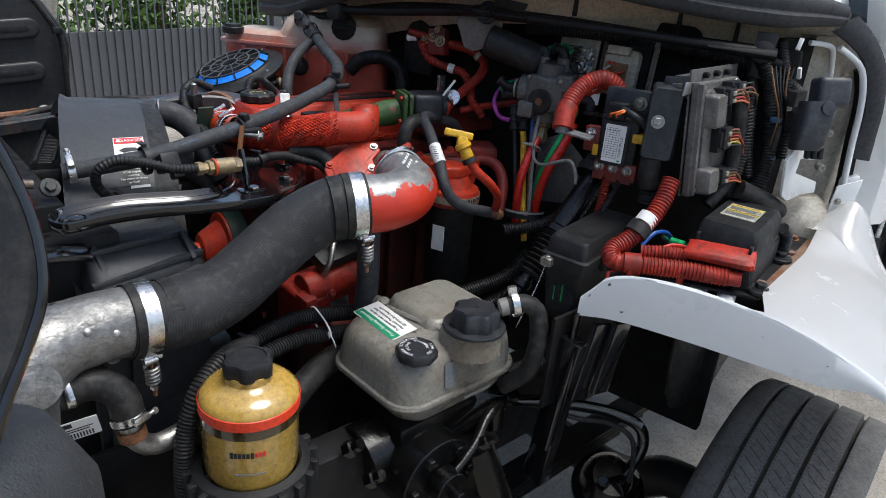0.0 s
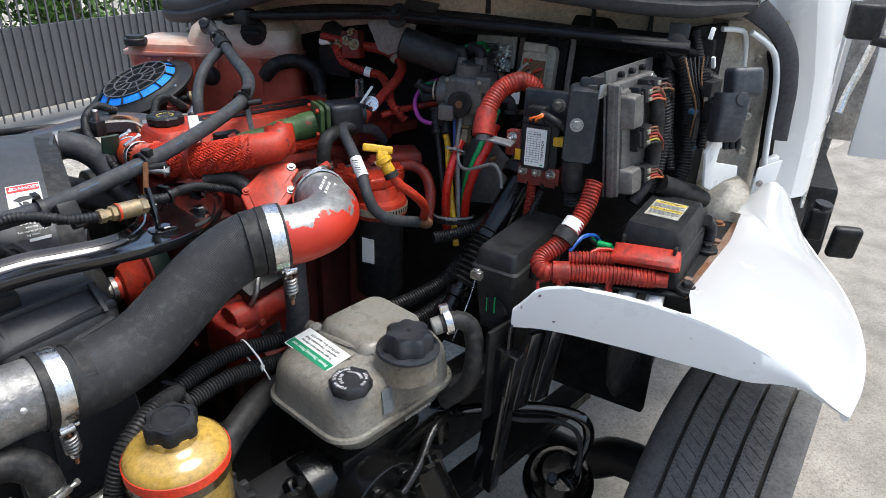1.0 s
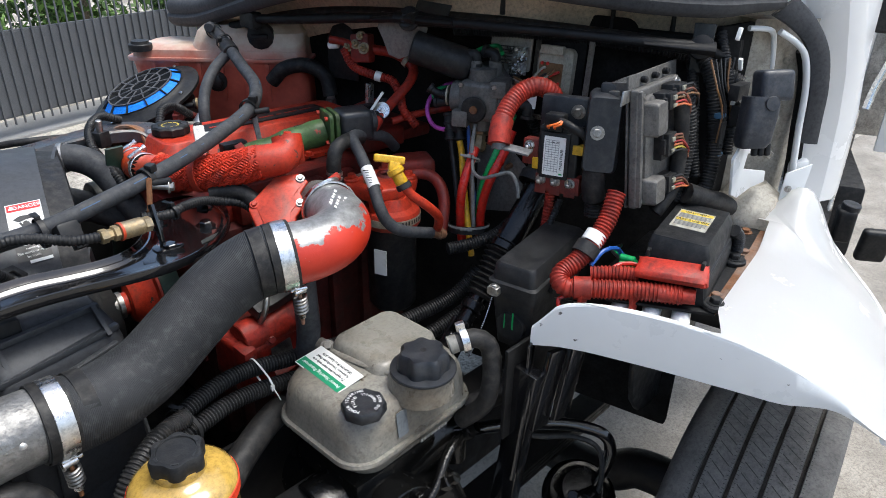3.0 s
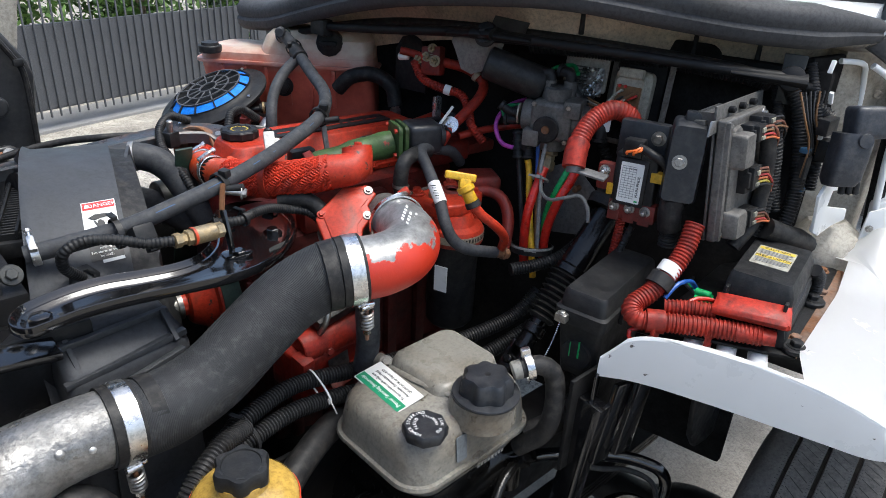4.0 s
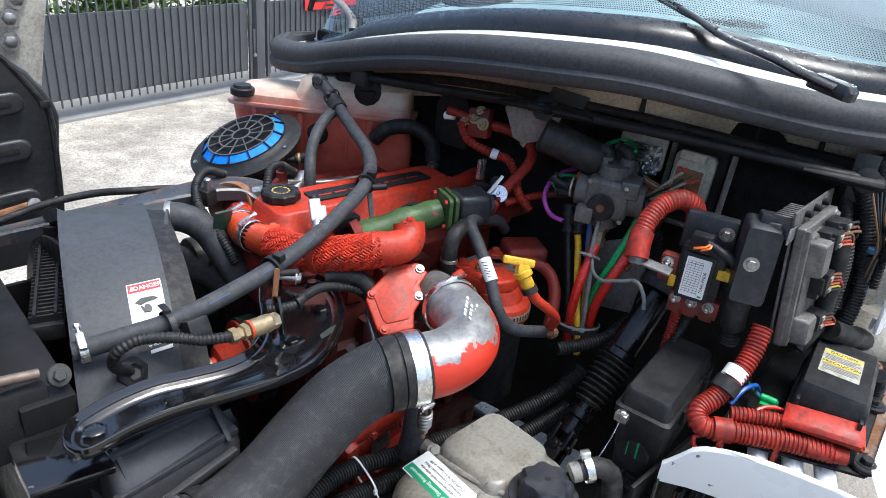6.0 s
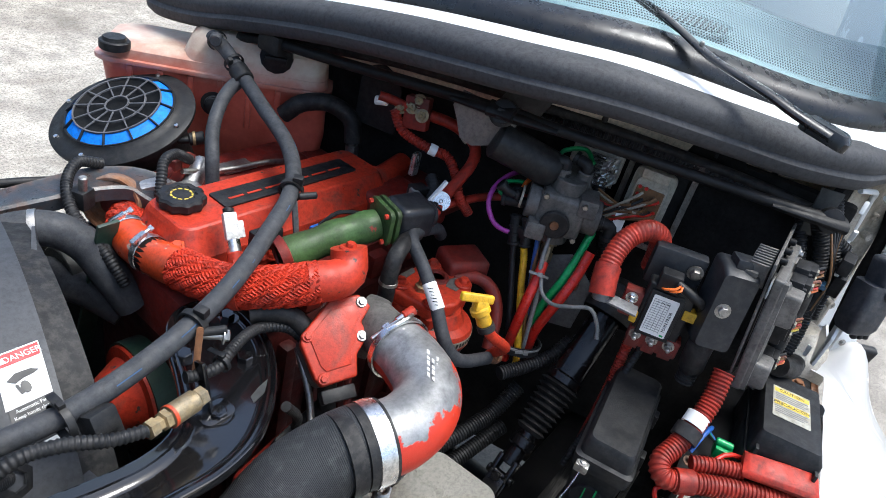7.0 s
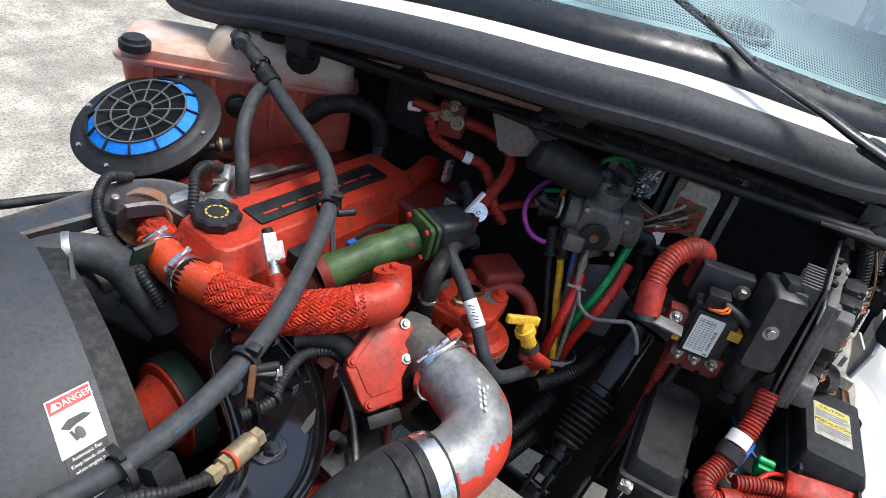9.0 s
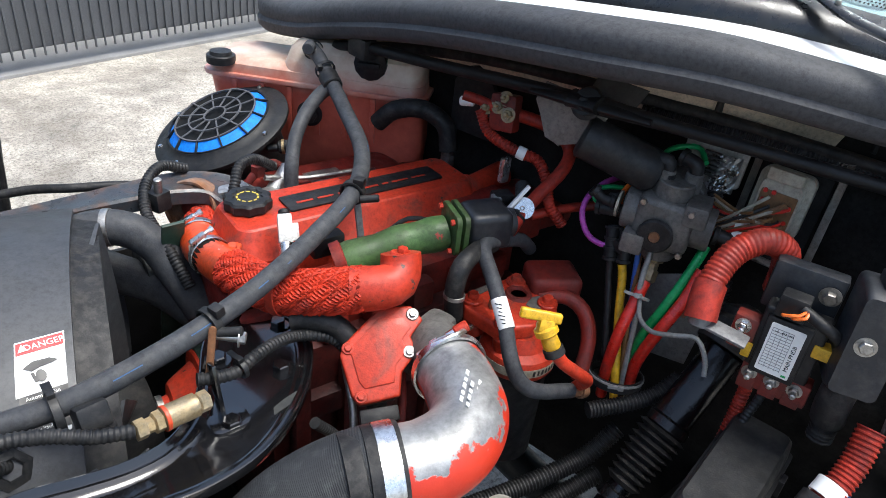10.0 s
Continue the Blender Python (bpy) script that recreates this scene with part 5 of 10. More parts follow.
# ---- braided bypass pipe, green cooler tube ----
BRAID = [(0.735, 1.600, 1.320), (0.705, 1.565, 1.333), (0.680, 1.520, 1.340), (0.668, 1.475, 1.346), (0.666, 1.430, 1.352), (0.672, 1.370, 1.362), (0.682, 1.310, 1.370), (0.703, 1.262, 1.378), (0.745, 1.213, 1.392), (0.784, 1.182, 1.402)]


def build_braided_pipe():
    th = thing("braided_pipe", "red painted pipe in a frayed braided heat sleeve", "pipe", (0.70, 1.25, 1.38))
    part("core", tube(BRAID, 0.0300, 20), BRAID_GAP_SHADE, th, "core darkened for the shade between the strands")
    first, second = BRAID[0:3], BRAID[5:10]
    part("sleeve", ribbon_weave(first, 0.0320, 32, 0.45, 0.0054), BRAID_RED, th, "frayed red painted braid", kind="stuff")
    part("sleeve", ribbon_weave(second, 0.0325, 32, 0.95, 0.0054), BRAID_RED, th, "frayed red painted braid", kind="stuff")
    part("orange_joint", tube(BRAID[2:6], lambda s: 0.0309 + 0.0012 * math.sin(9 * s), 24), ORANGE, th, "orange painted joint with chips")
    part("clip", band((0.701, 1.266, 1.377), (0.5, -0.8, 0.18), 0.0345, 0.014, 0.0020), RED, th)
    part("elbow", tube([(0.770, 1.193, 1.400), (0.805, 1.170, 1.404), (0.832, 1.168, 1.408), (0.846, 1.180, 1.422), (0.850, 1.188, 1.438)], lambda s: 0.0335 - 0.004 * s, 24), RED, th, "red cast elbow with chipped paint")
    part("elbow_flange", join(cyl((0.848, 1.182, 1.424), (0.852, 1.185, 1.440), 0.019, n=20), box((0.870, 1.205, 1.395), (0.05, 0.03, 0.05), axes((1, -0.3, 0), (0.3, 1, 0)), 0.01)), RED, th)
    part("elbow_bolt", hexbolt((0.851, 1.185, 1.439), (0.1, 0.05, 1), 0.0085, 0.009), RED, th)
    part("bracket", box((0.690, 1.400, 1.360), (0.018, 0.03, 0.045), axes((0.7, -0.7, 0), (0.7, 0.7, 0.1)), 0.004), ORANGE, th)
    part("bracket_bolt", hexbolt((0.686, 1.398, 1.381), (0, -0.2, 1), 0.008, 0.008), ORANGE, th)
    worm_clamp("hose_clamp", (0.679, 1.515, 1.341), (-0.3, -1, 0.15), 0.0325, 0.013, (-0.55, -0.1, 1), group="clamps on the braided pipe")
    worm_clamp("hose_clamp", (0.666, 1.440, 1.351), (0.0, -1, 0.15), 0.0315, 0.013, (-0.45, -0.1, 1), group="clamps on the braided pipe")
    # pressure sensor with a pale plug
    se = thing("pressure_sensor", "pale grey sensor plug on a red hex fitting", "sensor", (0.73, 1.32, 1.39))
    b, t = Vector((0.734, 1.308, 1.368)), Vector((0.756, 1.360, 1.425))
    d = (t - b).normalized()
    part("stem", join(cyl(b, b + d * 0.030, 0.013, n=20), lathe(b + d * 0.006, d, [(0, 0), (0.018, 0), (0.018, 0.010), (0, 0.010)], 6)), RED, se, "red painted fitting")
    part("neck", cyl(b + d * 0.026, b + d * 0.052, 0.011, n=20), STEEL, se)
    part("plug", join(box(b + d * 0.072, (0.022, 0.016, 0.046), frame_of(d), 0.003), box(b + d * 0.068 + Vector((0.012, -0.008, 0)), (0.012, 0.008, 0.028), frame_of(d), 0.002)), surface("pale_grey_plastic", (0.52, 0.51, 0.48), 0.45, vary=0.1, grime=0.2), se, "pale grey plug")
    part("plug_cap", cyl(b + d * 0.094, b + d * 0.103, 0.009, n=14), BLACK, se)


build_braided_pipe()


def build_green_tube():
    th = thing("green_cooler_tube", "chipped green cast tube with a flange and black motor", "pipe", (0.88, 1.25, 1.4))
    line = [(0.800, 1.288, 1.384), (0.845, 1.276, 1.395), (0.90, 1.258, 1.410), (0.962, 1.232, 1.424)]
    part("tube", tube(line, lambda s: 0.027 + 0.004 * math.exp(-((s - 0.05) / 0.08) ** 2) + 0.003 * math.sin(s * 9) ** 2, 24), GREEN, th)
    part("end_ring", lathe((0.790, 1.292, 1.384), (0.9, -0.32, 0.3), [(0.024, 0.004), (0.026, 0), (0.033, 0), (0.034, 0.016), (0.028, 0.018)], 28), RED_DULL, th, "red painted end ring")
    R = axes((-0.35, -0.93, 0.05), (-0.05, 0.05, 1))
    n = R @ Vector((0, 0, 1))
    for k, q in enumerate((0.0, 0.014)):
        part("flange", prism(rounded(0.074, 0.070, 0.012), Vector((0.960, 1.227, 1.434)) + Vector((0.93, -0.33, 0.05)) * q, axes((0.33, 0.94, 0), (0, 0, 1)), 0.009, 0.002), GREEN, th)
    for a, b in ((-1, -1), (-1, 1), (1, -1), (1, 1)):
        part("flange_bolt", hexbolt(Vector((0.958, 1.228, 1.434)) + axes((0.33, 0.94, 0), (0, 0, 1)) @ Vector((0.028 * a, 0.026 * b, 0)), (-0.93, 0.33, -0.05), 0.005, 0.006, False), RED, th)
    part("motor", join(box((1.020, 1.205, 1.436), (0.075, 0.068, 0.066), axes((0.94, -0.34, 0.02), (0.34, 0.94, 0)), 0.014, 3), cyl((1.05, 1.194, 1.436), (1.066, 1.189, 1.436), 0.024)), BLUE_BLACK, th, "dark grey plastic motor housing")
    part("conduit", loom([(1.06, 1.205, 1.435), (1.10, 1.215, 1.440), (1.14, 1.24, 1.44), (1.17, 1.27, 1.44)], 0.014), BLACK, th)
    part("plug", box((0.80, 1.335, 1.395), (0.055, 0.025, 0.035), RE, 0.004), BLACK, th)
    part("wire", tube([(0.90, 1.31, 1.40), (0.93, 1.295, 1.425), (0.965, 1.27, 1.425)], 0.004, 6), BLACK, th)
    part("plug_blue", box((0.895, 1.305, 1.395), (0.03, 0.02, 0.015), RE, 0.003), BLUE_HOSE, th, "blue plug")


build_green_tube()
bpy.data.objects["green_cooler_tube"].location += Vector((0.018, 0.006, -0.014))


# ---- oil filter, dipstick, grey pipe ----
def build_oil_filter():
    th = thing("oil_filter", "black spin-on oil filter under a chipped red cast head", "oil filter", (1.037, 1.092, 1.02))
    c = Vector((1.037, 1.092, 0))
    part("canister", lathe(c + CZ * 1.02, (0, 0, 1), [(0, 0.0), (0.045, 0), (0.054, 0.012), (0.055, 0.185), (0.057, 0.190), (0.057, 0.204), (0.050, 0.208)], 40), BLACK, th)
    part("side_sticker", box(c + Vector((-0.052, -0.020, 1.15)), (0.002, 0.03, 0.06), Matrix.Rotation(radians(20), 3, "Z"), 0), LABEL, th, "white sticker")
    head = part("head", prism([(0.968, 1.160), (0.990, 1.190), (1.092, 1.186), (1.126, 1.100), (1.096, 1.074), (1.030, 1.064), (0.978, 1.086)], (0, 0, 1.286), None, 0.028, 0.007, 3), RED, th, "chipped red cast filter head")
    part("lower_ring", lathe(c + CZ * 1.226, (0, 0, 1), [(0.040, 0.0), (0.062, 0.0), (0.064, 0.004), (0.064, 0.026), (0.060, 0.034), (0.045, 0.040), (0.034, 0.062), (0.0, 0.062)], 40), RED, head)
    part("paper_label", lathe(c + CZ * 1.236, (0, 0, 1), [(0.0642, 0), (0.0647, 0), (0.0647, 0.016), (0.0642, 0.016)], 40), BEIGE, head, "cream printed band")
    part("print", join(*[box(c + Vector((0.0649 * math.cos(q), 0.0649 * math.sin(q), 1.244)), (0.0006, 0.004 - 0.001 * (k % 2), 0.009), Matrix.Rotation(q, 3, "Z"), 0) for k, q in enumerate([radians(250 + 7 * k) for k in range(10)])]), INK, head)
    for x, y in ((0.990, 1.165), (0.992, 1.092), (1.090, 1.092), (1.088, 1.165)):
        part("column", cyl((c.x + (x - c.x) * 0.85, c.y + (y - c.y) * 0.85, 1.250), (x, y, 1.292), 0.014, 0.016, n=16), RED, head)
        part("bolt_boss", cyl((x, y, 1.310), (x, y, 1.320), 0.017, n=18), RED, head)
        part("head_bolt", hexbolt((x, y, 1.320), (0, 0, 1), 0.0095, 0.010), RED, head)
    part("port", lathe((1.068, 1.138, 1.313), (0, 0, 1), [(0.0, 0.001), (0.013, 0.001), (0.015, 0.006), (0.021, 0.006), (0.024, 0.0)], 28), RED_DULL, head)
    part("worn_face", prism([(1.062, 1.088), (1.098, 1.092), (1.108, 1.112), (1.080, 1.120), (1.058, 1.110)], (0, 0, 1.3138), None, 0.0012, 0), ALU_DARK, head, "bare worn face")
    part("worn_face", prism([(1.010, 1.172), (1.045, 1.174), (1.052, 1.186), (1.012, 1.186)], (0, 0, 1.3138), None, 0.0012, 0), ALU_DARK, head, "bare worn face")
    part("brass_union", lathe((1.012, 1.132, 1.312), (0, 0, 1), [(0, 0), (0.014, 0), (0.014, 0.012), (0.009, 0.014), (0.009, 0.030), (0, 0.030)], 6), BRASS, head, "tarnished brass union")
    part("rear_arm", box((1.145, 1.135, 1.318), (0.09, 0.075, 0.045), Matrix.Rotation(radians(-30), 3, "Z"), 0.014, 3), RED_DULL, head)
    part("red_pipe", tube([(1.10, 1.12, 1.305), (1.135, 1.095, 1.312), (1.148, 1.06, 1.300), (1.14, 1.03, 1.262), (1.11, 1.01, 1.20)], 0.013, 14), RED_DULL, th)
    return th


build_oil_filter()


def build_dipstick():
    th = thing("dipstick", "yellow plastic dipstick handle on a red orange tube", "dipstick", (0.95, 0.99, 1.38))
    a = Vector((0.944, 0.990, 1.414))
    d = Vector((0.1, -0.25, -0.45)).normalized()
    R = axes((0.75, -0.55, -0.15), (0.1, 0.3, 0.9))
    part("handle", join(box(a + Vector((0.0, 0, 0.004)), (0.060, 0.015, 0.011), R, 0.004, 3), box(a + Vector((0.006, -0.006, -0.010)), (0.022, 0.018, 0.02), R, 0.004)), YELLOW, th)
    part("stopper", lathe(a + Vector((0.006, -0.004, -0.012)), d, [(0.010, 0), (0.017, 0.004), (0.017, 0.013), (0.012, 0.017), (0.013, 0.034), (0.010, 0.038), (0, 0.038)], 22), YELLOW, th)
    part("collar", band(a + Vector((0.006, -0.004, -0.012)) + d * 0.042, d, 0.012, 0.012, 0.003), BLACK, th)
    p = a + Vector((0.006, -0.004, -0.012)) + d * 0.038
    part("guide_tube", tube([p, (0.972, 0.957, 1.345), (1.005, 0.945, 1.315), (1.045, 0.955, 1.275), (1.075, 0.99, 1.22)], 0.0095, 14), RED, th, "red painted tube")


build_dipstick()


def build_grey_pipe():
    th = thing("breather_pipe", "dusty grey rubber pipe with a white printed sleeve", "hose", (0.92, 1.0, 1.38))
    line = [(1.14, 1.19, 1.36), (1.10, 1.18, 1.395), (1.05, 1.175, 1.412), (1.012, 1.170, 1.422), (0.990, 1.158, 1.420), (0.975, 1.115, 1.396), (0.960, 1.064, 1.356), (0.946, 1.028, 1.318), (0.946, 1.002, 1.290), (0.972, 0.985, 1.268), (1.04, 0.970, 1.246)]
    part("pipe", tube(line, 0.0122, 16, 0.006), RUBBER, th)
    p, d = Vector((0.962, 1.070, 1.361)), Vector((0.026, 0.088, 0.070))
    part("sleeve", lathe(p - d.normalized() * 0.022, d, [(0.0127, 0), (0.0130, 0.0006), (0.0130, 0.048), (0.0127, 0.0486)], 24), LABEL, th, "white printed sleeve")
    part("print", join(*[box(p + d.normalized() * (0.016 - 0.006 * k) + Vector((-0.0095, -0.004, 0.0080)), (0.012 - 0.003 * (k % 3), 0.0015, 0.0006), axes((0.5, -0.8, 0.1), d), 0) for k in range(6)]), INK, th)
    part("end_fitting", join(cyl((1.032, 0.972, 1.248), (1.072, 0.962, 1.236), 0.0105, n=16), lathe((1.056, 0.966, 1.241), (0.9, -0.22, -0.28), [(0, 0), (0.013, 0), (0.013, 0.008), (0, 0.008)], 18)), RUST, th, "rusty steel end fitting")
    # second hose behind
    t2 = thing("coolant_hose", "black coolant hose with a bend beside the filter", "hose", (1.02, 1.17, 1.35))
    part("hose", tube([(0.95, 1.165, 1.30), (0.94, 1.16, 1.36), (0.955, 1.165, 1.395), (1.0, 1.18, 1.40), (1.04, 1.19, 1.395)], 0.0155, 16), RUBBER_DARK, t2)
    part("clamp_band", band((0.942, 1.161, 1.345), (0.1, 0, 1), 0.0160, 0.008), STEEL_DULL, t2)


build_grey_pipe()
bpy.data.objects["breather_pipe"].location += Vector((0.012, 0.012, -0.016))


# ---- firewall side: wiper gear, air valve, cables, fuse blocks ----
def build_wiper_gear():
    th = thing("wiper_motor", "black wiper motor on a grey pressed steel bracket", "wiper motor", (1.18, 1.12, 1.57))
    a, b = Vector((1.160, 1.150, 1.580)), Vector((1.226, 1.058, 1.546))
    d = (b - a).normalized()
    part("housing", lathe(a, d, [(0, 0), (0.030, 0), (0.035, 0.004), (0.035, 0.118), (0.032, 0.128), (0.024, 0.134), (0.010, 0.136), (0.010, 0.146), (0, 0.147)], 32), BLACK, th)
    Rw = axes((0.30, -0.93, -0.02), (-0.05, 0.02, 1))
    part("bracket", prism([(-0.062, 0.012), (-0.05, 0.045), (0.0, 0.04), (0.062, 0.022), (0.05, -0.01), (0.02, -0.04), (-0.01, -0.052), (-0.035, -0.045), (-0.05, -0.01)], (1.162, 1.182, 1.598), Rw, 0.004, 0.0015), PRESSED, th, "grey pressed steel bracket")
    part("upper_bracket", prism([(-0.035, 0.03), (0.045, 0.03), (0.06, 0.065), (-0.02, 0.07)], (1.200, 1.147, 1.600), Rw, 0.004, 0.0015), DARK_STEEL, th, "dark steel mounting tab")
    for x, y in ((-0.03, 0.02), (-0.012, -0.03)):
        part("bracket_hole", lathe(Vector((1.162, 1.182, 1.598)) + Rw @ Vector((x, y, 0.0)), Rw @ Vector((0, 0, -1)), [(0.0, 0), (0.0055, 0), (0.0055, 0.0006), (0, 0.0006)], 14), INK, th)
    part("pivot", join(hexbolt((1.128, 1.135, 1.640), (-0.9, -0.3, 0.3), 0.011, 0.010), lathe((1.140, 1.138, 1.637), (-0.9, -0.3, 0.3), [(0, 0), (0.024, 0), (0.024, 0.006), (0.02, 0.009), (0, 0.009)], 24)), BLACK, th)
    li = thing("wiper_linkage", "long black painted wiper linkage rod under the cowl", "linkage", (1.2, 1.0, 1.62))
    part("rod", tube([(1.075, 1.62, 1.592), (1.10, 1.45, 1.608), (1.128, 1.25, 1.630), (1.142, 1.15, 1.639)], 0.011, 12), CHASSIS, li)
    part("rod", tube([(1.142, 1.135, 1.639), (1.18, 1.05, 1.637), (1.26, 0.86, 1.633), (1.34, 0.68, 1.626), (1.375, 0.61, 1.622)], lambda s: 0.016 - 0.006 * math.sin(min(1, s * 4) * math.pi / 2) + 0.004 * max(0, s - 0.8) * 5, 12), CHASSIS, li)
    for p in ((1.138, 1.138, 1.640), (1.373, 0.613, 1.623)):
        part("ball_joint", join(lathe(Vector(p) + Vector((0.006, 0, 0)), (-0.9, -0.35, 0.25), [(0, 0), (0.021, 0), (0.023, 0.005), (0.021, 0.014), (0.012, 0.017), (0, 0.018)], 22)), CHASSIS, li)
    for p, t in (((1.138, 1.138, 1.640), (0.30, -0.80, -0.03)), ((1.138, 1.138, 1.640), (-0.12, 0.90, -0.10)), ((1.373, 0.613, 1.623), (-0.42, 0.80, 0.02))):
        q, t = Vector(p), Vector(t).normalized()
        part("rod_end", tube([q - t * 0.026, q, q + t * 0.045, q + t * 0.10], lambda s: 0.026 - 0.015 * s, 14, flat=0.5), CHASSIS, li)
    part("end_block", box((1.072, 1.64, 1.588), (0.03, 0.06, 0.04), None, 0.006), BLACK, li)
    for y, zz in ((0.98, 1.66), (0.80, 1.665), (0.70, 1.66)):
        p = seal_at(y) + CU * 0.16
        part("hanger", cyl((p.x, p.y, p.z - 0.06), (p.x, p.y, p.z + 0.005), 0.006, 0.004, n=8), BLACK, li)
    wh = thing("cowl_wiring", "black taped wiring harness under the cowl", "wiring", (1.2, 1.2, 1.66))
    part("harness", tube([(1.08, 1.75, 1.56), (1.12, 1.55, 1.605), (1.17, 1.38, 1.628), (1.25, 1.15, 1.635), (1.33, 0.95, 1.63), (1.40, 0.75, 1.62), (1.46, 0.60, 1.60)], 0.010, 10), RUBBER_DARK, wh)
    part("harness_loom", loom([(1.26, 1.12, 1.61), (1.32, 0.98, 1.615), (1.39, 0.80, 1.61), (1.44, 0.66, 1.595), (1.47, 0.56, 1.55)], 0.016), BLACK, wh)


build_wiper_gear()


def elbow_fitting(parent, p, d0, d1, r=0.010, L=0.022):
    """A black push-in elbow."""
    p, d0, d1 = V(p), V(d0).normalized(), V(d1).normalized()
    part("elbow_fitting", join(tube([p, p + d0 * L * 0.6, p + d0 * L + d1 * 0.004, p + d0 * L + d1 * L], r, 14, 0.004), lathe(p + d0 * L + d1 * L * 0.8, d1, [(r, 0), (r * 1.3, 0.001), (r * 1.3, 0.008), (r, 0.009)], 16),
                               lathe(p, d0, [(r, 0), (r * 1.25, 0.001), (r * 1.25, 0.007), (r, 0.008)], 16)), BLACK, parent, "black push-in elbow")


def build_air_valve():
    th = thing("air_brake_valve", "grey cast aluminium air brake valve on the firewall", "air valve", (1.21, 0.98, 1.5))
    c = Vector((1.238, 1.014, 1.479))
    R = axes((0.42, -0.9, 0), (0, 0, 1))

    def L(x, y, z):
        return c + R @ Vector((x, y, z)) * 1.2
    ax = R @ Vector((0, 0, 1))
    part("body", join(box(c, (0.088, 0.082, 0.08), R, 0.012, 3), cyl(L(-0.055, 0.0, 0.0), L(0.06, 0.0, 0.0), 0.034, n=28), cyl(L(0.0, -0.055, 0), L(0, 0.055, 0), 0.030, n=26),
                      cyl(L(0.0, 0.01, -0.07), L(0, 0.01, -0.02), 0.054, n=30), box(L(0.035, 0.025, 0.01), (0.036, 0.036, 0.06), R, 0.006), box(L(-0.03, -0.03, 0.02), (0.036, 0.036, 0.06), R, 0.006), cyl(L(-0.016, 0.03, 0.0), L(-0.016, 0.066, 0.0), 0.014, n=16), cyl(L(0.018, 0.03, -0.01), L(0.018, 0.066, -0.01), 0.014, n=16)), ALU_DARK, th)
    part("exhaust_disc", lathe(L(-0.005, -0.012, 0.035), ax, [(0, 0), (0.027, 0), (0.028, 0.005), (0.025, 0.009), (0.010, 0.009), (0.010, 0.007), (0, 0.007)], 30), RUBBER_DARK, th, "black rubber exhaust disc")
    part("disc_screw", lathe(L(-0.005, -0.012, 0.041), ax, [(0, 0), (0.009, 0), (0.008, 0.004), (0, 0.004)], 14), RUST, th)
    part("side_disc", lathe(L(-0.062, 0.0, 0.0), (-0.42, 0.9, 0), [(0, 0), (0.022, 0), (0.022, 0.004), (0, 0.004)], 26), BEIGE, th, "pale round side plate")
    for x, y in ((-0.03, 0.03), (0.03, -0.03), (0.03, 0.03), (-0.03, -0.03)):
        part("body_bolt", hexbolt(L(x, y, 0.035), ax, 0.0055, 0.006, False), STEEL_DULL, th)
    elbow_fitting(th, L(-0.015, 0.055, 0.0), (0, 0, 1), (-0.2, 0.5, -0.1), 0.011, 0.026)
    elbow_fitting(th, L(0.018, 0.055, -0.01), (0, 0, 1), (-0.1, 0.6, 0.1), 0.011, 0.026)
    elbow_fitting(th, L(0.062, -0.005, 0.0), (0.42, -0.9, 0), (-0.15, -0.1, -1), 0.012, 0.026)
    elbow_fitting(th, L(-0.068, 0.0, 0.0), (-0.42, 0.9, 0), (-0.3, 0.5, 0.4), 0.009, 0.02)
    part("brass_fitting", join(lathe(L(0.0, -0.055, 0), (-0.3, -0.15, -1), [(0, 0), (0.017, 0), (0.017, 0.014), (0.012, 0.016), (0.012, 0.03), (0, 0.03)], 6), lathe(L(0.0, -0.055, 0) + Vector((-0.006, -0.004, -0.028)), (-0.5, -0.2, -1), [(0, 0), (0.014, 0), (0.014, 0.018), (0.010, 0.022), (0, 0.022)], 6)), BRASS, th, "tarnished brass fitting")
    tee = thing("air_line_tee", "black push-in tees joining coloured air lines", "fitting", (1.20, 1.06, 1.41))
    down, side = Vector((-0.20, -0.30, -0.93)).normalized(), Vector((0.35, -0.93, 0.15)).normalized()
    c = Vector((1.202, 1.062, 1.414))
    for k in (-1, 1):
        b = c + side * 0.0115 * k
        part("barrel", cyl(b - down * 0.030, b + down * 0.030, 0.0105, n=16), BLACK, tee)
        for h in (-0.026, -0.008, 0.008, 0.026):
            part("collar", band(b + down * h, down, 0.0105, 0.006, 0.002), RUBBER_DARK, tee)
    part("bridge", box(c, (0.02, 0.034, 0.02), None, 0.003), BLACK, tee)
    u = Vector((1.209, 1.090, 1.463))
    part("upper_tee", join(cyl(u - side * 0.026, u + side * 0.028, 0.011, n=16), cyl(u, u + Vector((0.008, 0.012, 0.024)), 0.010, n=14), lathe(u - side * 0.03, -side, [(0.010, -0.008), (0.013, -0.007), (0.013, 0.0), (0.006, 0.002), (0, 0.002)], 16)), BLACK, tee)


build_air_valve()


def line_thing(name, label, pts, r, mat, cat="air line", group="", loomed=False, n=12):
    th = thing(name, label, cat, pts[len(pts) // 2], group)
    part("line", loom(pts, r) if loomed else tube(pts, r, n, 0.008), mat, th)
    return th


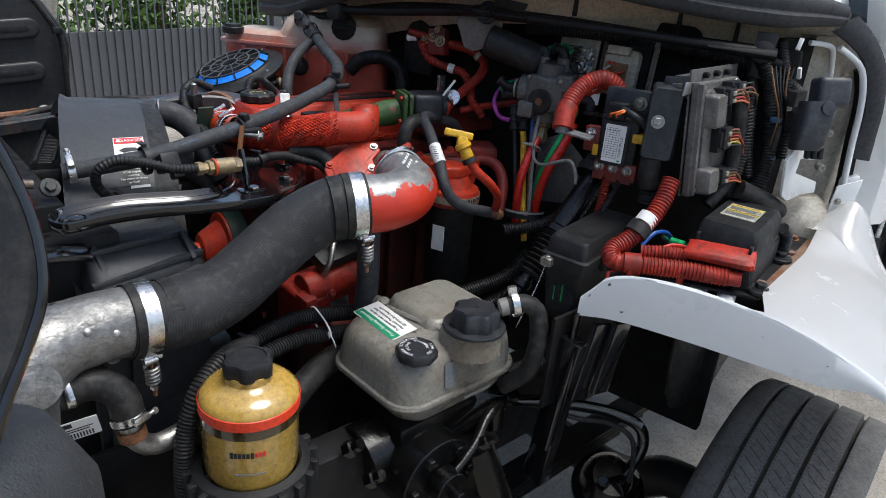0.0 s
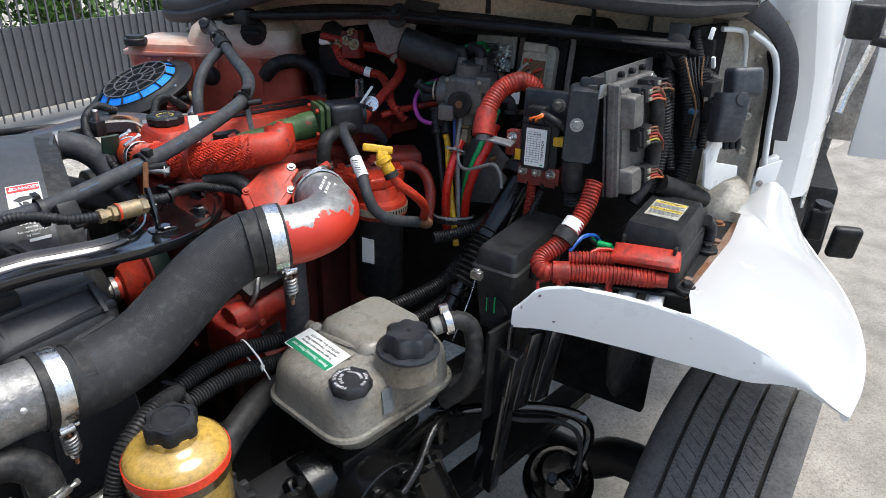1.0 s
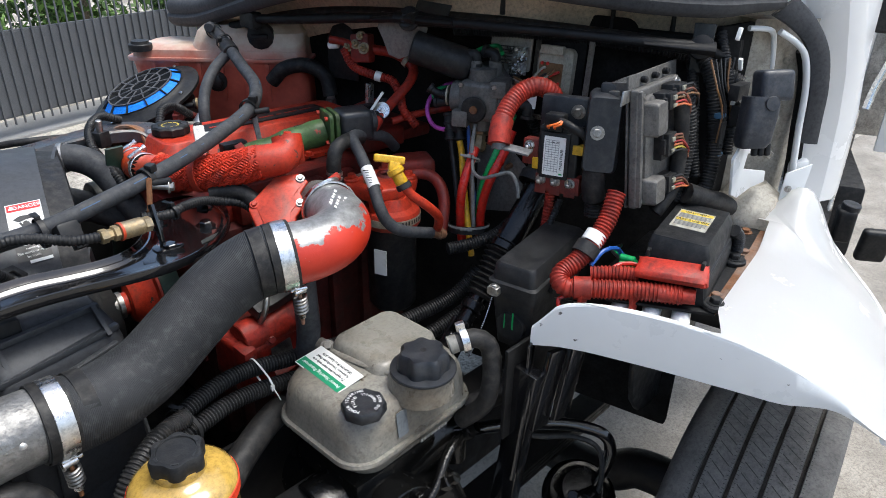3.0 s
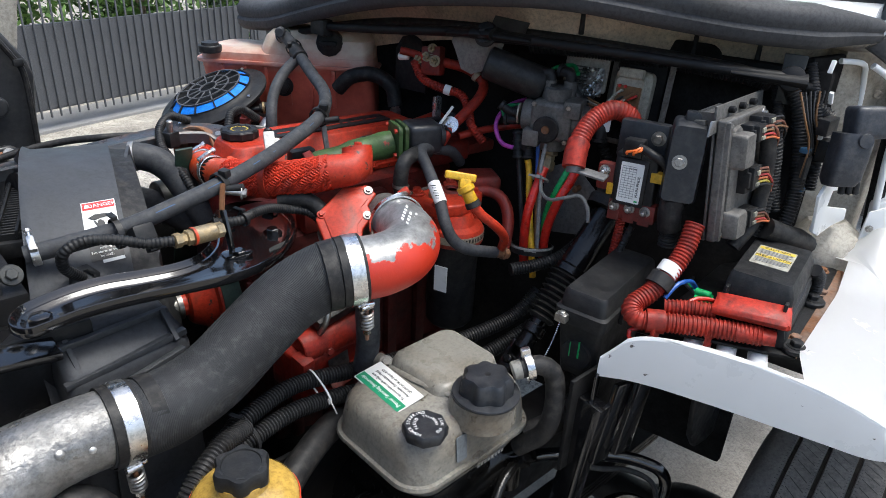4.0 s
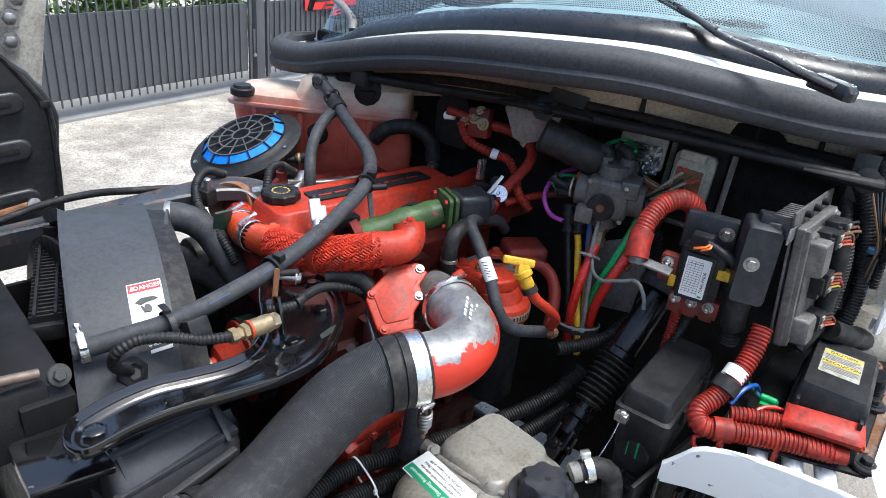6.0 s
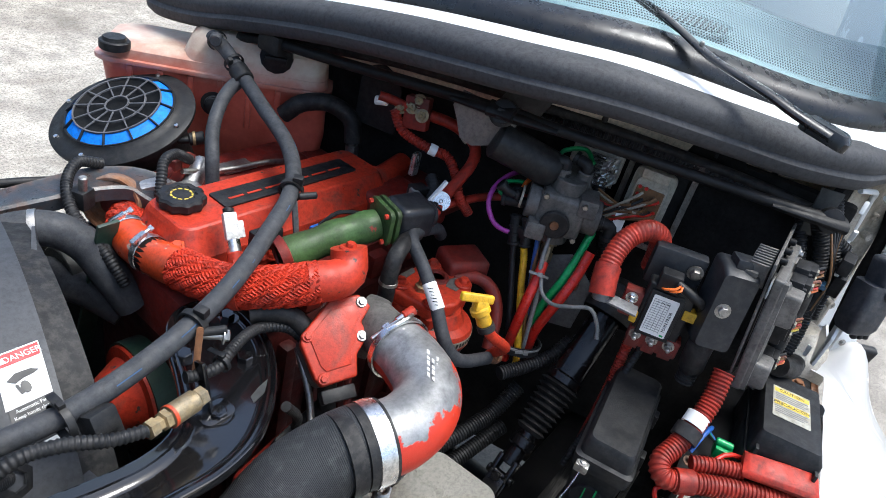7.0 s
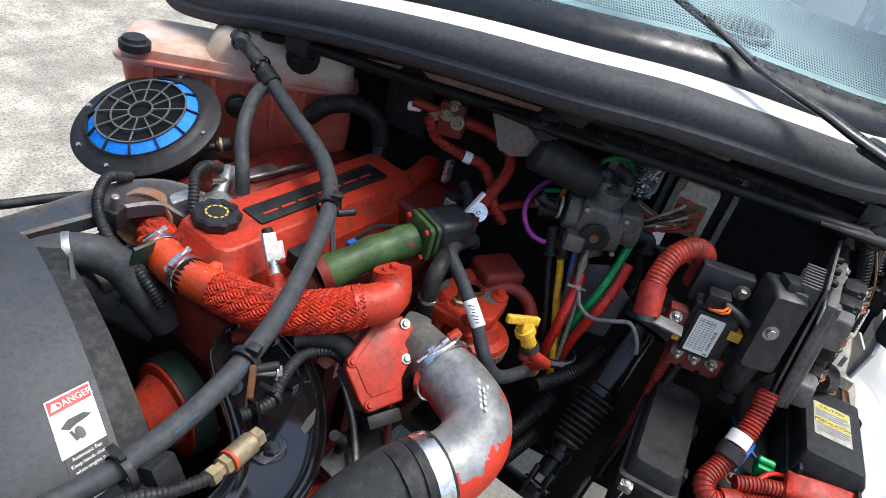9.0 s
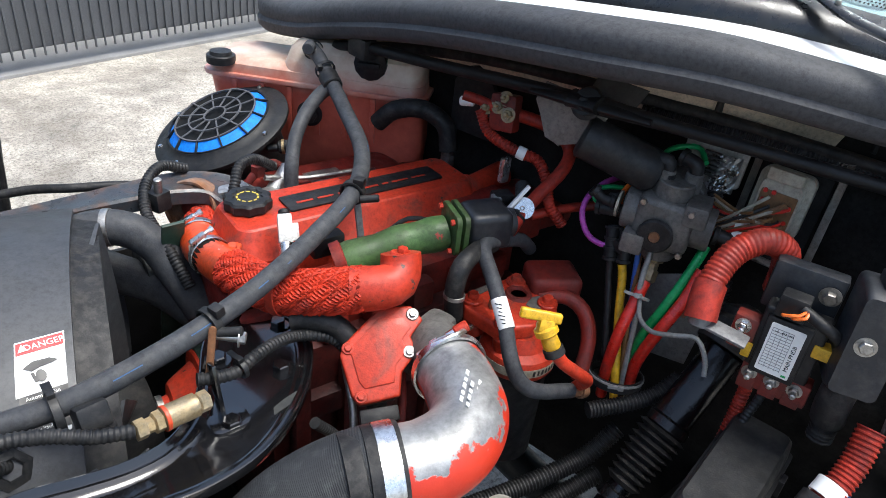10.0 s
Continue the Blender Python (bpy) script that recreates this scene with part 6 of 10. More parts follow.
def build_air_lines():
    G = "coloured air lines"
    line_thing("air_line", "purple nylon air line in a loop", [(1.285, 1.135, 1.487), (1.250, 1.147, 1.478), (1.215, 1.150, 1.458), (1.196, 1.141, 1.433), (1.188, 1.115, 1.409), (1.191, 1.086, 1.404), (1.197, 1.070, 1.409)], 0.0050, PURPLE, group=G)
    line_thing("air_line", "green nylon air line in a small loop", [(1.205, 1.108, 1.461), (1.203, 1.128, 1.466), (1.212, 1.136, 1.478), (1.230, 1.125, 1.484), (1.250, 1.105, 1.486)], 0.0042, GREEN_PLASTIC, group=G)
    line_thing("air_line", "green nylon air line behind the cowl rod", [(1.24, 1.05, 1.55), (1.27, 1.06, 1.57), (1.30, 1.03, 1.58), (1.28, 1.0, 1.57)], 0.0045, GREEN_PLASTIC, group=G)
    line_thing("air_line", "orange nylon air line", [(1.214, 1.088, 1.474), (1.235, 1.098, 1.487), (1.262, 1.094, 1.508), (1.30, 1.08, 1.535)], 0.0048, ORANGE_WIRE, group=G)
    line_thing("air_line", "yellow nylon air line behind the valve", [(1.208, 1.058, 1.440), (1.222, 1.062, 1.475), (1.25, 1.062, 1.508), (1.29, 1.05, 1.535)], 0.0056, YELLOW, group=G)
    line_thing("air_line", "yellow printed air line running down", [(1.200, 1.044, 1.386), (1.199, 1.036, 1.364), (1.186, 1.018, 1.318), (1.168, 0.992, 1.262), (1.156, 0.970, 1.206), (1.152, 0.955, 1.15)], 0.0072, YELLOW, group=G)
    line_thing("air_line", "black air line running down", [(1.193, 1.064, 1.388), (1.188, 1.052, 1.350), (1.172, 1.025, 1.29), (1.155, 0.995, 1.21)], 0.0058, BLACK, group=G)
    line_thing("air_line", "brass-ended brown line running down", [(1.213, 1.030, 1.430), (1.210, 1.022, 1.40), (1.196, 1.005, 1.33), (1.180, 0.985, 1.26), (1.17, 0.97, 1.20)], 0.0042, BROWN_WIRE, group=G)
    line_thing("air_line", "blue nylon air line running down", [(1.285, 1.045, 1.52), (1.240, 1.040, 1.485), (1.215, 1.030, 1.43), (1.204, 1.015, 1.36), (1.196, 0.995, 1.28), (1.205, 0.985, 1.212)], 0.0052, BLUE_HOSE, group=G)
    line_thing("air_line", "grey line running down", [(1.205, 1.004, 1.43), (1.186, 0.994, 1.38), (1.168, 0.975, 1.33), (1.165, 0.968, 1.27), (1.165, 0.962, 1.20)], 0.0045, GREY_WIRE, group=G)
    line_thing("air_line", "red rubber air line from the valve", [(1.199, 0.995, 1.380), (1.174, 0.988, 1.354), (1.150, 0.984, 1.314), (1.143, 0.984, 1.270), (1.149, 0.988, 1.217), (1.16, 0.99, 1.16)], 0.0098, RED_TUBE, group=G)
    line_thing("air_line", "red rubber air line crossing the others", [(1.240, 0.930, 1.425), (1.214, 0.930, 1.378), (1.187, 0.935, 1.337), (1.178, 0.947, 1.288), (1.180, 0.957, 1.239), (1.185, 0.96, 1.18)], 0.0098, RED_TUBE, group=G)
    line_thing("air_line", "green air line beside the red ones", [(1.268, 0.950, 1.450), (1.232, 0.948, 1.402), (1.203, 0.953, 1.352), (1.190, 0.966, 1.295), (1.190, 0.972, 1.23)], 0.0080, GREEN_PLASTIC, group=G)
    cl = thing("line_clip", "black ring clip with a cable tie holding the air lines", "clip", (1.16, 0.97, 1.22))
    part("ring", band((1.163, 0.976, 1.210), (0.15, 0.15, 0.97), 0.042, 0.018, 0.003), BLACK, cl)
    part("tie", hang_tie((1.163, 0.976, 1.216), (0.15, 0.15, 0.97), 0.046, GREY_WIRE), GREY_WIRE, cl, "grey cable tie")
    part("tie", hang_tie((1.180, 0.988, 1.362), (0.5, 0.2, 0.8), 0.017, GREY_WIRE), GREY_WIRE, cl, "pale grey cable tie")
    line_thing("ground_wire", "pale grey taped wire with a ring end", [(1.178, 0.985, 1.37), (1.160, 0.965, 1.345), (1.152, 0.935, 1.340), (1.155, 0.900, 1.355), (1.165, 0.870, 1.365), (1.160, 0.846, 1.345), (1.150, 0.835, 1.325)], 0.0038, GREY_WIRE, "wire")
    pl_ = thing("blanking_plate", "pale grey steel plate behind the air lines", "plate", (1.22, 0.95, 1.33))
    part("sheet", prism([(-0.06, -0.10), (0.05, -0.08), (0.06, 0.03), (0.0, 0.08), (-0.06, 0.05)], (1.255, 0.965, 1.315), axes((0.2, -0.98, 0), (0, 0, 1)), 0.003), GREY_STEEL, pl_)
    part("stud", cyl((1.25, 0.935, 1.345), (1.225, 0.93, 1.345), 0.006, n=8), RUST, pl_)


build_air_lines()


def build_red_cables():
    G = "red battery cables"
    a = line_thing("battery_cable", "red sleeved battery cable with printed collar", [(1.075, 1.19, 1.405), (1.11, 1.198, 1.430), (1.145, 1.204, 1.448), (1.205, 1.206, 1.488), (1.232, 1.226, 1.515), (1.222, 1.27, 1.537), (1.195, 1.32, 1.545), (1.172, 1.345, 1.548)], 0.0115, RED_PLASTIC, "battery cable", G)
    part("collar", band((1.228, 1.242, 1.524), (-0.2, 0.7, 0.5), 0.0118, 0.012, 0.0008), BEIGE, a, "pale printed collar")
    part("tie", hang_tie((1.10, 1.197, 1.424), (0.8, 0.15, 0.5), 0.0125), BLACK, a)
    b = line_thing("battery_cable", "red corrugated battery cable beside it", [(1.148, 1.372, 1.545), (1.154, 1.345, 1.508), (1.172, 1.290, 1.492), (1.192, 1.256, 1.484), (1.190, 1.225, 1.458), (1.178, 1.20, 1.428), (1.20, 1.18, 1.39)], 0.0105, RED_PLASTIC, "battery cable", G, loomed=True)
    part("collar", band((1.176, 1.282, 1.491), (0.5, -0.8, -0.2), 0.0108, 0.016, 0.0008), LABEL, b, "white printed collar")
    c = line_thing("battery_cable", "dull red cable low behind the engine", [(1.16, 1.22, 1.40), (1.20, 1.20, 1.41), (1.25, 1.17, 1.42), (1.29, 1.10, 1.44)], 0.0085, RED_PLASTIC, "battery cable", G)
    d = line_thing("battery_cable", "dull red cable rising to the terminal block", [(1.165, 1.345, 1.552), (1.150, 1.375, 1.560), (1.13, 1.40, 1.565)], 0.009, RED_PLASTIC, "battery cable", G)
    tb = thing("terminal_block", "red terminal block with rusty studs and nuts", "terminal block", (1.165, 1.34, 1.55))
    part("block", box((1.175, 1.335, 1.548), (0.05, 0.065, 0.03), axes((0.3, -0.9, 0.1), (0.1, 0.2, 1)), 0.006), RED_DULL, tb)
    for k, (x, y, z) in enumerate(((1.160, 1.340, 1.560), (1.162, 1.315, 1.552), (1.168, 1.332, 1.575), (1.155, 1.362, 1.552))):
        part("stud_nut", join(hexbolt((x, y, z), (-0.85, -0.3, 0.35), 0.009, 0.008), cyl((x, y, z), Vector((x, y, z)) + Vector((-0.85, -0.3, 0.35)) * 0.016, 0.004, n=8)), BRASS, tb, "brass nut")
    part("white_tip", cyl((1.150, 1.392, 1.552), (1.138, 1.415, 1.548), 0.009, n=12), LABEL, tb)
    # white T tag with its washer
    tg = thing("lifting_pin", "bright steel pin with a white bar and round washer", "pin", (1.11, 1.2, 1.44))
    n = Vector((-0.75, -0.5, 0.45)).normalized()
    part("washer", lathe(Vector((1.108, 1.196, 1.440)), n, [(0, 0), (0.0185, 0), (0.0185, 0.003), (0, 0.003)], 26), STEEL, tg)
    part("nut", join(lathe(Vector((1.108, 1.196, 1.440)) + n * 0.003, n, [(0, 0), (0.008, 0), (0.008, 0.007), (0, 0.007)], 6), cyl(Vector((1.108, 1.196, 1.440)), Vector((1.108, 1.196, 1.440)) + n * 0.018, 0.004, n=10)), STEEL, tg)
    part("bar", box((1.098, 1.203, 1.458), (0.056, 0.012, 0.006), axes((0.55, -0.2, 0.75), (0.5, 0.6, -0.2)), 0.002), LABEL, tg, "white bar")
    fl = thing("relay_plug", "grey plug and silver heat sleeve behind the engine", "plug", (1.16, 1.27, 1.42))
    part("plug", box((1.115, 1.255, 1.430), (0.035, 0.028, 0.022), axes((1, -0.3, 0), (0.3, 1, 0)), 0.004), BLACK, fl)
    part("plug_face", box((1.097, 1.250, 1.432), (0.012, 0.022, 0.016), axes((1, -0.3, 0), (0.3, 1, 0)), 0.002), GREY_WIRE, fl)
    part("heat_sleeve", box((1.175, 1.315, 1.445), (0.02, 0.012, 0.05), None, 0.004), FOIL, fl)
    lf = thing("lift_fitting", "steel hex fitting on the rear of the valve cover", "fitting", (1.2, 1.47, 1.40))
    part("hex", join(lathe((1.203, 1.505, 1.37), (0, 0, 1), [(0, 0), (0.015, 0), (0.015, 0.022), (0.011, 0.024), (0.011, 0.034), (0, 0.034)], 6)), STEEL_DULL, lf)
    part("hose_end", tube([(1.203, 1.505, 1.40), (1.20, 1.52, 1.45), (1.17, 1.56, 1.475), (1.13, 1.60, 1.465), (1.11, 1.63, 1.43)], 0.019, 16), RUBBER_DARK, lf)
    part("brass_end", cyl((1.203, 1.506, 1.402), (1.203, 1.508, 1.418), 0.012, n=14), BRASS, lf)
    cp = thing("cover_plate", "black cover plate on the firewall with a centre bolt", "plate", (1.2, 1.5, 1.5))
    part("plate", prism([(-0.05, -0.07), (0.05, -0.07), (0.05, 0.03), (0.03, 0.06), (0.0, 0.07), (-0.03, 0.06), (-0.05, 0.03)], (1.235, 1.475, 1.515), axes((0.2, -0.98, 0), (0, 0, 1)), 0.012, 0.004), BLACK, cp)
    part("bolt", hexbolt((1.232, 1.475, 1.53), (-1, -0.2, 0), 0.010, 0.008), CHASSIS, cp)


build_red_cables()


def build_firewall_electrics():
    # beige bulkhead plug in its pale frame
    th = thing("bulkhead_plug", "beige bulkhead connector with many wires in a cream frame", "connector", (1.34, 0.9, 1.53))
    R = axes((0.2, -0.98, 0), (0.12, 0.02, 1))
    c = Vector((1.335, 0.895, 1.540))
    part("frame_plate", join(*[prism(rounded(w, h, 0.008), c + R @ Vector((x, y, -0.01)), R, 0.006, 0.002) for x, y, w, h in ((0.066, -0.01, 0.010, 0.18), (-0.052, -0.01, 0.010, 0.18), (0.007, 0.083, 0.128, 0.010), (0.007, -0.10, 0.128, 0.010), (-0.115, 0.045, 0.10, 0.11))]), CREAM, th, "cream painted frame")
    # dark plate standing for the shaded recess round the plug
    part("recess", prism(rounded(0.11, 0.17, 0.01), c + R @ Vector((0, -0.01, -0.012)), R, 0.004, 0), FELT_AND_SHADE, th)
    part("shell", loft_rects(c, R, [(0.078, 0.100, 0.014, -0.004, 0, 0), (0.078, 0.100, 0.014, 0.016, 0, 0), (0.066, 0.086, 0.012, 0.020, 0, 0), (0.058, 0.074, 0.012, 0.034, 0, 0)]), BEIGE, th, "beige moulded shell")
    part("latch", box(c + R @ Vector((0, 0.046, 0.036)), (0.05, 0.018, 0.016), R, 0.003), BEIGE, th)
    part("face", plate(c + R @ Vector((0, -0.008, 0.034)), R, 0.052, 0.056, 0.002), BROWN_WIRE, th)
    rng = random.Random(4)
    mats = (BROWN_WIRE, BEIGE, BROWN_WIRE, RED_TUBE, INK, BROWN_WIRE)
    for k in range(16):
        x, y = rng.uniform(-0.022, 0.022), rng.uniform(-0.03, 0.012)
        p = c + R @ Vector((x, y, 0.034))
        part("wire", tube([p, p + R @ Vector((-0.004, -0.004, 0.016)), c + R @ Vector((-0.055 - 0.002 * k, -0.028 - 0.004 * k, 0.028)), c + R @ Vector((-0.09, -0.02 - 0.005 * k, 0.02))], 0.0028, 6), mats[k % 6], th)
    for x, y in ((-0.02, 0.018), (-0.008, 0.018), (-0.02, 0.004), (0.02, -0.02)):
        part("pin_seal", lathe(c + R @ Vector((x, y, 0.035)), R @ Vector((0, 0, 1)), [(0, 0), (0.004, 0), (0.003, 0.003), (0, 0.003)], 10), RED_TUBE, th)
    part("tag", plate(c + R @ Vector((-0.03, -0.052, 0.042)), R, 0.02, 0.05, 0.001), LABEL, th, "torn white tag")
    # crumpled foil tag on a black boot
    fo = thing("foil_tag", "crumpled silver foil tag wrapped round a cable", "tag", (1.30, 1.0, 1.55))
    rng = random.Random(2)
    bm = bmesh.new()
    G = [[bm.verts.new(Vector((1.312, 0.988, 1.556)) + axes((0.3, -0.95, 0), (0.1, 0, 1)) @ Vector((-0.026 + 0.0037 * i, -0.032 + 0.0042 * j, 0.010 * math.cos((i - 7) * 0.22) + rng.uniform(-0.002, 0.002)))) for i in range(15)] for j in range(15)]
    for j in range(14):
        for i in range(14):
            bm.faces.new((G[j][i], G[j][i + 1], G[j + 1][i + 1], G[j + 1][i]))
    bmesh.ops.solidify(bm, geom=list(bm.faces), thickness=0.001)
    part("sheet", bm, FOIL, fo, smooth=False)
    part("print", bars((1.304, 0.988, 1.561), axes((0.3, -0.95, 0), (0.1, 0, 1)), [(-0.028, 0.022 - 0.007 * k, 0.026, 0.002) for k in range(6)], 0.0085), INK, fo)
    part("boot", loom([(1.305, 0.982, 1.525), (1.30, 0.978, 1.50), (1.31, 0.975, 1.47)], 0.013), RUBBER_DARK, fo)
    line_thing("firewall_conduit", "black conduit on the firewall", [(1.31, 0.975, 1.47), (1.33, 0.95, 1.43), (1.34, 0.93, 1.36), (1.33, 0.92, 1.28)], 0.013, BLACK, "conduit", loomed=True)
    # big red corrugated loop
    rb = thing("power_cable", "thick red corrugated power cable with a steel lug", "cable", (1.16, 0.84, 1.5))
    part("sleeve", loom([(1.096, 0.848, 1.455), (1.110, 0.858, 1.478), (1.135, 0.862, 1.508), (1.162, 0.857, 1.531), (1.190, 0.840, 1.543), (1.216, 0.823, 1.530), (1.228, 0.818, 1.500), (1.232, 0.818, 1.46)], 0.0185, 0.0062, 18, 0.07), RED_PLASTIC, rb)
    part("heat_shrink", tube([(1.092, 0.846, 1.448), (1.104, 0.854, 1.470), (1.118, 0.860, 1.488)], 0.0215, 18), RED_PLASTIC, rb, "grimy red heat-shrink end")
    part("lug", join(box((1.103, 0.822, 1.443), (0.075, 0.026, 0.005), axes((0.25, -0.95, -0.08), (0.9, 0.25, 0.1)), 0.002), cyl((1.092, 0.846, 1.438), (1.096, 0.848, 1.455), 0.014, n=18)), GREY_STEEL, rb, "dull steel lug")
    # main fuse block with its label
    fb = thing("main_fuse_block", "black fuse block with a printed white label and yellow clips", "fuse block", (1.16, 0.755, 1.42))
    X, Y = Vector((0.27, -0.96, 0.02)).normalized(), Vector((0.03, 0.10, 0.99)).normalized()
    R = axes(X, Y)
    c = Vector((1.147, 0.756, 1.434))

    def L(x, y, z):
        return c + R @ Vector((x, y, z))
    part("body", box(L(0.004, 0.004, -0.022), (0.078, 0.098, 0.036), R, 0.005, 3), BLACK, fb)
    part("lid", box(L(0, 0.0, -0.003), (0.056, 0.088, 0.01), R, 0.003), BLACK, fb)
    lab = part("label_sheet", plate(L(0, 0, 0.0022), R, 0.042, 0.074), LABEL, fb, "white label with a fuse table")
    part("table_lines", bars(L(0, 0, 0.0022), R, [(-0.018, 0.030 - 0.0045 * k, 0.026, 0.0008) for k in range(14)] + [(-0.018 + 0.0065 * k, -0.0005, 0.0006, 0.06) for k in range(5)], 0.0009), INK_GREY, lab)
    letters("writing", "MAIN PNDB", 0.0075, Matrix.Translation(L(0.0145, -0.005, 0.0029)) @ R.to_4x4() @ Matrix.Rotation(radians(90), 4, "Z"), INK, lab)
    for k, s in enumerate("123"):
        letters("writing", s, 0.008, Matrix.Translation(L(-0.012 + 0.009 * k, 0.026, 0.0029)) @ R.to_4x4() @ Matrix.Rotation(radians(90), 4, "Z"), INK, lab)
    part("green_mark", bars(L(0, 0, 0.0022), R, [(0.012, -0.033, 0.006, 0.003)], 0.001), GREEN_PLASTIC, lab)
    part("yellow_clip", box(L(0.046, 0.016, -0.012), (0.026, 0.018, 0.022), R, 0.002), YELLOW, fb, "yellow clip")
    part("yellow_clip", box(L(-0.038, -0.02, -0.012), (0.012, 0.022, 0.02), R, 0.002), YELLOW, fb, "yellow clip")
    part("red_base", box(L(0.008, -0.055, -0.018), (0.088, 0.035, 0.03), R, 0.004), RED_DULL, fb, "grimy red stud base")
    for k in range(3):
        p = L(-0.024 + 0.029 * k, -0.050, -0.003)
        part("terminal_stud", join(hexbolt(p, R @ Vector((0, 0, 1)), 0.0068, 0.008), cyl(p, p + R @ Vector((0, 0, 0.018)), 0.004, n=10)), STEEL_DULL, fb, "steel stud and nut")
        part("bus_tab", box(L(-0.024 + 0.029 * k, -0.066, -0.004), (0.022, 0.022, 0.004), R, 0.002), RED_DULL, fb)
    part("side_stud", join(hexbolt(L(-0.052, 0.012, -0.004), R @ Vector((0, 0, 1)), 0.007, 0.008), cyl(L(-0.052, 0.012, -0.004), L(-0.052, 0.012, 0.014), 0.004, n=10)), STEEL, fb)
    part("side_base", box(L(-0.05, 0.0, -0.018), (0.032, 0.05, 0.026), R, 0.004), RED_DULL, fb)
    part("top_plug", box(L(-0.006, 0.062, -0.012), (0.036, 0.032, 0.03), R, 0.004), BLACK, fb)
    for k in range(2):
        part("plug_wire", tube([L(-0.014 + 0.012 * k, 0.052, 0.004), L(-0.012 + 0.012 * k, 0.058, 0.016), L(0.004 + 0.008 * k, 0.064, 0.016), L(0.012, 0.07, 0.002)], 0.0022, 6), ORANGE_WIRE, fb)
    part("wire_boot", tube([L(0.006, 0.066, 0.0), L(0.03, 0.06, 0.008), L(0.055, 0.045, 0.0), L(0.06, 0.02, -0.02)], 0.008, 10), BLACK, fb)
    bk = thing("mounting_bracket", "dark grey mounting plate behind the fuse block", "bracket", (1.2, 0.77, 1.5))
    Rb = axes((0.33, -0.94, 0), (0.05, 0.05, 1))
    part("plate", box((1.200, 0.775, 1.50), (0.088, 0.07, 0.03), Rb, 0.005), BLUE_BLACK, bk)
    part("bolt", hexbolt((1.192, 0.742, 1.512), (-0.94, -0.33, 0), 0.009, 0.010), STEEL_DULL, bk, "bright flange bolt")
    # blue-black relay cover with a bolt
    rc = thing("relay_cover", "blue-black plastic relay cover with one bolt", "relay cover", (1.18, 0.68, 1.45))
    X2 = Vector((0.45, -0.89, 0.0))
    R2 = axes(X2, (0.10, 0.12, 1))
    c2 = Vector((1.162, 0.670, 1.494))
    part("cover", loft_rects(c2 + R2 @ Vector((0, 0, -0.06)), R2, [(0.062, 0.145, 0.008, 0.0, 0, 0), (0.062, 0.145, 0.008, 0.045, 0, 0), (0.054, 0.130, 0.008, 0.064, 0, -0.004)], 3), BLUE_BLACK, rc)
    part("top_step", box(c2 + R2 @ Vector((0.012, 0.075, -0.03)), (0.05, 0.02, 0.04), R2, 0.004), BLUE_BLACK, rc)
    part("bolt", hexbolt(c2 + R2 @ Vector((-0.008, 0.0, 0.004)), R2 @ Vector((0, 0, 1)), 0.0085, 0.007), STEEL_DULL, rc, "bright flange bolt")
    part("boot", tube([c2 + R2 @ Vector((-0.006, -0.07, -0.02)), c2 + R2 @ Vector((-0.006, -0.10, -0.022)), c2 + R2 @ Vector((-0.002, -0.125, -0.03))], 0.021, 18), RUBBER_DARK, rc)
    part("boot_tail", loom([c2 + R2 @ Vector((-0.002, -0.115, -0.03)), c2 + R2 @ Vector((0.0, -0.16, -0.035))], 0.017), RUBBER_DARK, rc)


build_firewall_electrics()


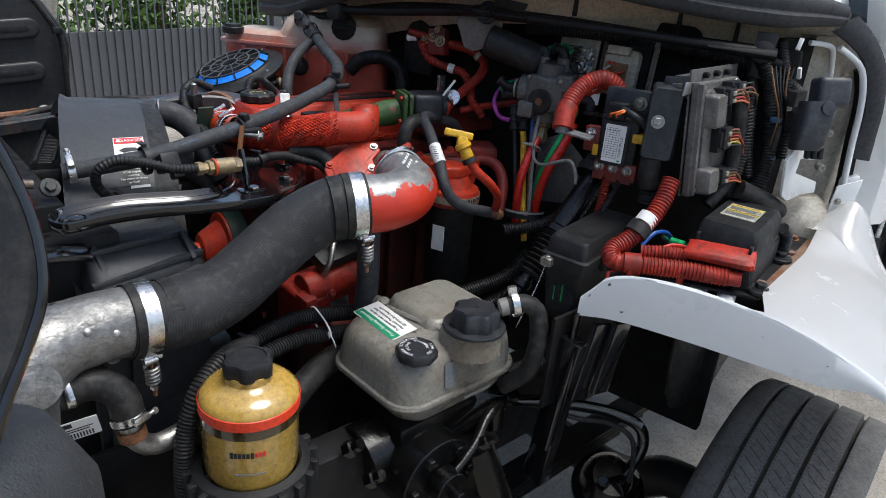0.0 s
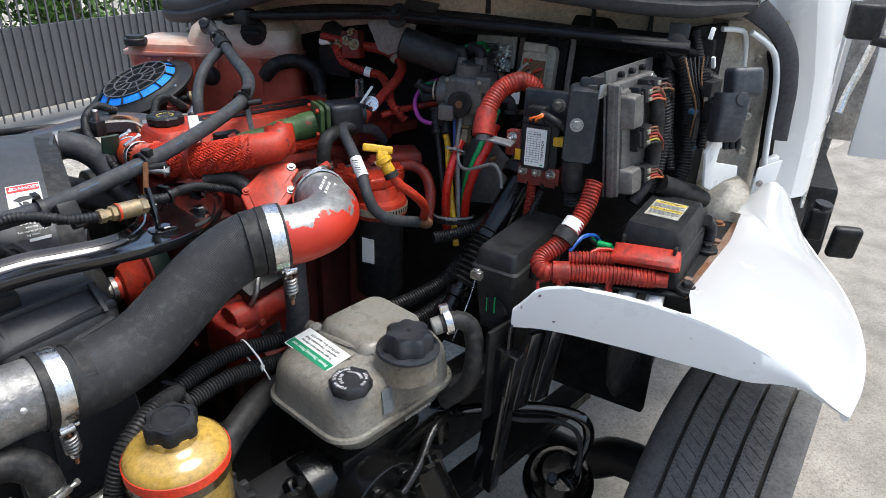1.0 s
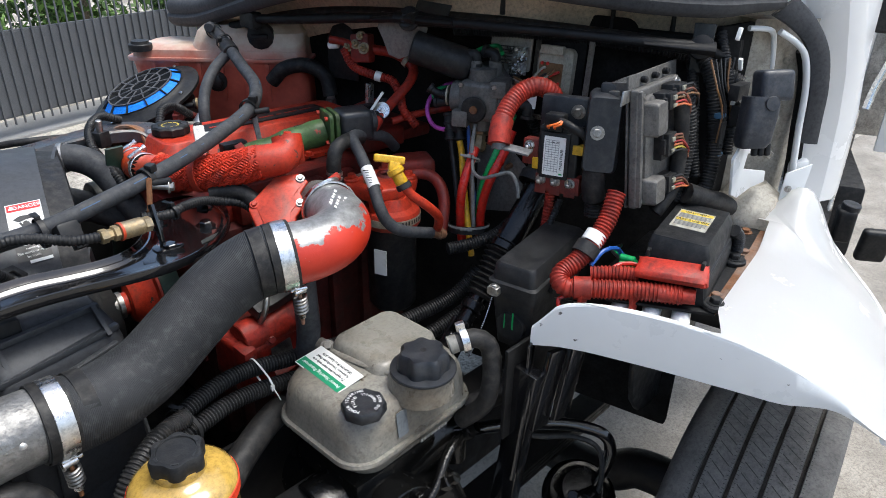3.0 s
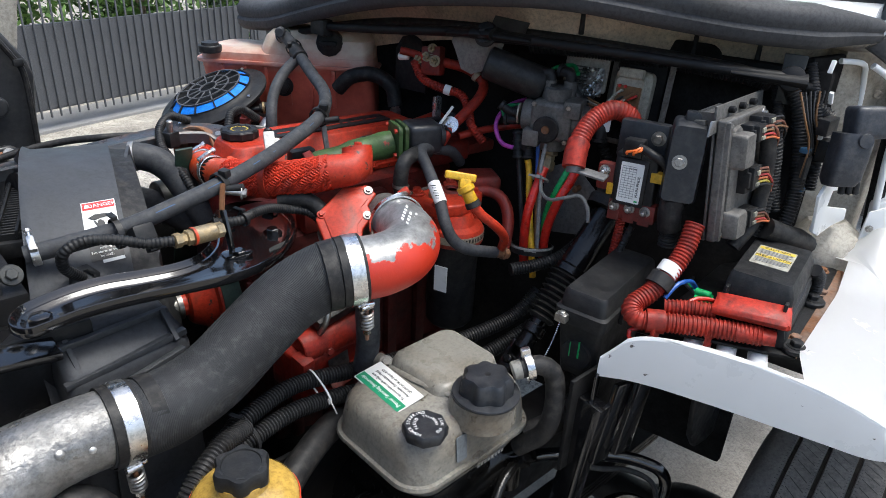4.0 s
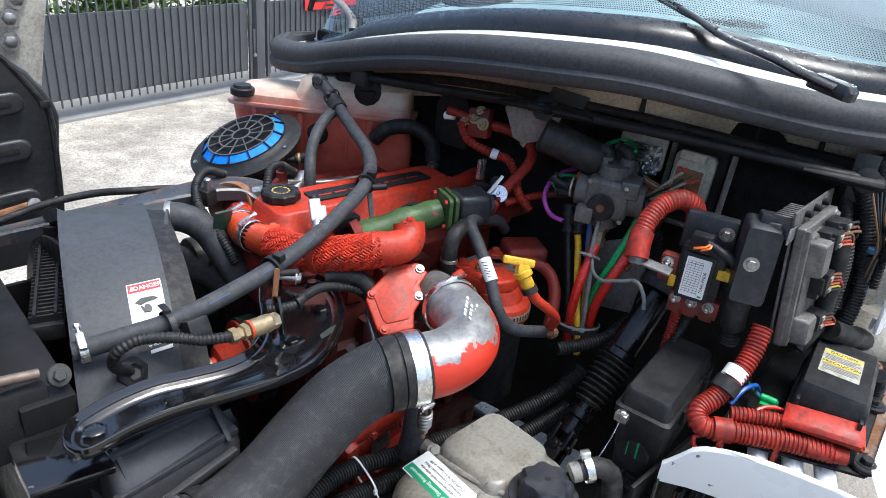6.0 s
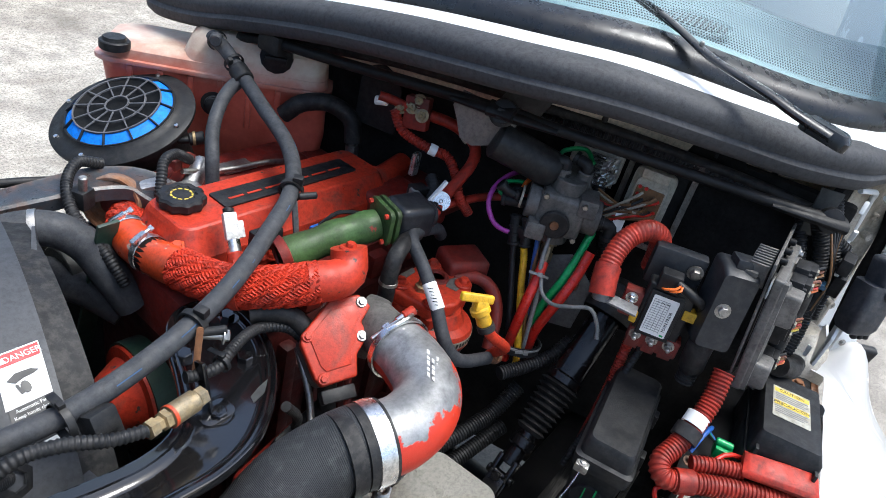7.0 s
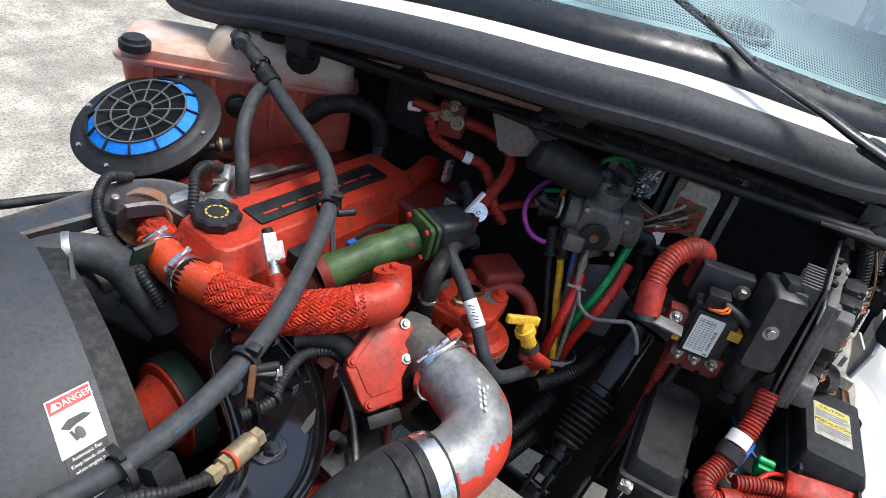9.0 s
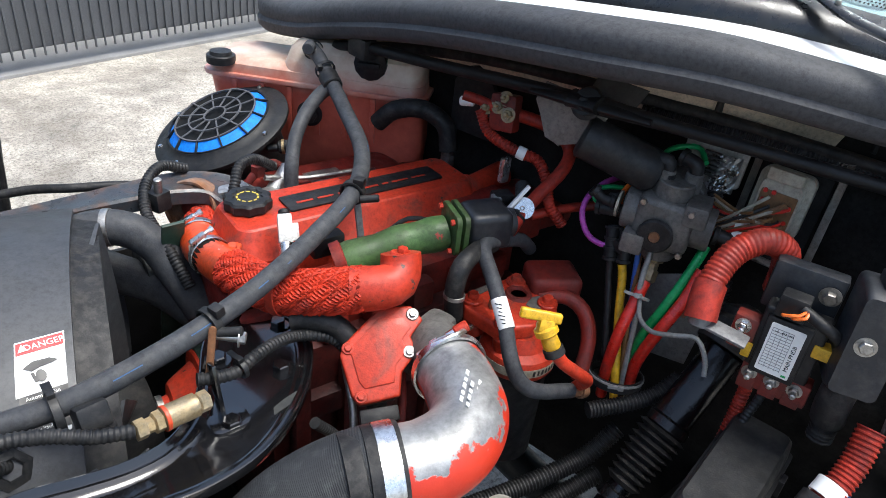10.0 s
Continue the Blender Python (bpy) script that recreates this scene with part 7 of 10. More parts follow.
# ---- engine control unit and its plugs ----
def build_ecu():
    th = thing("engine_control_unit", "dirty grey aluminium control unit with wiring plugs", "control unit", (1.27, 0.63, 1.36))
    X = Vector((0.995, 0.05, 0.02)).normalized()
    Y = Vector((0.06, 0.12, 0.99)).normalized()
    R = axes(X, Y)
    o = Vector((1.180, 0.606, 1.366))
    D = R @ Vector((0, 0, 1))

    def L(x, y, z):
        return o + R @ Vector((x * 0.86, y * 0.93, z * 0.62))
    part("base_plate", box(L(0.092, 0.112, 0.006), (0.160, 0.212, 0.016), R, 0.004, 3), ALU_DARK, th)
    part("front_rim", box(L(0.006, 0.112, 0.012), (0.010, 0.207, 0.022), R, 0.003), ALU_DARK, th)
    part("case", loft_rects(L(0.100, 0.112, 0.014), R, [(0.142, 0.186, 0.012, 0.0, 0, 0), (0.138, 0.181, 0.012, 0.010, 0, 0), (0.128, 0.172, 0.012, 0.013, 0, 0)], 4), ALU_DARK, th)
    for y, h in ((0.170, 0.062), (0.030, 0.050)):
        part("corner_block", loft_rects(L(0.038, y, 0.014), R, [(0.044, h, 0.007, 0.0, 0, 0), (0.042, h - 0.002, 0.007, 0.030, 0, 0), (0.036, h - 0.008, 0.006, 0.034, 0, 0)], 3), ALU_DARK, th)
    for x, y in ((0.012, 0.214), (0.175, 0.214), (0.012, 0.012), (0.175, 0.012)):
        part("corner_bolt", join(hexbolt(L(x, y, 0.022), D, 0.005, 0.005), cyl(L(x, y, -0.008), L(x, y, 0.022), 0.009, n=12)), STEEL_DULL, th)
    part("back_plate", box(L(0.115, 0.122, -0.018), (0.190, 0.236, 0.005), R, 0.002), ALU_DARK, th)
    for k in range(8):
        part("cooling_fin", box(L(0.018 + 0.012 * k, 0.215, -0.050), (0.004, 0.040, 0.030), R, 0.001, 1), ALU_DARK, th)
    part("fin_base", box(L(0.060, 0.205, -0.062), (0.090, 0.030, 0.020), R, 0.003), ALU_DARK, th)
    for k in range(3):
        part("plate_stud", cyl(L(0.06 + 0.05 * k, 0.236, -0.016), L(0.06 + 0.05 * k, 0.236, 0.004), 0.006, n=10), CHASSIS, th)
    part("clip_tab", prism([(-0.03, -0.012), (0.03, -0.008), (0.03, 0.008), (-0.02, 0.012)], L(0.0, 0.215, -0.012), R, 0.003, 0.001), STEEL_DULL, th)
    wires = (surface("orange_brown_wire", (0.45, 0.12, 0.04), 0.5), surface("dull_red_wire", (0.35, 0.035, 0.03), 0.5), BROWN_WIRE, surface("dull_brown_wire", (0.16, 0.06, 0.035), 0.5), INK, surface("dull_yellow_wire", (0.50, 0.40, 0.06), 0.5))
    plugs = ((0.072, 0.195, 4, 0.034), (0.112, 0.207, 3, 0.030), (0.072, 0.112, 6, 0.050), (0.082, 0.032, 5, 0.038))
    for j, (x, y, nw, h) in enumerate(plugs):
        pl_ = part("plug", join(box(L(x, y, 0.042), (0.038, h, 0.022), R, 0.003), box(L(x + 0.004, y + 0.002, 0.062), (0.032, h * 0.8, 0.016), R, 0.002), box(L(x - 0.010, y, 0.052), (0.022, h * 0.55, 0.02), R, 0.002)), BLACK, th, "black wiring plug")
        part("plug_latch", join(box(L(x + 0.004, y + h * 0.22, 0.075), (0.012, 0.008, 0.006), R, 0.001), box(L(x + 0.004, y - h * 0.2, 0.075), (0.012, 0.006, 0.006), R, 0.001)), surface("pale_olive_plastic", (0.24, 0.23, 0.18), 0.5), pl_, "pale olive plug latch")
        for k in range(nw):
            yy = y - h * 0.3 + h * 0.6 * k / max(1, nw - 1)
            part("wire", tube([L(x + 0.010, yy, 0.070), L(x + 0.026, yy + 0.003, 0.088), L(x + 0.050, yy - 0.004 - 0.004 * k, 0.092 - 0.006 * (k % 3)), L(x + 0.076, y - 0.020 - 0.004 * k, 0.080), L(x + 0.098, y - 0.050, 0.060)], 0.0022, 6), wires[(k + 2 * j) % 6], th)
    part("trunk", tube([L(0.125, 0.19, 0.062), L(0.130, 0.15, 0.068), L(0.134, 0.10, 0.064), L(0.130, 0.05, 0.060), L(0.110, 0.01, 0.055), L(0.075, -0.03, 0.03)], 0.014, 14), RUBBER_DARK, th)
    part("trunk_loom", loom([L(0.160, 0.205, 0.05), L(0.166, 0.15, 0.065), L(0.166, 0.09, 0.066), L(0.155, 0.03, 0.06), L(0.14, -0.02, 0.05)], 0.015), BLACK, th)
    part("side_label", plate(L(0.125, 0.115, 0.0305), R, 0.04, 0.03), GREY_STEEL, th)
    return th


build_ecu()


def build_side_wiring():
    rng = random.Random(9)
    th = thing("side_wiring", "bundle of taped black wiring with blue and grey plugs", "wiring", (1.43, 0.6, 1.5))
    for k, pts in enumerate(([(1.42, 0.64, 1.62), (1.42, 0.60, 1.56), (1.415, 0.575, 1.48), (1.40, 0.56, 1.40), (1.37, 0.56, 1.32)], [(1.47, 0.62, 1.64), (1.455, 0.585, 1.57), (1.45, 0.56, 1.50), (1.44, 0.55, 1.42)],
                             [(1.44, 0.66, 1.60), (1.40, 0.62, 1.53), (1.385, 0.60, 1.45), (1.38, 0.58, 1.38)])):
        part("harness", loom(pts, 0.011 if k else 0.015), BLACK, th)
    part("harness", tube([(1.30, 0.56, 1.375), (1.345, 0.54, 1.355), (1.40, 0.535, 1.335), (1.45, 0.53, 1.31)], 0.020, 12), RUBBER_DARK, th)
    for p, s in (((1.41, 0.566, 1.500), (0.026, 0.016, 0.010)), ((1.41, 0.558, 1.425), (0.022, 0.016, 0.008))):
        part("blue_plug", box(p, s, None, 0.003), surface("light_blue_plastic", (0.02, 0.13, 0.26), 0.5, grime=0.4), th, "light blue plug end")
    part("grey_plug", box((1.41, 0.562, 1.462), (0.022, 0.016, 0.055), None, 0.003), BLACK, th)
    for k in range(6):
        x = 1.40 + 0.012 * k
        part("wire", tube([(x, 0.60 - 0.004 * k, 1.60), (x - 0.01, 0.575, 1.555), (x + 0.01 * rng.uniform(-1, 1), 0.56, 1.51), (x, 0.56, 1.45)], 0.0021, 6), (BROWN_WIRE, INK, INK, INK, BROWN_WIRE, INK)[k], th)
    for p in ((1.445, 0.575, 1.645), (1.455, 0.565, 1.59), (1.43, 0.555, 1.53), (1.44, 0.525, 1.355)):
        part("white_tag", box(p, (0.007, 0.008, 0.024), Matrix.Rotation(rng.uniform(-0.5, 0.5), 3, "Y"), 0.002), LABEL, th, "white tag")
    part("side_plug", join(box((1.435, 0.55, 1.545), (0.05, 0.02, 0.03), None, 0.003), box((1.44, 0.545, 1.50), (0.03, 0.02, 0.04), None, 0.003)), BLACK, th)
    part("bracket_tab", prism([(-0.02, 0), (0.02, 0), (0.016, -0.09), (-0.016, -0.09)], seal_at(0.62) + Vector((0.0, 0.01, -0.01)), axes((0.3, -0.95, 0), (0, 0, 1)), 0.004), DARK_STEEL, th, "dark steel tab")


build_side_wiring()


# ---- deck beside the fender: power box, red cables, fuse box ----
DZ = 1.247


def build_deck():
    th = thing("deck_plate", "black steel deck plate with rusty edges and bolts", "mounting plate", (1.2, 0.52, DZ))
    out = [(1.14, 0.405), (1.055, 0.560), (1.07, 0.615), (1.36, 0.645), (1.55, 0.57), (1.53, 0.468), (1.40, 0.44)]
    part("plate", prism(out, (0, 0, DZ - 0.006), None, 0.006, 0.002), CHASSIS, th)
    part("rusty_edge", prism([(1.14, 0.403), (1.40, 0.437), (1.53, 0.466), (1.528, 0.480), (1.39, 0.455), (1.16, 0.420)], (0, 0, DZ - 0.003), None, 0.0055, 0.001), RUST, th, "rust along the edge")
    for x, y in ((1.196, 0.428), (1.16, 0.415), (1.40, 0.462), (1.10, 0.60), (1.50, 0.50)):
        part("deck_bolt", hexbolt((x, y, DZ), (0, 0, 1), 0.009, 0.008), RUST, th, "rusty bolt")
    for x, y in ((1.070, 0.545), (1.100, 0.500), (1.126, 0.458)):
        part("fender_rib", tube([(x - 0.045, y - 0.03, DZ - 0.035), (x - 0.02, y - 0.012, DZ - 0.024), (x + 0.06, y + 0.02, DZ - 0.024)], 0.016, 14), WHITE_EDGE, th, "white rolled fender rib")
    return th


build_deck()


def build_power_box():
    th = thing("power_module", "dusty black power module with a yellow caution label", "module", (1.23, 0.50, DZ))
    X = Vector((0.97, 0.20, 0)).normalized()
    R = axes(X, (-0.2, 0.97, 0))
    c = Vector((1.232, 0.506, DZ))

    def L(x, y, z):
        return c + R @ Vector((x, y, z))
    part("base", loft_rects(c, R, [(0.205, 0.118, 0.012, 0.0, 0, 0), (0.205, 0.118, 0.012, 0.045, 0, 0), (0.20, 0.112, 0.012, 0.05, 0, 0)], 3), BLACK_DUSTY, th)
    part("lid", loft_rects(L(0, 0, 0.05), R, [(0.200, 0.114, 0.008, 0.0, 0, 0), (0.200, 0.114, 0.008, 0.006, 0, 0), (0.192, 0.108, 0.007, 0.008, 0, 0), (0.186, 0.104, 0.007, 0.038, 0, 0), (0.176, 0.096, 0.007, 0.050, 0.002, 0.002), (0.172, 0.092, 0.006, 0.054, 0.002, 0.002)], 3), BLACK_DUSTY, th)
    part("hinge_bar", join(cyl(L(-0.105, -0.045, 0.062), L(-0.105, 0.045, 0.062), 0.004, n=10), *[box(L(-0.10, y, 0.06), (0.014, 0.006, 0.045), R, 0.002) for y in (-0.046, 0.046)]), BLACK, th)
    part("skirt", prism([(-0.06, 0.0), (0.06, 0.0), (0.052, 0.045), (-0.052, 0.045)], L(-0.10, 0, 0.004), axes(R @ Vector((0, -1, 0)), (0, 0, 1)), 0.004, 0.001), BLACK, th)
    lab = part("caution_label", plate(L(0.010, 0.004, 0.1042), R, 0.085, 0.062), FADED, th, "worn black and yellow caution label")
    Rt = R @ Matrix.Rotation(radians(-90), 3, "Z")
    for y0, s in ((0.032, "CAUTION"), (-0.004, "PRECAUCION")):
        p = L(0.010, 0.004, 0.1048) + R @ Vector((y0, 0, 0))
        part("yellow_strip", bars(p, Rt, [(-0.029, 0.0, 0.058, 0.011)], 0.0005), LABEL_YELLOW, lab, "yellow strip")
        letters("writing", s, 0.0095, Matrix.Translation(p + Vector((0, 0, 0.0006))) @ Rt.to_4x4(), INK, lab)
        part("small_print", bars(p, Rt, [(-0.027, -0.010 - 0.005 * k, 0.054 - 0.006 * (k % 2), 0.002) for k in range(4)], 0.0008), INK_GREY, lab)
    for x, y in ((-0.09, -0.075), (0.1, -0.068)):
        part("foot", join(cyl(L(x, y, 0.0), L(x, y, 0.010), 0.022, n=18), hexbolt(L(x, y, 0.010), (0, 0, 1), 0.010, 0.010)), BLACK, th, "mounting foot with bolt")
    part("side_boot", loom([L(0.09, -0.058, 0.07), L(0.11, -0.066, 0.05), L(0.12, -0.066, 0.015)], 0.012), BLACK, th)
    part("green_plug", join(box(L(-0.085, 0.082, 0.03), (0.03, 0.028, 0.024), R, 0.004), cyl(L(-0.085, 0.07, 0.045), L(-0.085, 0.098, 0.045), 0.007, n=10)), GREEN_PLASTIC, th, "bright green plug")
    for k in range(3):
        part("plug_wire", tube([L(-0.07, 0.095, 0.03), L(-0.04, 0.115 + 0.006 * k, 0.03), L(-0.02, 0.125, 0.02 + 0.005 * k), L(0.03, 0.13, 0.012)], 0.003, 6), (BLUE_HOSE, GREEN_PLASTIC, INK)[k], th)
    return th


build_power_box()


def build_red_loom():
    th = thing("red_cable_run", "red corrugated cable run taped into a bend", "cable", (1.05, 0.6, 1.27))
    main = [(1.165, 0.628, 1.392), (1.135, 0.622, 1.352), (1.100, 0.624, 1.318), (1.062, 0.632, 1.290), (1.030, 0.640, 1.276), (1.014, 0.630, 1.266), (1.018, 0.612, 1.262), (1.045, 0.575, 1.264), (1.085, 0.515, 1.268), (1.115, 0.455, 1.272)]
    part("sleeve", loom(main, 0.0175, 0.0065, 16, 0.12), RED_PLASTIC, th)
    part("split_loom", loom([(1.06, 0.60, 1.278), (1.085, 0.56, 1.285), (1.10, 0.53, 1.287)], 0.014), RED_PLASTIC, th)
    p, d = Vector((1.083, 0.628, 1.306)), Vector((0.75, -0.05, 0.66))
    part("rubber_band", band(p, d, 0.0185, 0.024, 0.004), RUBBER_DARK, th, "black rubber collar")
    part("white_band", band(p + d.normalized() * 0.026, d, 0.0182, 0.022, 0.001), LABEL, th, "worn white sleeve")
    part("tape", band((1.030, 0.596, 1.263), (0.6, -0.8, 0.05), 0.0188, 0.03, 0.0015), RED_PLASTIC, th, "red tape")
    part("tape_tail", box((1.022, 0.588, 1.245), (0.024, 0.006, 0.05), Matrix.Rotation(0.2, 3, "Y"), 0.001), RED_PLASTIC, th, "red tape")
    part("tape_tail", box((1.075, 0.520, 1.247), (0.02, 0.006, 0.035), None, 0.001), RED_PLASTIC, th, "red tape")
    part("thin_wire", tube([(1.02, 0.615, 1.245), (1.005, 0.625, 1.24), (1.0, 0.615, 1.225), (1.015, 0.595, 1.222)], 0.004, 8), RED_TUBE, th)
    part("red_wire", tube([(1.065, 0.578, 1.282), (1.10, 0.565, 1.296), (1.125, 0.54, 1.292), (1.13, 0.50, 1.288), (1.135, 0.475, 1.285)], 0.004, 8), RED_TUBE, th)
    part("blue_wire", tube([(1.075, 0.61, 1.285), (1.105, 0.605, 1.305), (1.14, 0.60, 1.300), (1.17, 0.60, 1.275)], 0.004, 8), BLUE_HOSE, th)
    part("end_shrink", tube([(1.098, 0.490, 1.270), (1.118, 0.450, 1.272), (1.124, 0.436, 1.273)], lambda s: 0.0185 - 0.003 * s, 16, flat=0.8), RED_PLASTIC, th, "grimy flattened end")
    po = thing("fuse_pouch", "grimy red rubber pouch over an inline fuse", "pouch", (1.13, 0.485, 1.29))
    R = axes((0.33, -0.93, 0.05), (0.9, 0.3, 0.35))
    rng = random.Random(5)
    bm = loft_rects((1.122, 0.482, 1.302), R, [(0.112, 0.040, 0.006, -0.006, 0, 0), (0.118, 0.046, 0.006, 0.0, 0, 0), (0.116, 0.044, 0.006, 0.008, 0, 0), (0.10, 0.034, 0.006, 0.012, 0, 0)], 3)
    for v in bm.verts:
        v.co += Vector((rng.uniform(-1, 1), rng.uniform(-1, 1), rng.uniform(-1, 1))) * 0.0018
    part("cover", bm, RED_GRIMY, po)


build_red_loom()


def build_fuse_box():
    th = thing("fuse_box", "dusty black fuse box with a clipped lid", "fuse box", (1.09, 0.725, 1.12))
    X = Vector((0.98, 0.17, 0.02)).normalized()
    R = axes(X, (-0.17, 0.98, 0.0))
    c = Vector((1.090, 0.726, 1.236))

    def L(x, y, z):
        return c + R @ Vector((x, y, z))
    part("body", loft_rects(L(0, 0, -0.13), R, [(0.20, 0.070, 0.010, 0, 0, 0), (0.225, 0.085, 0.010, 0.11, 0, 0), (0.235, 0.094, 0.010, 0.112, 0, 0), (0.235, 0.094, 0.010, 0.128, 0, 0)], 3), BLACK_DUSTY, th)
    part("lid", loft_rects(L(0, 0, 0.0), R, [(0.240, 0.098, 0.010, -0.004, 0, 0), (0.240, 0.098, 0.010, 0.010, 0, 0), (0.228, 0.088, 0.012, 0.013, 0, 0), (0.222, 0.082, 0.012, 0.040, 0, 0), (0.212, 0.074, 0.012, 0.046, 0, 0)], 4), BLACK_DUSTY, th)
    part("clip", box(L(-0.05, -0.052, -0.002), (0.02, 0.008, 0.03), R, 0.002), BLACK, th)
    part("clip", box(L(0.06, -0.052, -0.002), (0.02, 0.008, 0.03), R, 0.002), BLACK, th)
    part("lid_screw", join(box(L(-0.122, 0.03, -0.004), (0.022, 0.022, 0.016), R, 0.003), hexbolt(L(-0.124, 0.03, 0.004), (0, 0, 1), 0.006, 0.004)), STEEL_DULL, th)
    bead = [L(-0.128, 0.028, 0.0), L(-0.140, 0.035, -0.05), L(-0.15, 0.05, -0.11), L(-0.14, 0.07, -0.16)]
    pts = spline(bead, 0.004)
    part("bead_chain", join(*[lathe(p, (0, 0, 1), [(0, -0.0018), (0.0018, 0), (0, 0.0018)], 6) for p in pts]), STEEL, th, "thin bead chain")
    part("elbow_boot", loom([L(-0.07, -0.01, -0.13), L(-0.08, -0.012, -0.17), L(-0.075, -0.01, -0.20), L(-0.10, 0.01, -0.225)], 0.026, 0.012, 16, 0.2), RUBBER_DARK, th, "black corrugated cable boot")
    part("elbow_hose", tube([L(-0.085, 0.0, -0.205), L(-0.11, 0.01, -0.235), L(-0.15, 0.03, -0.24), L(-0.18, 0.05, -0.25)], 0.022, 14), RUBBER_DARK, th)
    part("chalk_mark", bars(L(-0.1205, 0.0, -0.06), axes((-0.1, 1, 0), (0, 0, 1)), [(-0.01, 0.0, 0.003, 0.035), (0.008, -0.005, 0.002, 0.03)], 0.0008), GREEN_PLASTIC, th)
    part("bulge", lathe(L(-0.104, 0.0, -0.08), (-1, -0.17, 0), [(0.0, 0.012), (0.028, 0.010), (0.03, 0.0)], 20), BLACK_DUSTY, th)
    return th


build_fuse_box()


# ---- cab corner: inner side panel, latch, pillar, door, body behind ----
SU = Vector((0.93, 0.36, 0)).normalized()
SV = Vector((-0.36, 0.93, 0)).normalized()


def build_cab_side():
    th = CAB
    rows = []
    for k in range(15):
        z = 1.22 + 0.105 * k
        xf = 1.845 - 0.09 * max(0, z - 1.22) - 0.30 * max(0, z - 1.40) - 0.25 * max(0.0, z - 1.55)
        xf = max(xf, 1.55) + 0.55 * max(0.0, z - 1.78)
        yo = 0.452 + 0.03 * max(0, z - 1.5) + 0.10 * max(0.0, z - 1.78)
        rows.append([Vector((xf - 0.01, yo + 0.085, z)), Vector((xf, yo + 0.05, z)), Vector((xf + 0.02, yo + 0.012, z)), Vector((xf + 0.06, yo - 0.004, z)), Vector((xf + 0.12, yo + 0.002, z)),
                     Vector((1.93, yo + 0.008, z)) if xf < 1.8 else Vector((xf + 0.14, yo + 0.004, z)), Vector((2.02, yo + 0.034, z)) + SU * 0.0, Vector((2.9, yo + 0.40, z)), Vector((2.9, yo + 0.43, z)), Vector((2.0, yo + 0.10, z))])
    part("pillar", skin(rows), WHITE, th)
    part("door_gap", box((1.985, 0.487, 1.5), (0.010, 0.02, 0.6), axes(SU, SV), 0.002), BLACK, th)
    part("chrome_trim", tube([(2.0, 0.468, 1.42), (2.01, 0.468, 1.30), (1.99, 0.464, 1.16)], 0.006, 8), STEEL, th, "chrome edge trim")
    # inner side panel with holes and the white hinge bracket
    ip = thing("cowl_side_panel", "dirty white inner cowl panel with screws and brackets", "body panel", (1.62, 0.52, 1.25))
    rows = []
    for k in range(9):
        z = 1.24 + 0.052 * k
        rows.append([Vector((1.585, 0.60, z)), Vector((1.61, 0.568, z)), Vector((1.655, 0.542, z)), Vector((1.672, 0.522, z)), Vector((1.70, 0.515, z)), Vector((1.76, 0.54, z)), Vector((1.76, 0.60, z)), Vector((1.60, 0.64, z))])
    part("panel", skin(rows), CREAM, ip, "dirty cream painted panel")
    # added dark sheet, in place of the shade behind the wiring
    part("liner", box((1.535, 0.615, 1.43), (0.13, 0.016, 0.44), axes((1, -0.12, 0), (0.12, 1, 0)), 0.004), FELT_AND_SHADE, ip, "dark sheet added behind the wiring for its shade")
    for x, y, z in ((1.646, 0.544, 1.577), (1.640, 0.535, 1.537), (1.628, 0.535, 1.458), (1.613, 0.525, 1.384), (1.592, 0.515, 1.309)):
        d = Vector((-0.75, -0.65, 0))
        part("panel_screw", lathe(Vector((x, y, z)) + d * 0.004, d, [(0.009, -0.02), (0.0085, 0), (0.0075, 0.002), (0.0035, 0.002), (0.003, 0.0), (0, 0.0)], 16), CREAM, ip)
    part("front_flange", tube([(1.535, 0.592, 1.644), (1.567, 0.574, 1.642), (1.591, 0.566, 1.635), (1.609, 0.566, 1.614), (1.618, 0.564, 1.58), (1.623, 0.563, 1.55), (1.622, 0.560, 1.50)], 0.0055, 10), WHITE_EDGE, ip, "white folded flange")
    fl = [(1.576, 0.547, 1.639), (1.598, 0.523, 1.621), (1.616, 0.506, 1.599), (1.629, 0.496, 1.558), (1.637, 0.491, 1.51), (1.64, 0.488, 1.448), (1.635, 0.478, 1.361), (1.631, 0.469, 1.29), (1.639, 0.455, 1.255)]
    part("side_flange", tube(fl, 0.0085, 12, flat=0.75), WHITE_EDGE, ip, "white folded flange")
    # dark tube painted as the shade in the gap behind the flange
    part("gap_shade_tube", tube([(p[0] + 0.035, p[1] + 0.012, p[2]) for p in fl[2:8]], 0.016, 10), FELT_AND_SHADE, ip, "dark tube standing for the shaded gap behind the flange")
    part("hinge_bracket", prism([(1.36, 1.438), (1.395, 1.466), (1.523, 1.451), (1.511, 1.419), (1.431, 1.433), (1.425, 1.404), (1.564, 1.364), (1.572, 1.338), (1.491, 1.347), (1.421, 1.345), (1.386, 1.361)], (0, 0.484, 0), axes((1, 0.02, 0), (0, 0, 1)), 0.006, 0.002), WHITE_EDGE, ip, "white painted hinge bracket")
    part("pillar_foot", prism([(-0.022, 0.06), (0.014, 0.07), (0.018, -0.03), (0.006, -0.064), (-0.016, -0.05)], (1.675, 0.483, 1.308), axes((0.60, -0.80, 0), (0, 0, 1)), 0.03, 0.008), WHITE_EDGE, ip, "white rounded foot of the pillar")
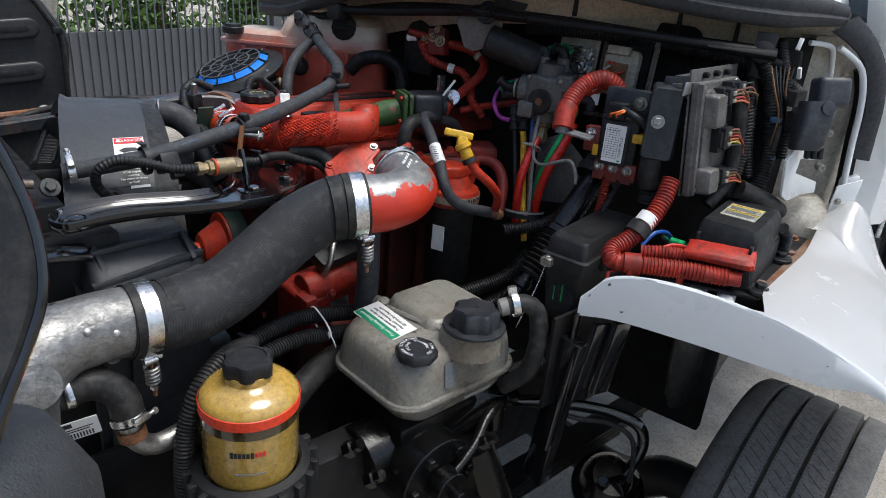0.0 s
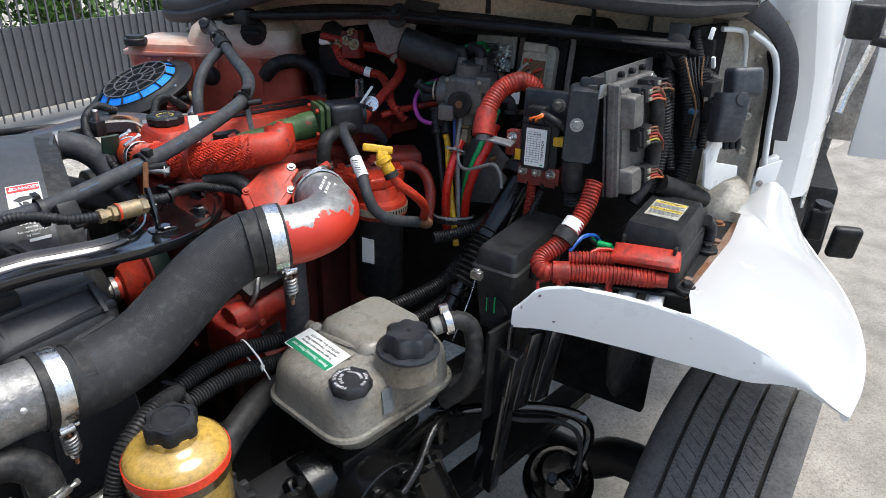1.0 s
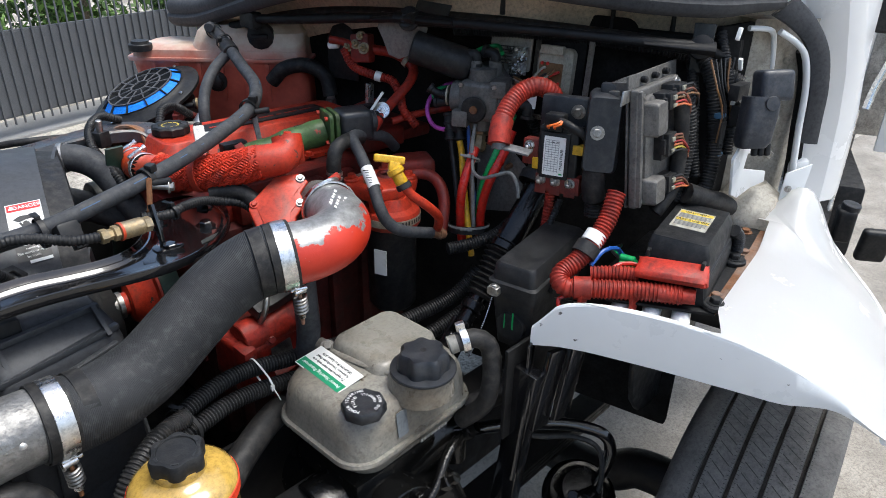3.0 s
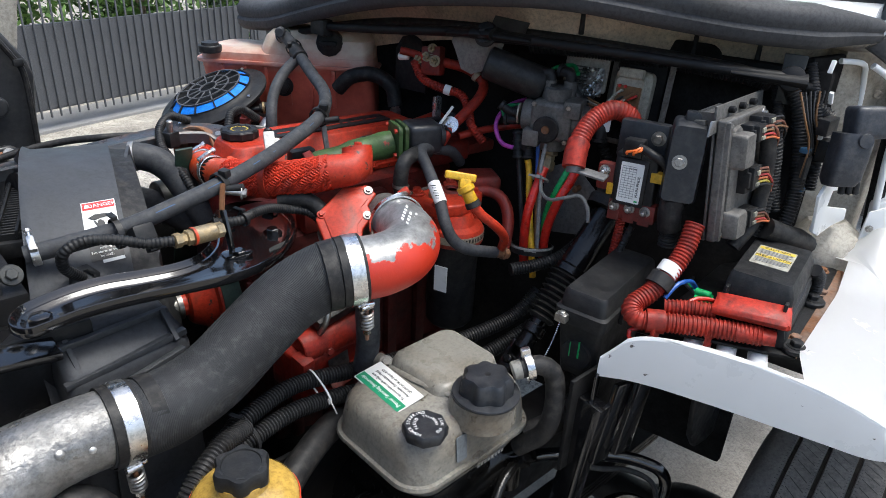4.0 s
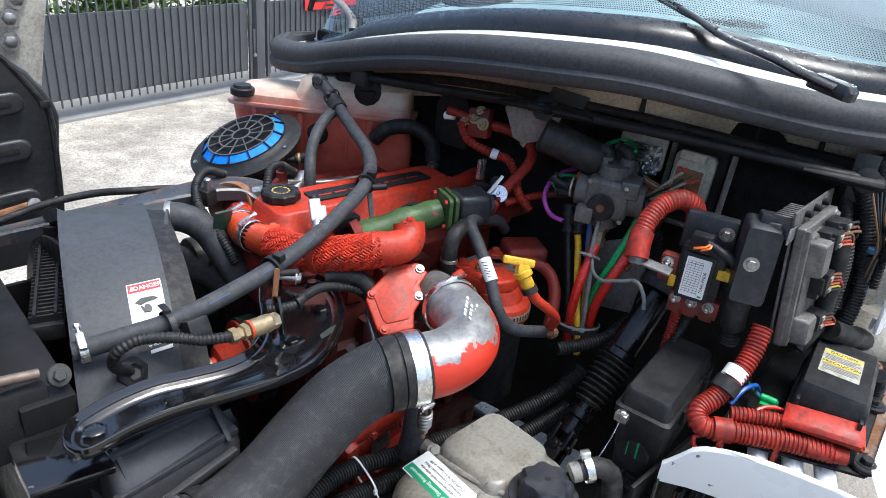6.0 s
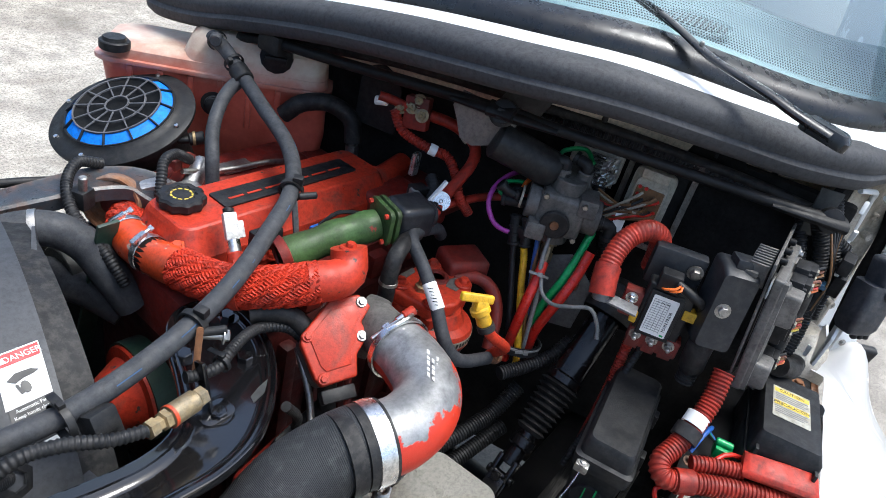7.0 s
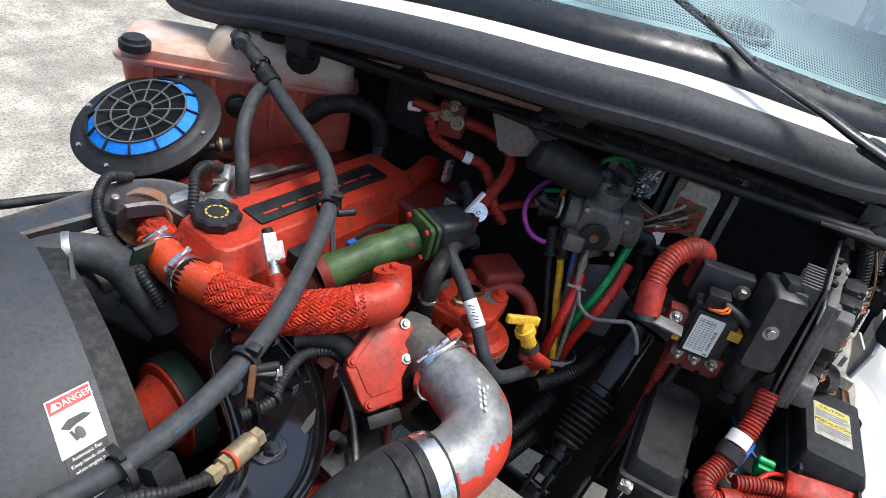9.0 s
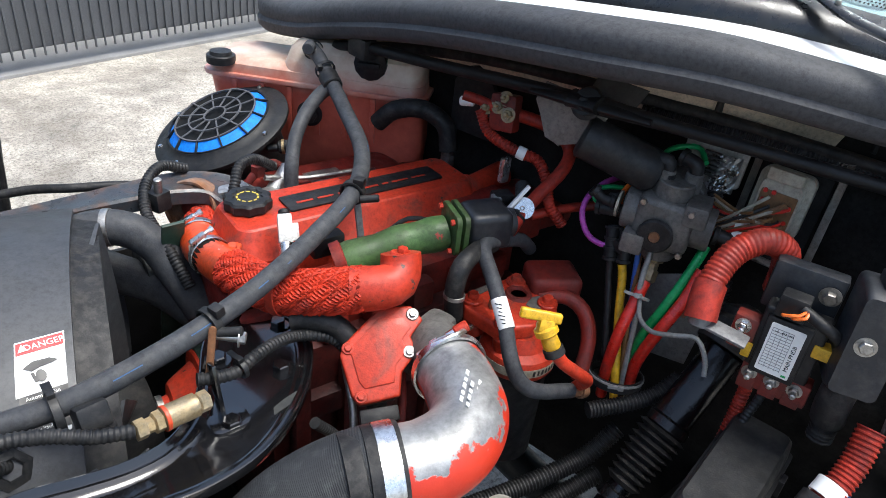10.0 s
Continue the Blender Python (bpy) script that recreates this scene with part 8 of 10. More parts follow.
    part("tab", prism([(-0.018, -0.045), (-0.002, -0.050), (0.030, -0.030), (0.040, 0.045), (-0.012, 0.025)], (1.612, 0.472, 1.332), axes((0.72, -0.69, 0), (0.08, 0, 1)), 0.005, 0.002), WHITE_EDGE, ip, "white tab with a screw")
    part("tab_screw", hexbolt((1.601, 0.468, 1.325), (-0.7, -0.7, 0), 0.005, 0.004), STEEL_DULL, ip)
    part("lower_duct", lathe((1.60, 0.53, 1.195), (0, 0.15, 1), [(0, 0), (0.075, 0), (0.082, 0.05), (0.078, 0.075), (0.062, 0.10), (0.036, 0.125), (0, 0.125)], 30), surface("dirty_cream_duct", (0.42, 0.39, 0.33), 0.6, grime=0.6, grime_color=(0.2, 0.18, 0.14)), ip, "dirty cream round duct")
    # rubber hood catch
    la = thing("hood_catch", "dark grey rubber hood catch hanging beside the panel", "hood latch", (1.41, 0.49, 1.5))
    R = axes((0.70, -0.71, 0.05), (0.10, 0.18, 0.98))
    c = Vector((1.405, 0.487, 1.522))
    part("upper_block", box(c + R @ Vector((0.012, 0.048, 0)), (0.058, 0.055, 0.05), R, 0.010, 3), CATCH, la)
    part("lower_block", loft_rects(c + R @ Vector((-0.008, 0.03, 0)), R @ Matrix.Rotation(radians(90), 3, "X"), [(0.052, 0.05, 0.01, 0.0, 0, 0), (0.057, 0.052, 0.01, 0.02, 0, 0), (0.055, 0.05, 0.01, 0.080, -0.01, 0), (0.046, 0.04, 0.01, 0.092, -0.012, 0)], 3), CATCH, la)
    part("button", lathe(c + R @ Vector((0.002, 0.018, 0.026)), R @ Vector((0, 0, 1)), [(0, 0), (0.013, 0), (0.012, 0.004), (0, 0.004)], 20), CATCH, la)
    part("stem", join(*[cyl(c + R @ Vector((-0.012 + 0.012 * k, -0.055, 0)), c + R @ Vector((-0.012 + 0.012 * k, -0.078, 0)), 0.006, n=10) for k in range(3)]), BLACK, la)
    # fender stub at the cab and door mirror parts
    mi = thing("door_mirror", "black door mirror arm beyond the pillar", "mirror", (2.4, 0.52, 1.5))
    part("housing", box((2.42, 0.535, 1.60), (0.08, 0.09, 0.10), axes(SU, SV), 0.015, 3), BLACK, mi)
    part("arm", tube([(2.41, 0.50, 1.555), (2.42, 0.47, 1.550), (2.43, 0.40, 1.548)], 0.017, 12), BLACK, mi)
    part("stay", tube([(2.60, 0.53, 1.54), (2.60, 0.545, 1.45), (2.58, 0.562, 1.36), (2.56, 0.565, 1.30)], 0.012, 10), STEEL, mi, "chrome stay")
    tk = thing("side_lamp", "small blue-topped black marker lamp beside the cab", "lamp", (2.22, 0.45, 1.05))
    part("body", box((2.24, 0.47, 1.04), (0.06, 0.05, 0.10), axes(SU, SV), 0.012, 3), BLACK, tk)
    part("cap", cyl((2.24, 0.465, 1.085), (2.24, 0.462, 1.105), 0.026, n=18), BLUE_BLACK, tk)
    st = thing("step_mirror", "black round-cornered plastic mirror by the step", "mirror", (2.12, 0.36, 1.04))
    part("housing", box((2.13, 0.365, 1.045), (0.03, 0.075, 0.10), axes((0.8, 0.5, 0.2), (-0.5, 0.8, 0)), 0.014, 3), BLACK, st)
    # cargo body behind the cab
    cb = thing("cargo_body", "white cargo body front with riveted silver corner", "truck body", (3.4, 1.0, 0.8))
    part("front_wall", box((3.62, 1.3, 2.0), (0.08, 2.3, 1.95), axes(SU, SV), 0.01), WHITE, cb)
    part("corner_panel", box((3.24, 0.66, 1.9), (0.02, 0.16, 1.7), axes(SU, SV), 0.004), ALU, cb, "riveted silver corner strip")
    part("side_wing", box((3.10, 0.40, 1.9), (0.02, 0.42, 1.7), axes(SU, SV), 0.004), WHITE, cb)
    for k in range(10):
        for y in (0.62, 0.72):
            part("rivet", lathe((3.228, y, 1.08 + 0.08 * k), (-0.93, -0.36, 0), [(0.008, 0), (0.007, 0.003), (0, 0.005)], 10), STEEL_DULL, cb)
    part("step_box", box((2.75, 0.66, 0.95), (0.6, 0.15, 0.25), axes(SU, SV), 0.02), BLACK, cb)


build_cab_side()


# ---- wipers on the windscreen ----
def build_wipers():
    th = thing("windscreen_wiper", "black wiper arm lying on the windscreen", "wiper", (1.42, 0.70, 1.73))
    line = [(1.25, 0.670, 1.780), (1.25, 0.729, 1.792), (1.258, 0.777, 1.802), (1.28, 0.88, 1.816), (1.31, 0.977, 1.842), (1.34, 1.08, 1.862), (1.38, 1.20, 1.888)]
    part("arm", tube(line, lambda s: 0.017 - 0.010 * min(1, s * 1.3), 12, flat=0.5), TRIM, th)
    part("cap", loft_rects((1.258, 0.680, 1.770), axes((0.05, 1, 0.15), (-1, 0.2, 0)), [(0.075, 0.036, 0.012, 0, 0, 0), (0.075, 0.036, 0.012, 0.014, 0, 0), (0.06, 0.026, 0.010, 0.022, 0, 0)], 4), TRIM, th, "black arm cap")
    part("hinge_pin", cyl((1.29, 0.905, 1.814), (1.286, 0.905, 1.834), 0.004, n=10), STEEL_DULL, th)
    part("blade", tube([(1.345, 0.96, 1.825), (1.36, 1.06, 1.848), (1.38, 1.16, 1.872), (1.42, 1.35, 1.915)], 0.006, 8), RUBBER_DARK, th)
    far = thing("windscreen_wiper", "black far wiper arm and hose on the cowl end", "wiper", (1.26, 1.94, 1.6))
    part("arm", tube([(1.20, 1.86, 1.655), (1.215, 1.885, 1.68), (1.215, 1.93, 1.705), (1.205, 1.97, 1.725)], 0.011, 10, flat=0.6), GREY_STEEL, far)
    part("washer_hose", tube([(1.21, 1.965, 1.725), (1.185, 1.985, 1.73), (1.172, 2.005, 1.712), (1.17, 2.02, 1.68)], 0.008, 8), RUBBER_DARK, far)


build_wipers()


# ---- power steering reservoir ----
def build_reservoir():
    th = thing("power_steering_reservoir", "stained grey plastic power steering reservoir with two black caps", "reservoir", (0.77, 0.82, 0.98))
    X = Vector((0.995, 0.02, 0.0)).normalized()
    R = axes(X, (-0.02, 0.995, 0.0))
    c = Vector((0.782, 0.858, 1.008))

    def L(x, y, z):
        return c + R @ Vector((x, y, z))
    part("lower_tank", loft_rects(L(0, 0, -0.065), R, [(0.22, 0.17, 0.04, -0.015, 0.01, 0), (0.285, 0.222, 0.05, 0.045, 0.004, 0), (0.296, 0.232, 0.052, 0.062, 0.0, 0)], 8), RESERVOIR, th)
    part("seam_lip", loft_rects(L(0, 0, -0.004), R, [(0.311, 0.246, 0.056, 0.0, 0, 0), (0.314, 0.249, 0.056, 0.004, 0, 0), (0.311, 0.246, 0.056, 0.010, 0, 0)], 8), RESERVOIR, th)
    part("upper_tank", loft_rects(L(0, 0, 0.005), R, [(0.297, 0.232, 0.050, 0.0, 0, 0), (0.293, 0.228, 0.052, 0.035, 0, 0), (0.287, 0.222, 0.055, 0.060, 0, 0), (0.271, 0.208, 0.058, 0.077, 0.0, 0.0), (0.246, 0.188, 0.06, 0.084, 0.0, 0)], 9), RESERVOIR, th)
    part("raised_deck", loft_rects(L(0.052, 0.030, 0.078), R, [(0.165, 0.160, 0.03, 0.0, 0, 0), (0.158, 0.150, 0.028, 0.016, 0.002, 0.003), (0.150, 0.140, 0.026, 0.026, 0.004, 0.004), (0.136, 0.126, 0.025, 0.029, 0.004, 0.004)], 8), RESERVOIR, th)
    part("deck_rib", tube([L(-0.028, 0.09, 0.086), L(-0.024, 0.03, 0.092), L(-0.014, -0.015, 0.094), L(0.000, -0.05, 0.090), L(0.012, -0.10, 0.074), L(0.018, -0.114, 0.04)], 0.008, 10, 0.01, flat=0.6), RESERVOIR, th)
    part("cap_well", lathe(Vector((0.802, 0.760, 1.082)), (0, 0, 1), [(0.060, 0.0), (0.058, 0.025), (0.055, 0.042), (0.0, 0.042)], 36), RESERVOIR, th)
    # bluish stain, built as a thin strip on the front face
    part("stain_strip", prism(rounded(0.024, 0.05, 0.004, 3), L(-0.045, -0.1145, 0.045), axes((1, 0.02, 0), (0.02, 0.12, 1)), 0.002, 0), surface("blue_grey_stain", (0.15, 0.165, 0.175), 0.5, vary=0.2, grime=0.4, grime_color=(0.10, 0.09, 0.07)), th, "blue-grey stained strip")
    # seven-lobed large cap
    p = Vector((0.802, 0.754, 1.128))
    n = 56
    rings = []
    for z, q, amp in ((0.0, 0.057, 0), (0.004, 0.0585, 0), (0.006, 0.0575, 0), (0.007, 0.044, 0.003), (0.012, 0.0435, 0.0035), (0.034, 0.041, 0.0035), (0.040, 0.036, 0.003), (0.041, 0.012, 0.0)):
        rings.append([p + Vector(((q + amp * math.cos(7 * 2 * math.pi * i / n)) * math.cos(2 * math.pi * i / n), (q + amp * math.cos(7 * 2 * math.pi * i / n)) * math.sin(2 * math.pi * i / n), z)) for i in range(n)])
    part("large_cap", skin(rings), BLUE_BLACK, th, "large black lobed cap")
    part("cap_centre", lathe(p + Vector((0, 0, 0.0405)), (0, 0, 1), [(0.005, 0), (0.0055, 0.001), (0.002, 0.001), (0, 0)], 14), BLACK, th)
    # octagonal filler cap with white print
    q = Vector((0.680, 0.770, 1.098))
    fc = part("filler_cap", lathe(q, (0, 0, 1), [(0, 0), (0.036, 0.0), (0.038, 0.003), (0.038, 0.016), (0.035, 0.020), (0, 0.020)], 8), BLUE_BLACK, th, "black octagonal filler cap with white print")

    def arc(text, radius, start, step, flip, size):
        for k, ch in enumerate(text):
            a = radians(start + step * k)
            rot = a - math.pi / 2 if not flip else a + math.pi / 2
            letters("print", ch, size, Matrix.Translation(q + Vector((radius * math.cos(a), radius * math.sin(a), 0.0203))) @ Matrix.Rotation(rot, 4, "Z"), INK_WHITE, fc)
    view = 47
    arc("POWER STEERING", 0.0275, view + 90 + 75, -12.0, False, 0.0078)
    arc(("F", "L", "U", "I", "D"), 0.0175, view + 90 + 42, -19.0, False, 0.0078)
    arc("DO NOT", 0.0275, view + 270 - 40, 14.0, True, 0.0076)
    arc("OVERFILL", 0.0185, view + 270 + 5, 14.0, True, 0.0072)
    # label on the top
    Rl = axes((0.03, 1, 0), (-1, 0.03, -0.12))
    lc = Vector((0.709, 0.902, 1.0985))
    lab = part("label_sheet", prism(rounded(0.128, 0.060, 0.002, 2), lc, Rl, 0.0016, 0), LABEL, th, "white and green reservoir label")
    Rl2 = Rl
    up = Rl2 @ Vector((0, 0, 1))
    part("green_band", bars(lc, Rl2, [(-0.062, 0.018, 0.124, 0.020)], 0.0021), LABEL_GREEN, lab, "green band")
    letters("writing", "Power Steering Reservoir", 0.0105, Matrix.Translation(lc + Rl2 @ Vector((0.0, 0.018, 0.0024))) @ Rl2.to_4x4(), INK_WHITE, lab)
    for k, s in enumerate(("To appropriate mark only use", "Automatic Transmission Fluid", "DEXRON III or Super ATF")):
        letters("writing", s, 0.0078, Matrix.Translation(lc + Rl2 @ Vector((0.0, 0.001 - 0.010 * k, 0.0020))) @ Rl2.to_4x4(), INK, lab)
    part("moulded_number", bars(L(0.0, -0.1155, -0.025), axes(X, (0, 0.12, 1)), [(0.0 + 0.009 * k, 0.0, 0.006, 0.006) for k in range(8)], 0.0004), surface("moulded_grey", (0.26, 0.25, 0.23), 0.5), th)
    part("lug", join(cyl((0.756, 0.955, 1.085), (0.756, 0.995, 1.085), 0.015, n=20), hexbolt((0.752, 0.962, 1.098), (-0.3, -0.5, 0.8), 0.009, 0.008)), RESERVOIR, th)
    # return hose with spring clamp
    hs = thing("return_hose", "black rubber return hose with a steel spring clamp", "hose", (0.90, 0.70, 1.1))
    part("neck", cyl((0.855, 0.745, 1.155), (0.882, 0.728, 1.165), 0.017, n=18), RESERVOIR, hs)
    part("hose", tube([(0.868, 0.737, 1.160), (0.895, 0.720, 1.165), (0.915, 0.705, 1.150), (0.918, 0.695, 1.115), (0.912, 0.690, 1.07), (0.905, 0.70, 1.02), (0.89, 0.74, 0.97)], 0.0175, 18), RUBBER_DARK, hs)
    part("spring_clamp", join(band((0.880, 0.730, 1.163), (0.8, -0.5, 0.2), 0.0218, 0.014, 0.002), box((0.876, 0.737, 1.188), (0.016, 0.012, 0.02), axes((0.8, -0.5, 0.2), (0.5, 0.8, 0)), 0.002)), STEEL, hs, "bright steel spring clamp")


build_reservoir()


# ---- fuel filter ----
def build_fuel_filter():
    th = thing("fuel_filter", "amber fuel filter bowl with a black cap and ribbed collar", "fuel filter", (0.387, 0.815, 0.9))
    b = Vector((0.387, 0.815, 0.0))
    part("bowl", lathe(b + Vector((0, 0, 0.985)), (0, 0, 1), [(0.070, 0.0), (0.073, 0.01), (0.074, 0.113), (0.075, 0.117), (0.075, 0.131), (0.072, 0.139), (0.063, 0.147), (0.050, 0.153), (0.040, 0.156), (0.036, 0.160), (0.035, 0.172), (0.0, 0.172)], 48), AMBER, th, "clear amber bowl")
    part("red_band", lathe(b + Vector((0, 0, 1.098)), (0, 0, 1), [(0.0752, 0.0), (0.0765, 0.001), (0.0765, 0.017), (0.0752, 0.018)], 48), surface("orange_red_band", (0.72, 0.05, 0.015), 0.45, vary=0.08), th, "orange-red band")
    # dark brown band just below the red one
    part("dark_band", lathe(b + Vector((0, 0, 1.082)), (0, 0, 1), [(0.0744, 0.0), (0.0750, 0.0), (0.0750, 0.016), (0.0744, 0.016)], 48), surface("dark_brown_gloss_band", (0.05, 0.035, 0.012), 0.2, coat=0.8), th)
    n = 48
    p = b + Vector((0, 0, 1.152))
    rings = []
    for z, q, amp in ((0.0, 0.032, 0), (0.003, 0.036, 0.003), (0.022, 0.037, 0.003), (0.027, 0.034, 0.003), (0.0275, 0.027, 0), (0.0255, 0.026, 0)):
        rings.append([p + Vector(((q + amp * math.cos(6 * 2 * math.pi * i / n)) * math.cos(2 * math.pi * i / n), (q + amp * math.cos(6 * 2 * math.pi * i / n)) * math.sin(2 * math.pi * i / n), z)) for i in range(n)])
    part("vent_cap", skin(rings), BLACK_DUSTY, th, "black six-lobed vent cap")
    part("cap_slots", join(*[box(p + Vector((0.029 * math.cos(a), 0.029 * math.sin(a), 0.0275)), (0.003, 0.010, 0.001), Matrix.Rotation(a, 3, "Z"), 0) for a in [2 * math.pi * k / 6 for k in range(6)]]), INK, th)
    # printed name as plain bars, and the small line of print
    for k in range(9):
        a = radians(222 + 4.6 * k)
        c = b + Vector((0.0745 * math.cos(a), 0.0745 * math.sin(a), 1.055))
        part("name_bar", box(c, (0.001, 0.0046, 0.011 if k in (0, 5) else 0.008), Matrix.Rotation(a, 3, "Z"), 0), INK if k < 6 else LABEL_RED, th)
    for k in range(8):
        a = radians(226 + 4.6 * k)
        part("small_print", box(b + Vector((0.0745 * math.cos(a), 0.0745 * math.sin(a), 1.020)), (0.001, 0.0045, 0.003), Matrix.Rotation(a, 3, "Z"), 0), INK_GREY, th)
    col = part("collar", lathe(b + Vector((0, 0, 0.938)), (0, 0, 1), [(0.080, 0.0), (0.094, 0.002), (0.096, 0.010), (0.096, 0.040), (0.092, 0.050), (0.078, 0.054), (0.074, 0.050)], 48), BLACK_DUSTY, th, "black ribbed screw collar")
    for k in range(20):
        a = 2 * math.pi * k / 20
        part("collar_rib", box(b + Vector((0.098 * math.cos(a), 0.098 * math.sin(a), 0.964)), (0.014, 0.013, 0.046), Matrix.Rotation(a, 3, "Z"), 0.003), BLACK_DUSTY, col)
    part("filter_base", join(lathe(b + Vector((0, 0, 0.83)), (0, 0, 1), [(0, 0), (0.05, 0), (0.066, 0.02), (0.068, 0.108), (0, 0.108)], 36), box(b + Vector((0.03, 0.06, 0.90)), (0.12, 0.08, 0.10), None, 0.012)), ALU_DARK, th, "grey cast filter base")
    part("base_sticker", box(b + Vector((0.035, -0.056, 0.93)), (0.06, 0.002, 0.04), Matrix.Rotation(radians(30), 3, "Z"), 0), BLUE_HOSE, th, "blue and red sticker")
    part("brass_nipple", join(cyl((0.30, 0.80, 0.88), (0.302, 0.80, 0.93), 0.009, n=12), lathe((0.30, 0.80, 0.89), (0, 0, 1), [(0, 0), (0.013, 0), (0.013, 0.012), (0, 0.012)], 6)), BRASS, th)
    line_thing("fuel_conduit", "black corrugated conduit beside the fuel filter", [(0.46, 0.955, 1.105), (0.40, 0.915, 1.125), (0.345, 0.885, 1.11), (0.315, 0.875, 1.06), (0.300, 0.868, 1.00), (0.295, 0.865, 0.90), (0.30, 0.87, 0.8)], 0.0165, BLACK, "conduit", loomed=True)


build_fuel_filter()


def flat_tie(c, along, across, half, high, width):
    """A tie drawn tight round two conduits that lie side by side."""
    X, Y = Vector(along).normalized(), Vector(across).normalized()
    Z = X.cross(Y).normalized()
    n, rows = 28, []
    for i in range(n):
        a = 2 * math.pi * i / n
        s = math.copysign(abs(math.cos(a)) ** 0.7, math.cos(a)) * half
        h = math.copysign(abs(math.sin(a)) ** 0.6, math.sin(a)) * high
        o = (Y * s + Z * h)
        k = o.normalized() * 0.0012
        rows.append([c + o - X * width / 2, c + o + k - X * width / 2, c + o + k + X * width / 2, c + o + X * width / 2])
    rows.append(rows[0])
    return skin(rows)


def build_conduits():
    G = "corrugated conduits along the frame"
    line_thing("conduit", "black corrugated conduit with a white cable tie", [(0.42, 0.985, 1.062), (0.50, 1.015, 1.072), (0.60, 1.04, 1.070), (0.72, 1.03, 1.055), (0.85, 1.015, 1.04), (0.98, 0.985, 1.045), (1.10, 0.955, 1.07), (1.16, 0.94, 1.12)], 0.0165, BLACK, "conduit", G, True)
    line_thing("conduit", "second black corrugated conduit beside it", [(0.40, 0.955, 1.04), (0.48, 0.98, 1.052), (0.58, 1.00, 1.050), (0.70, 1.00, 1.03), (0.85, 0.985, 1.0), (1.0, 0.96, 1.0), (1.12, 0.93, 1.04)], 0.0165, BLACK, "conduit", G, True)
    tz = thing("cable_tie", "white cable tie round two black conduits", "cable tie", (0.55, 1.01, 1.06))
    part("strap", flat_tie(Vector((0.640, 1.0205, 1.059)), (0.97, -0.1, 0.0), (0, 0.9, 0.35), 0.0375, 0.0185, 0.0035), LABEL, tz)
    part("tie_head", join(box((0.640, 0.985, 1.05), (0.007, 0.006, 0.009), None, 0.001), tube([(0.640, 0.985, 1.05), (0.642, 0.975, 1.04), (0.646, 0.972, 1.025)], 0.0015, 6)), LABEL, tz)
    t2 = thing("cable_tie", "black cable tie round two black conduits", "cable tie", (0.47, 0.99, 1.06))
    part("strap", hang_tie((0.470, 0.988, 1.060), (0.9, 0.35, 0.05), 0.036, None, 0.008), BLACK, t2)
    line_thing("steering_hose", "dark rubber hose with printed marks running under the reservoir", [(0.46, 0.90, 0.95), (0.56, 0.955, 0.975), (0.66, 0.99, 0.99), (0.78, 1.0, 0.98), (0.9, 1.0, 0.95)], 0.026, RUBBER_DARK, "hose")
    th = line_thing("coolant_drop_hose", "dusty dark grey printed hose hanging from the intake", [(0.735, 1.00, 1.27), (0.74, 1.005, 1.20), (0.745, 1.01, 1.12), (0.74, 1.015, 1.06)], 0.023, RUBBER, "hose")
    worm_clamp("hose_clamp", (0.755, 1.005, 1.255), (0.2, 0.1, 1), 0.0245, 0.010, (1, -0.3, 0.1), group="small hose clamps")
    line_thing("bay_conduit", "thin black conduit crossing the bay", [(0.66, 1.10, 1.28), (0.70, 1.11, 1.22), (0.72, 1.13, 1.15)], 0.008, BLACK, "conduit", loomed=True)


build_conduits()


# ---- steering shaft, gear and the dark parts below ----
# darker copy of the gloss black, for the shade round the shaft
SHAFT_SHADE_BLACK = surface("shade_black_shaft_paint", (0.004, 0.004, 0.0045), 0.22, vary=0.3, grime=0.3, grime_color=(0.012, 0.010, 0.009), bump=0.3, spec=0.4, rough_vary=0.1)


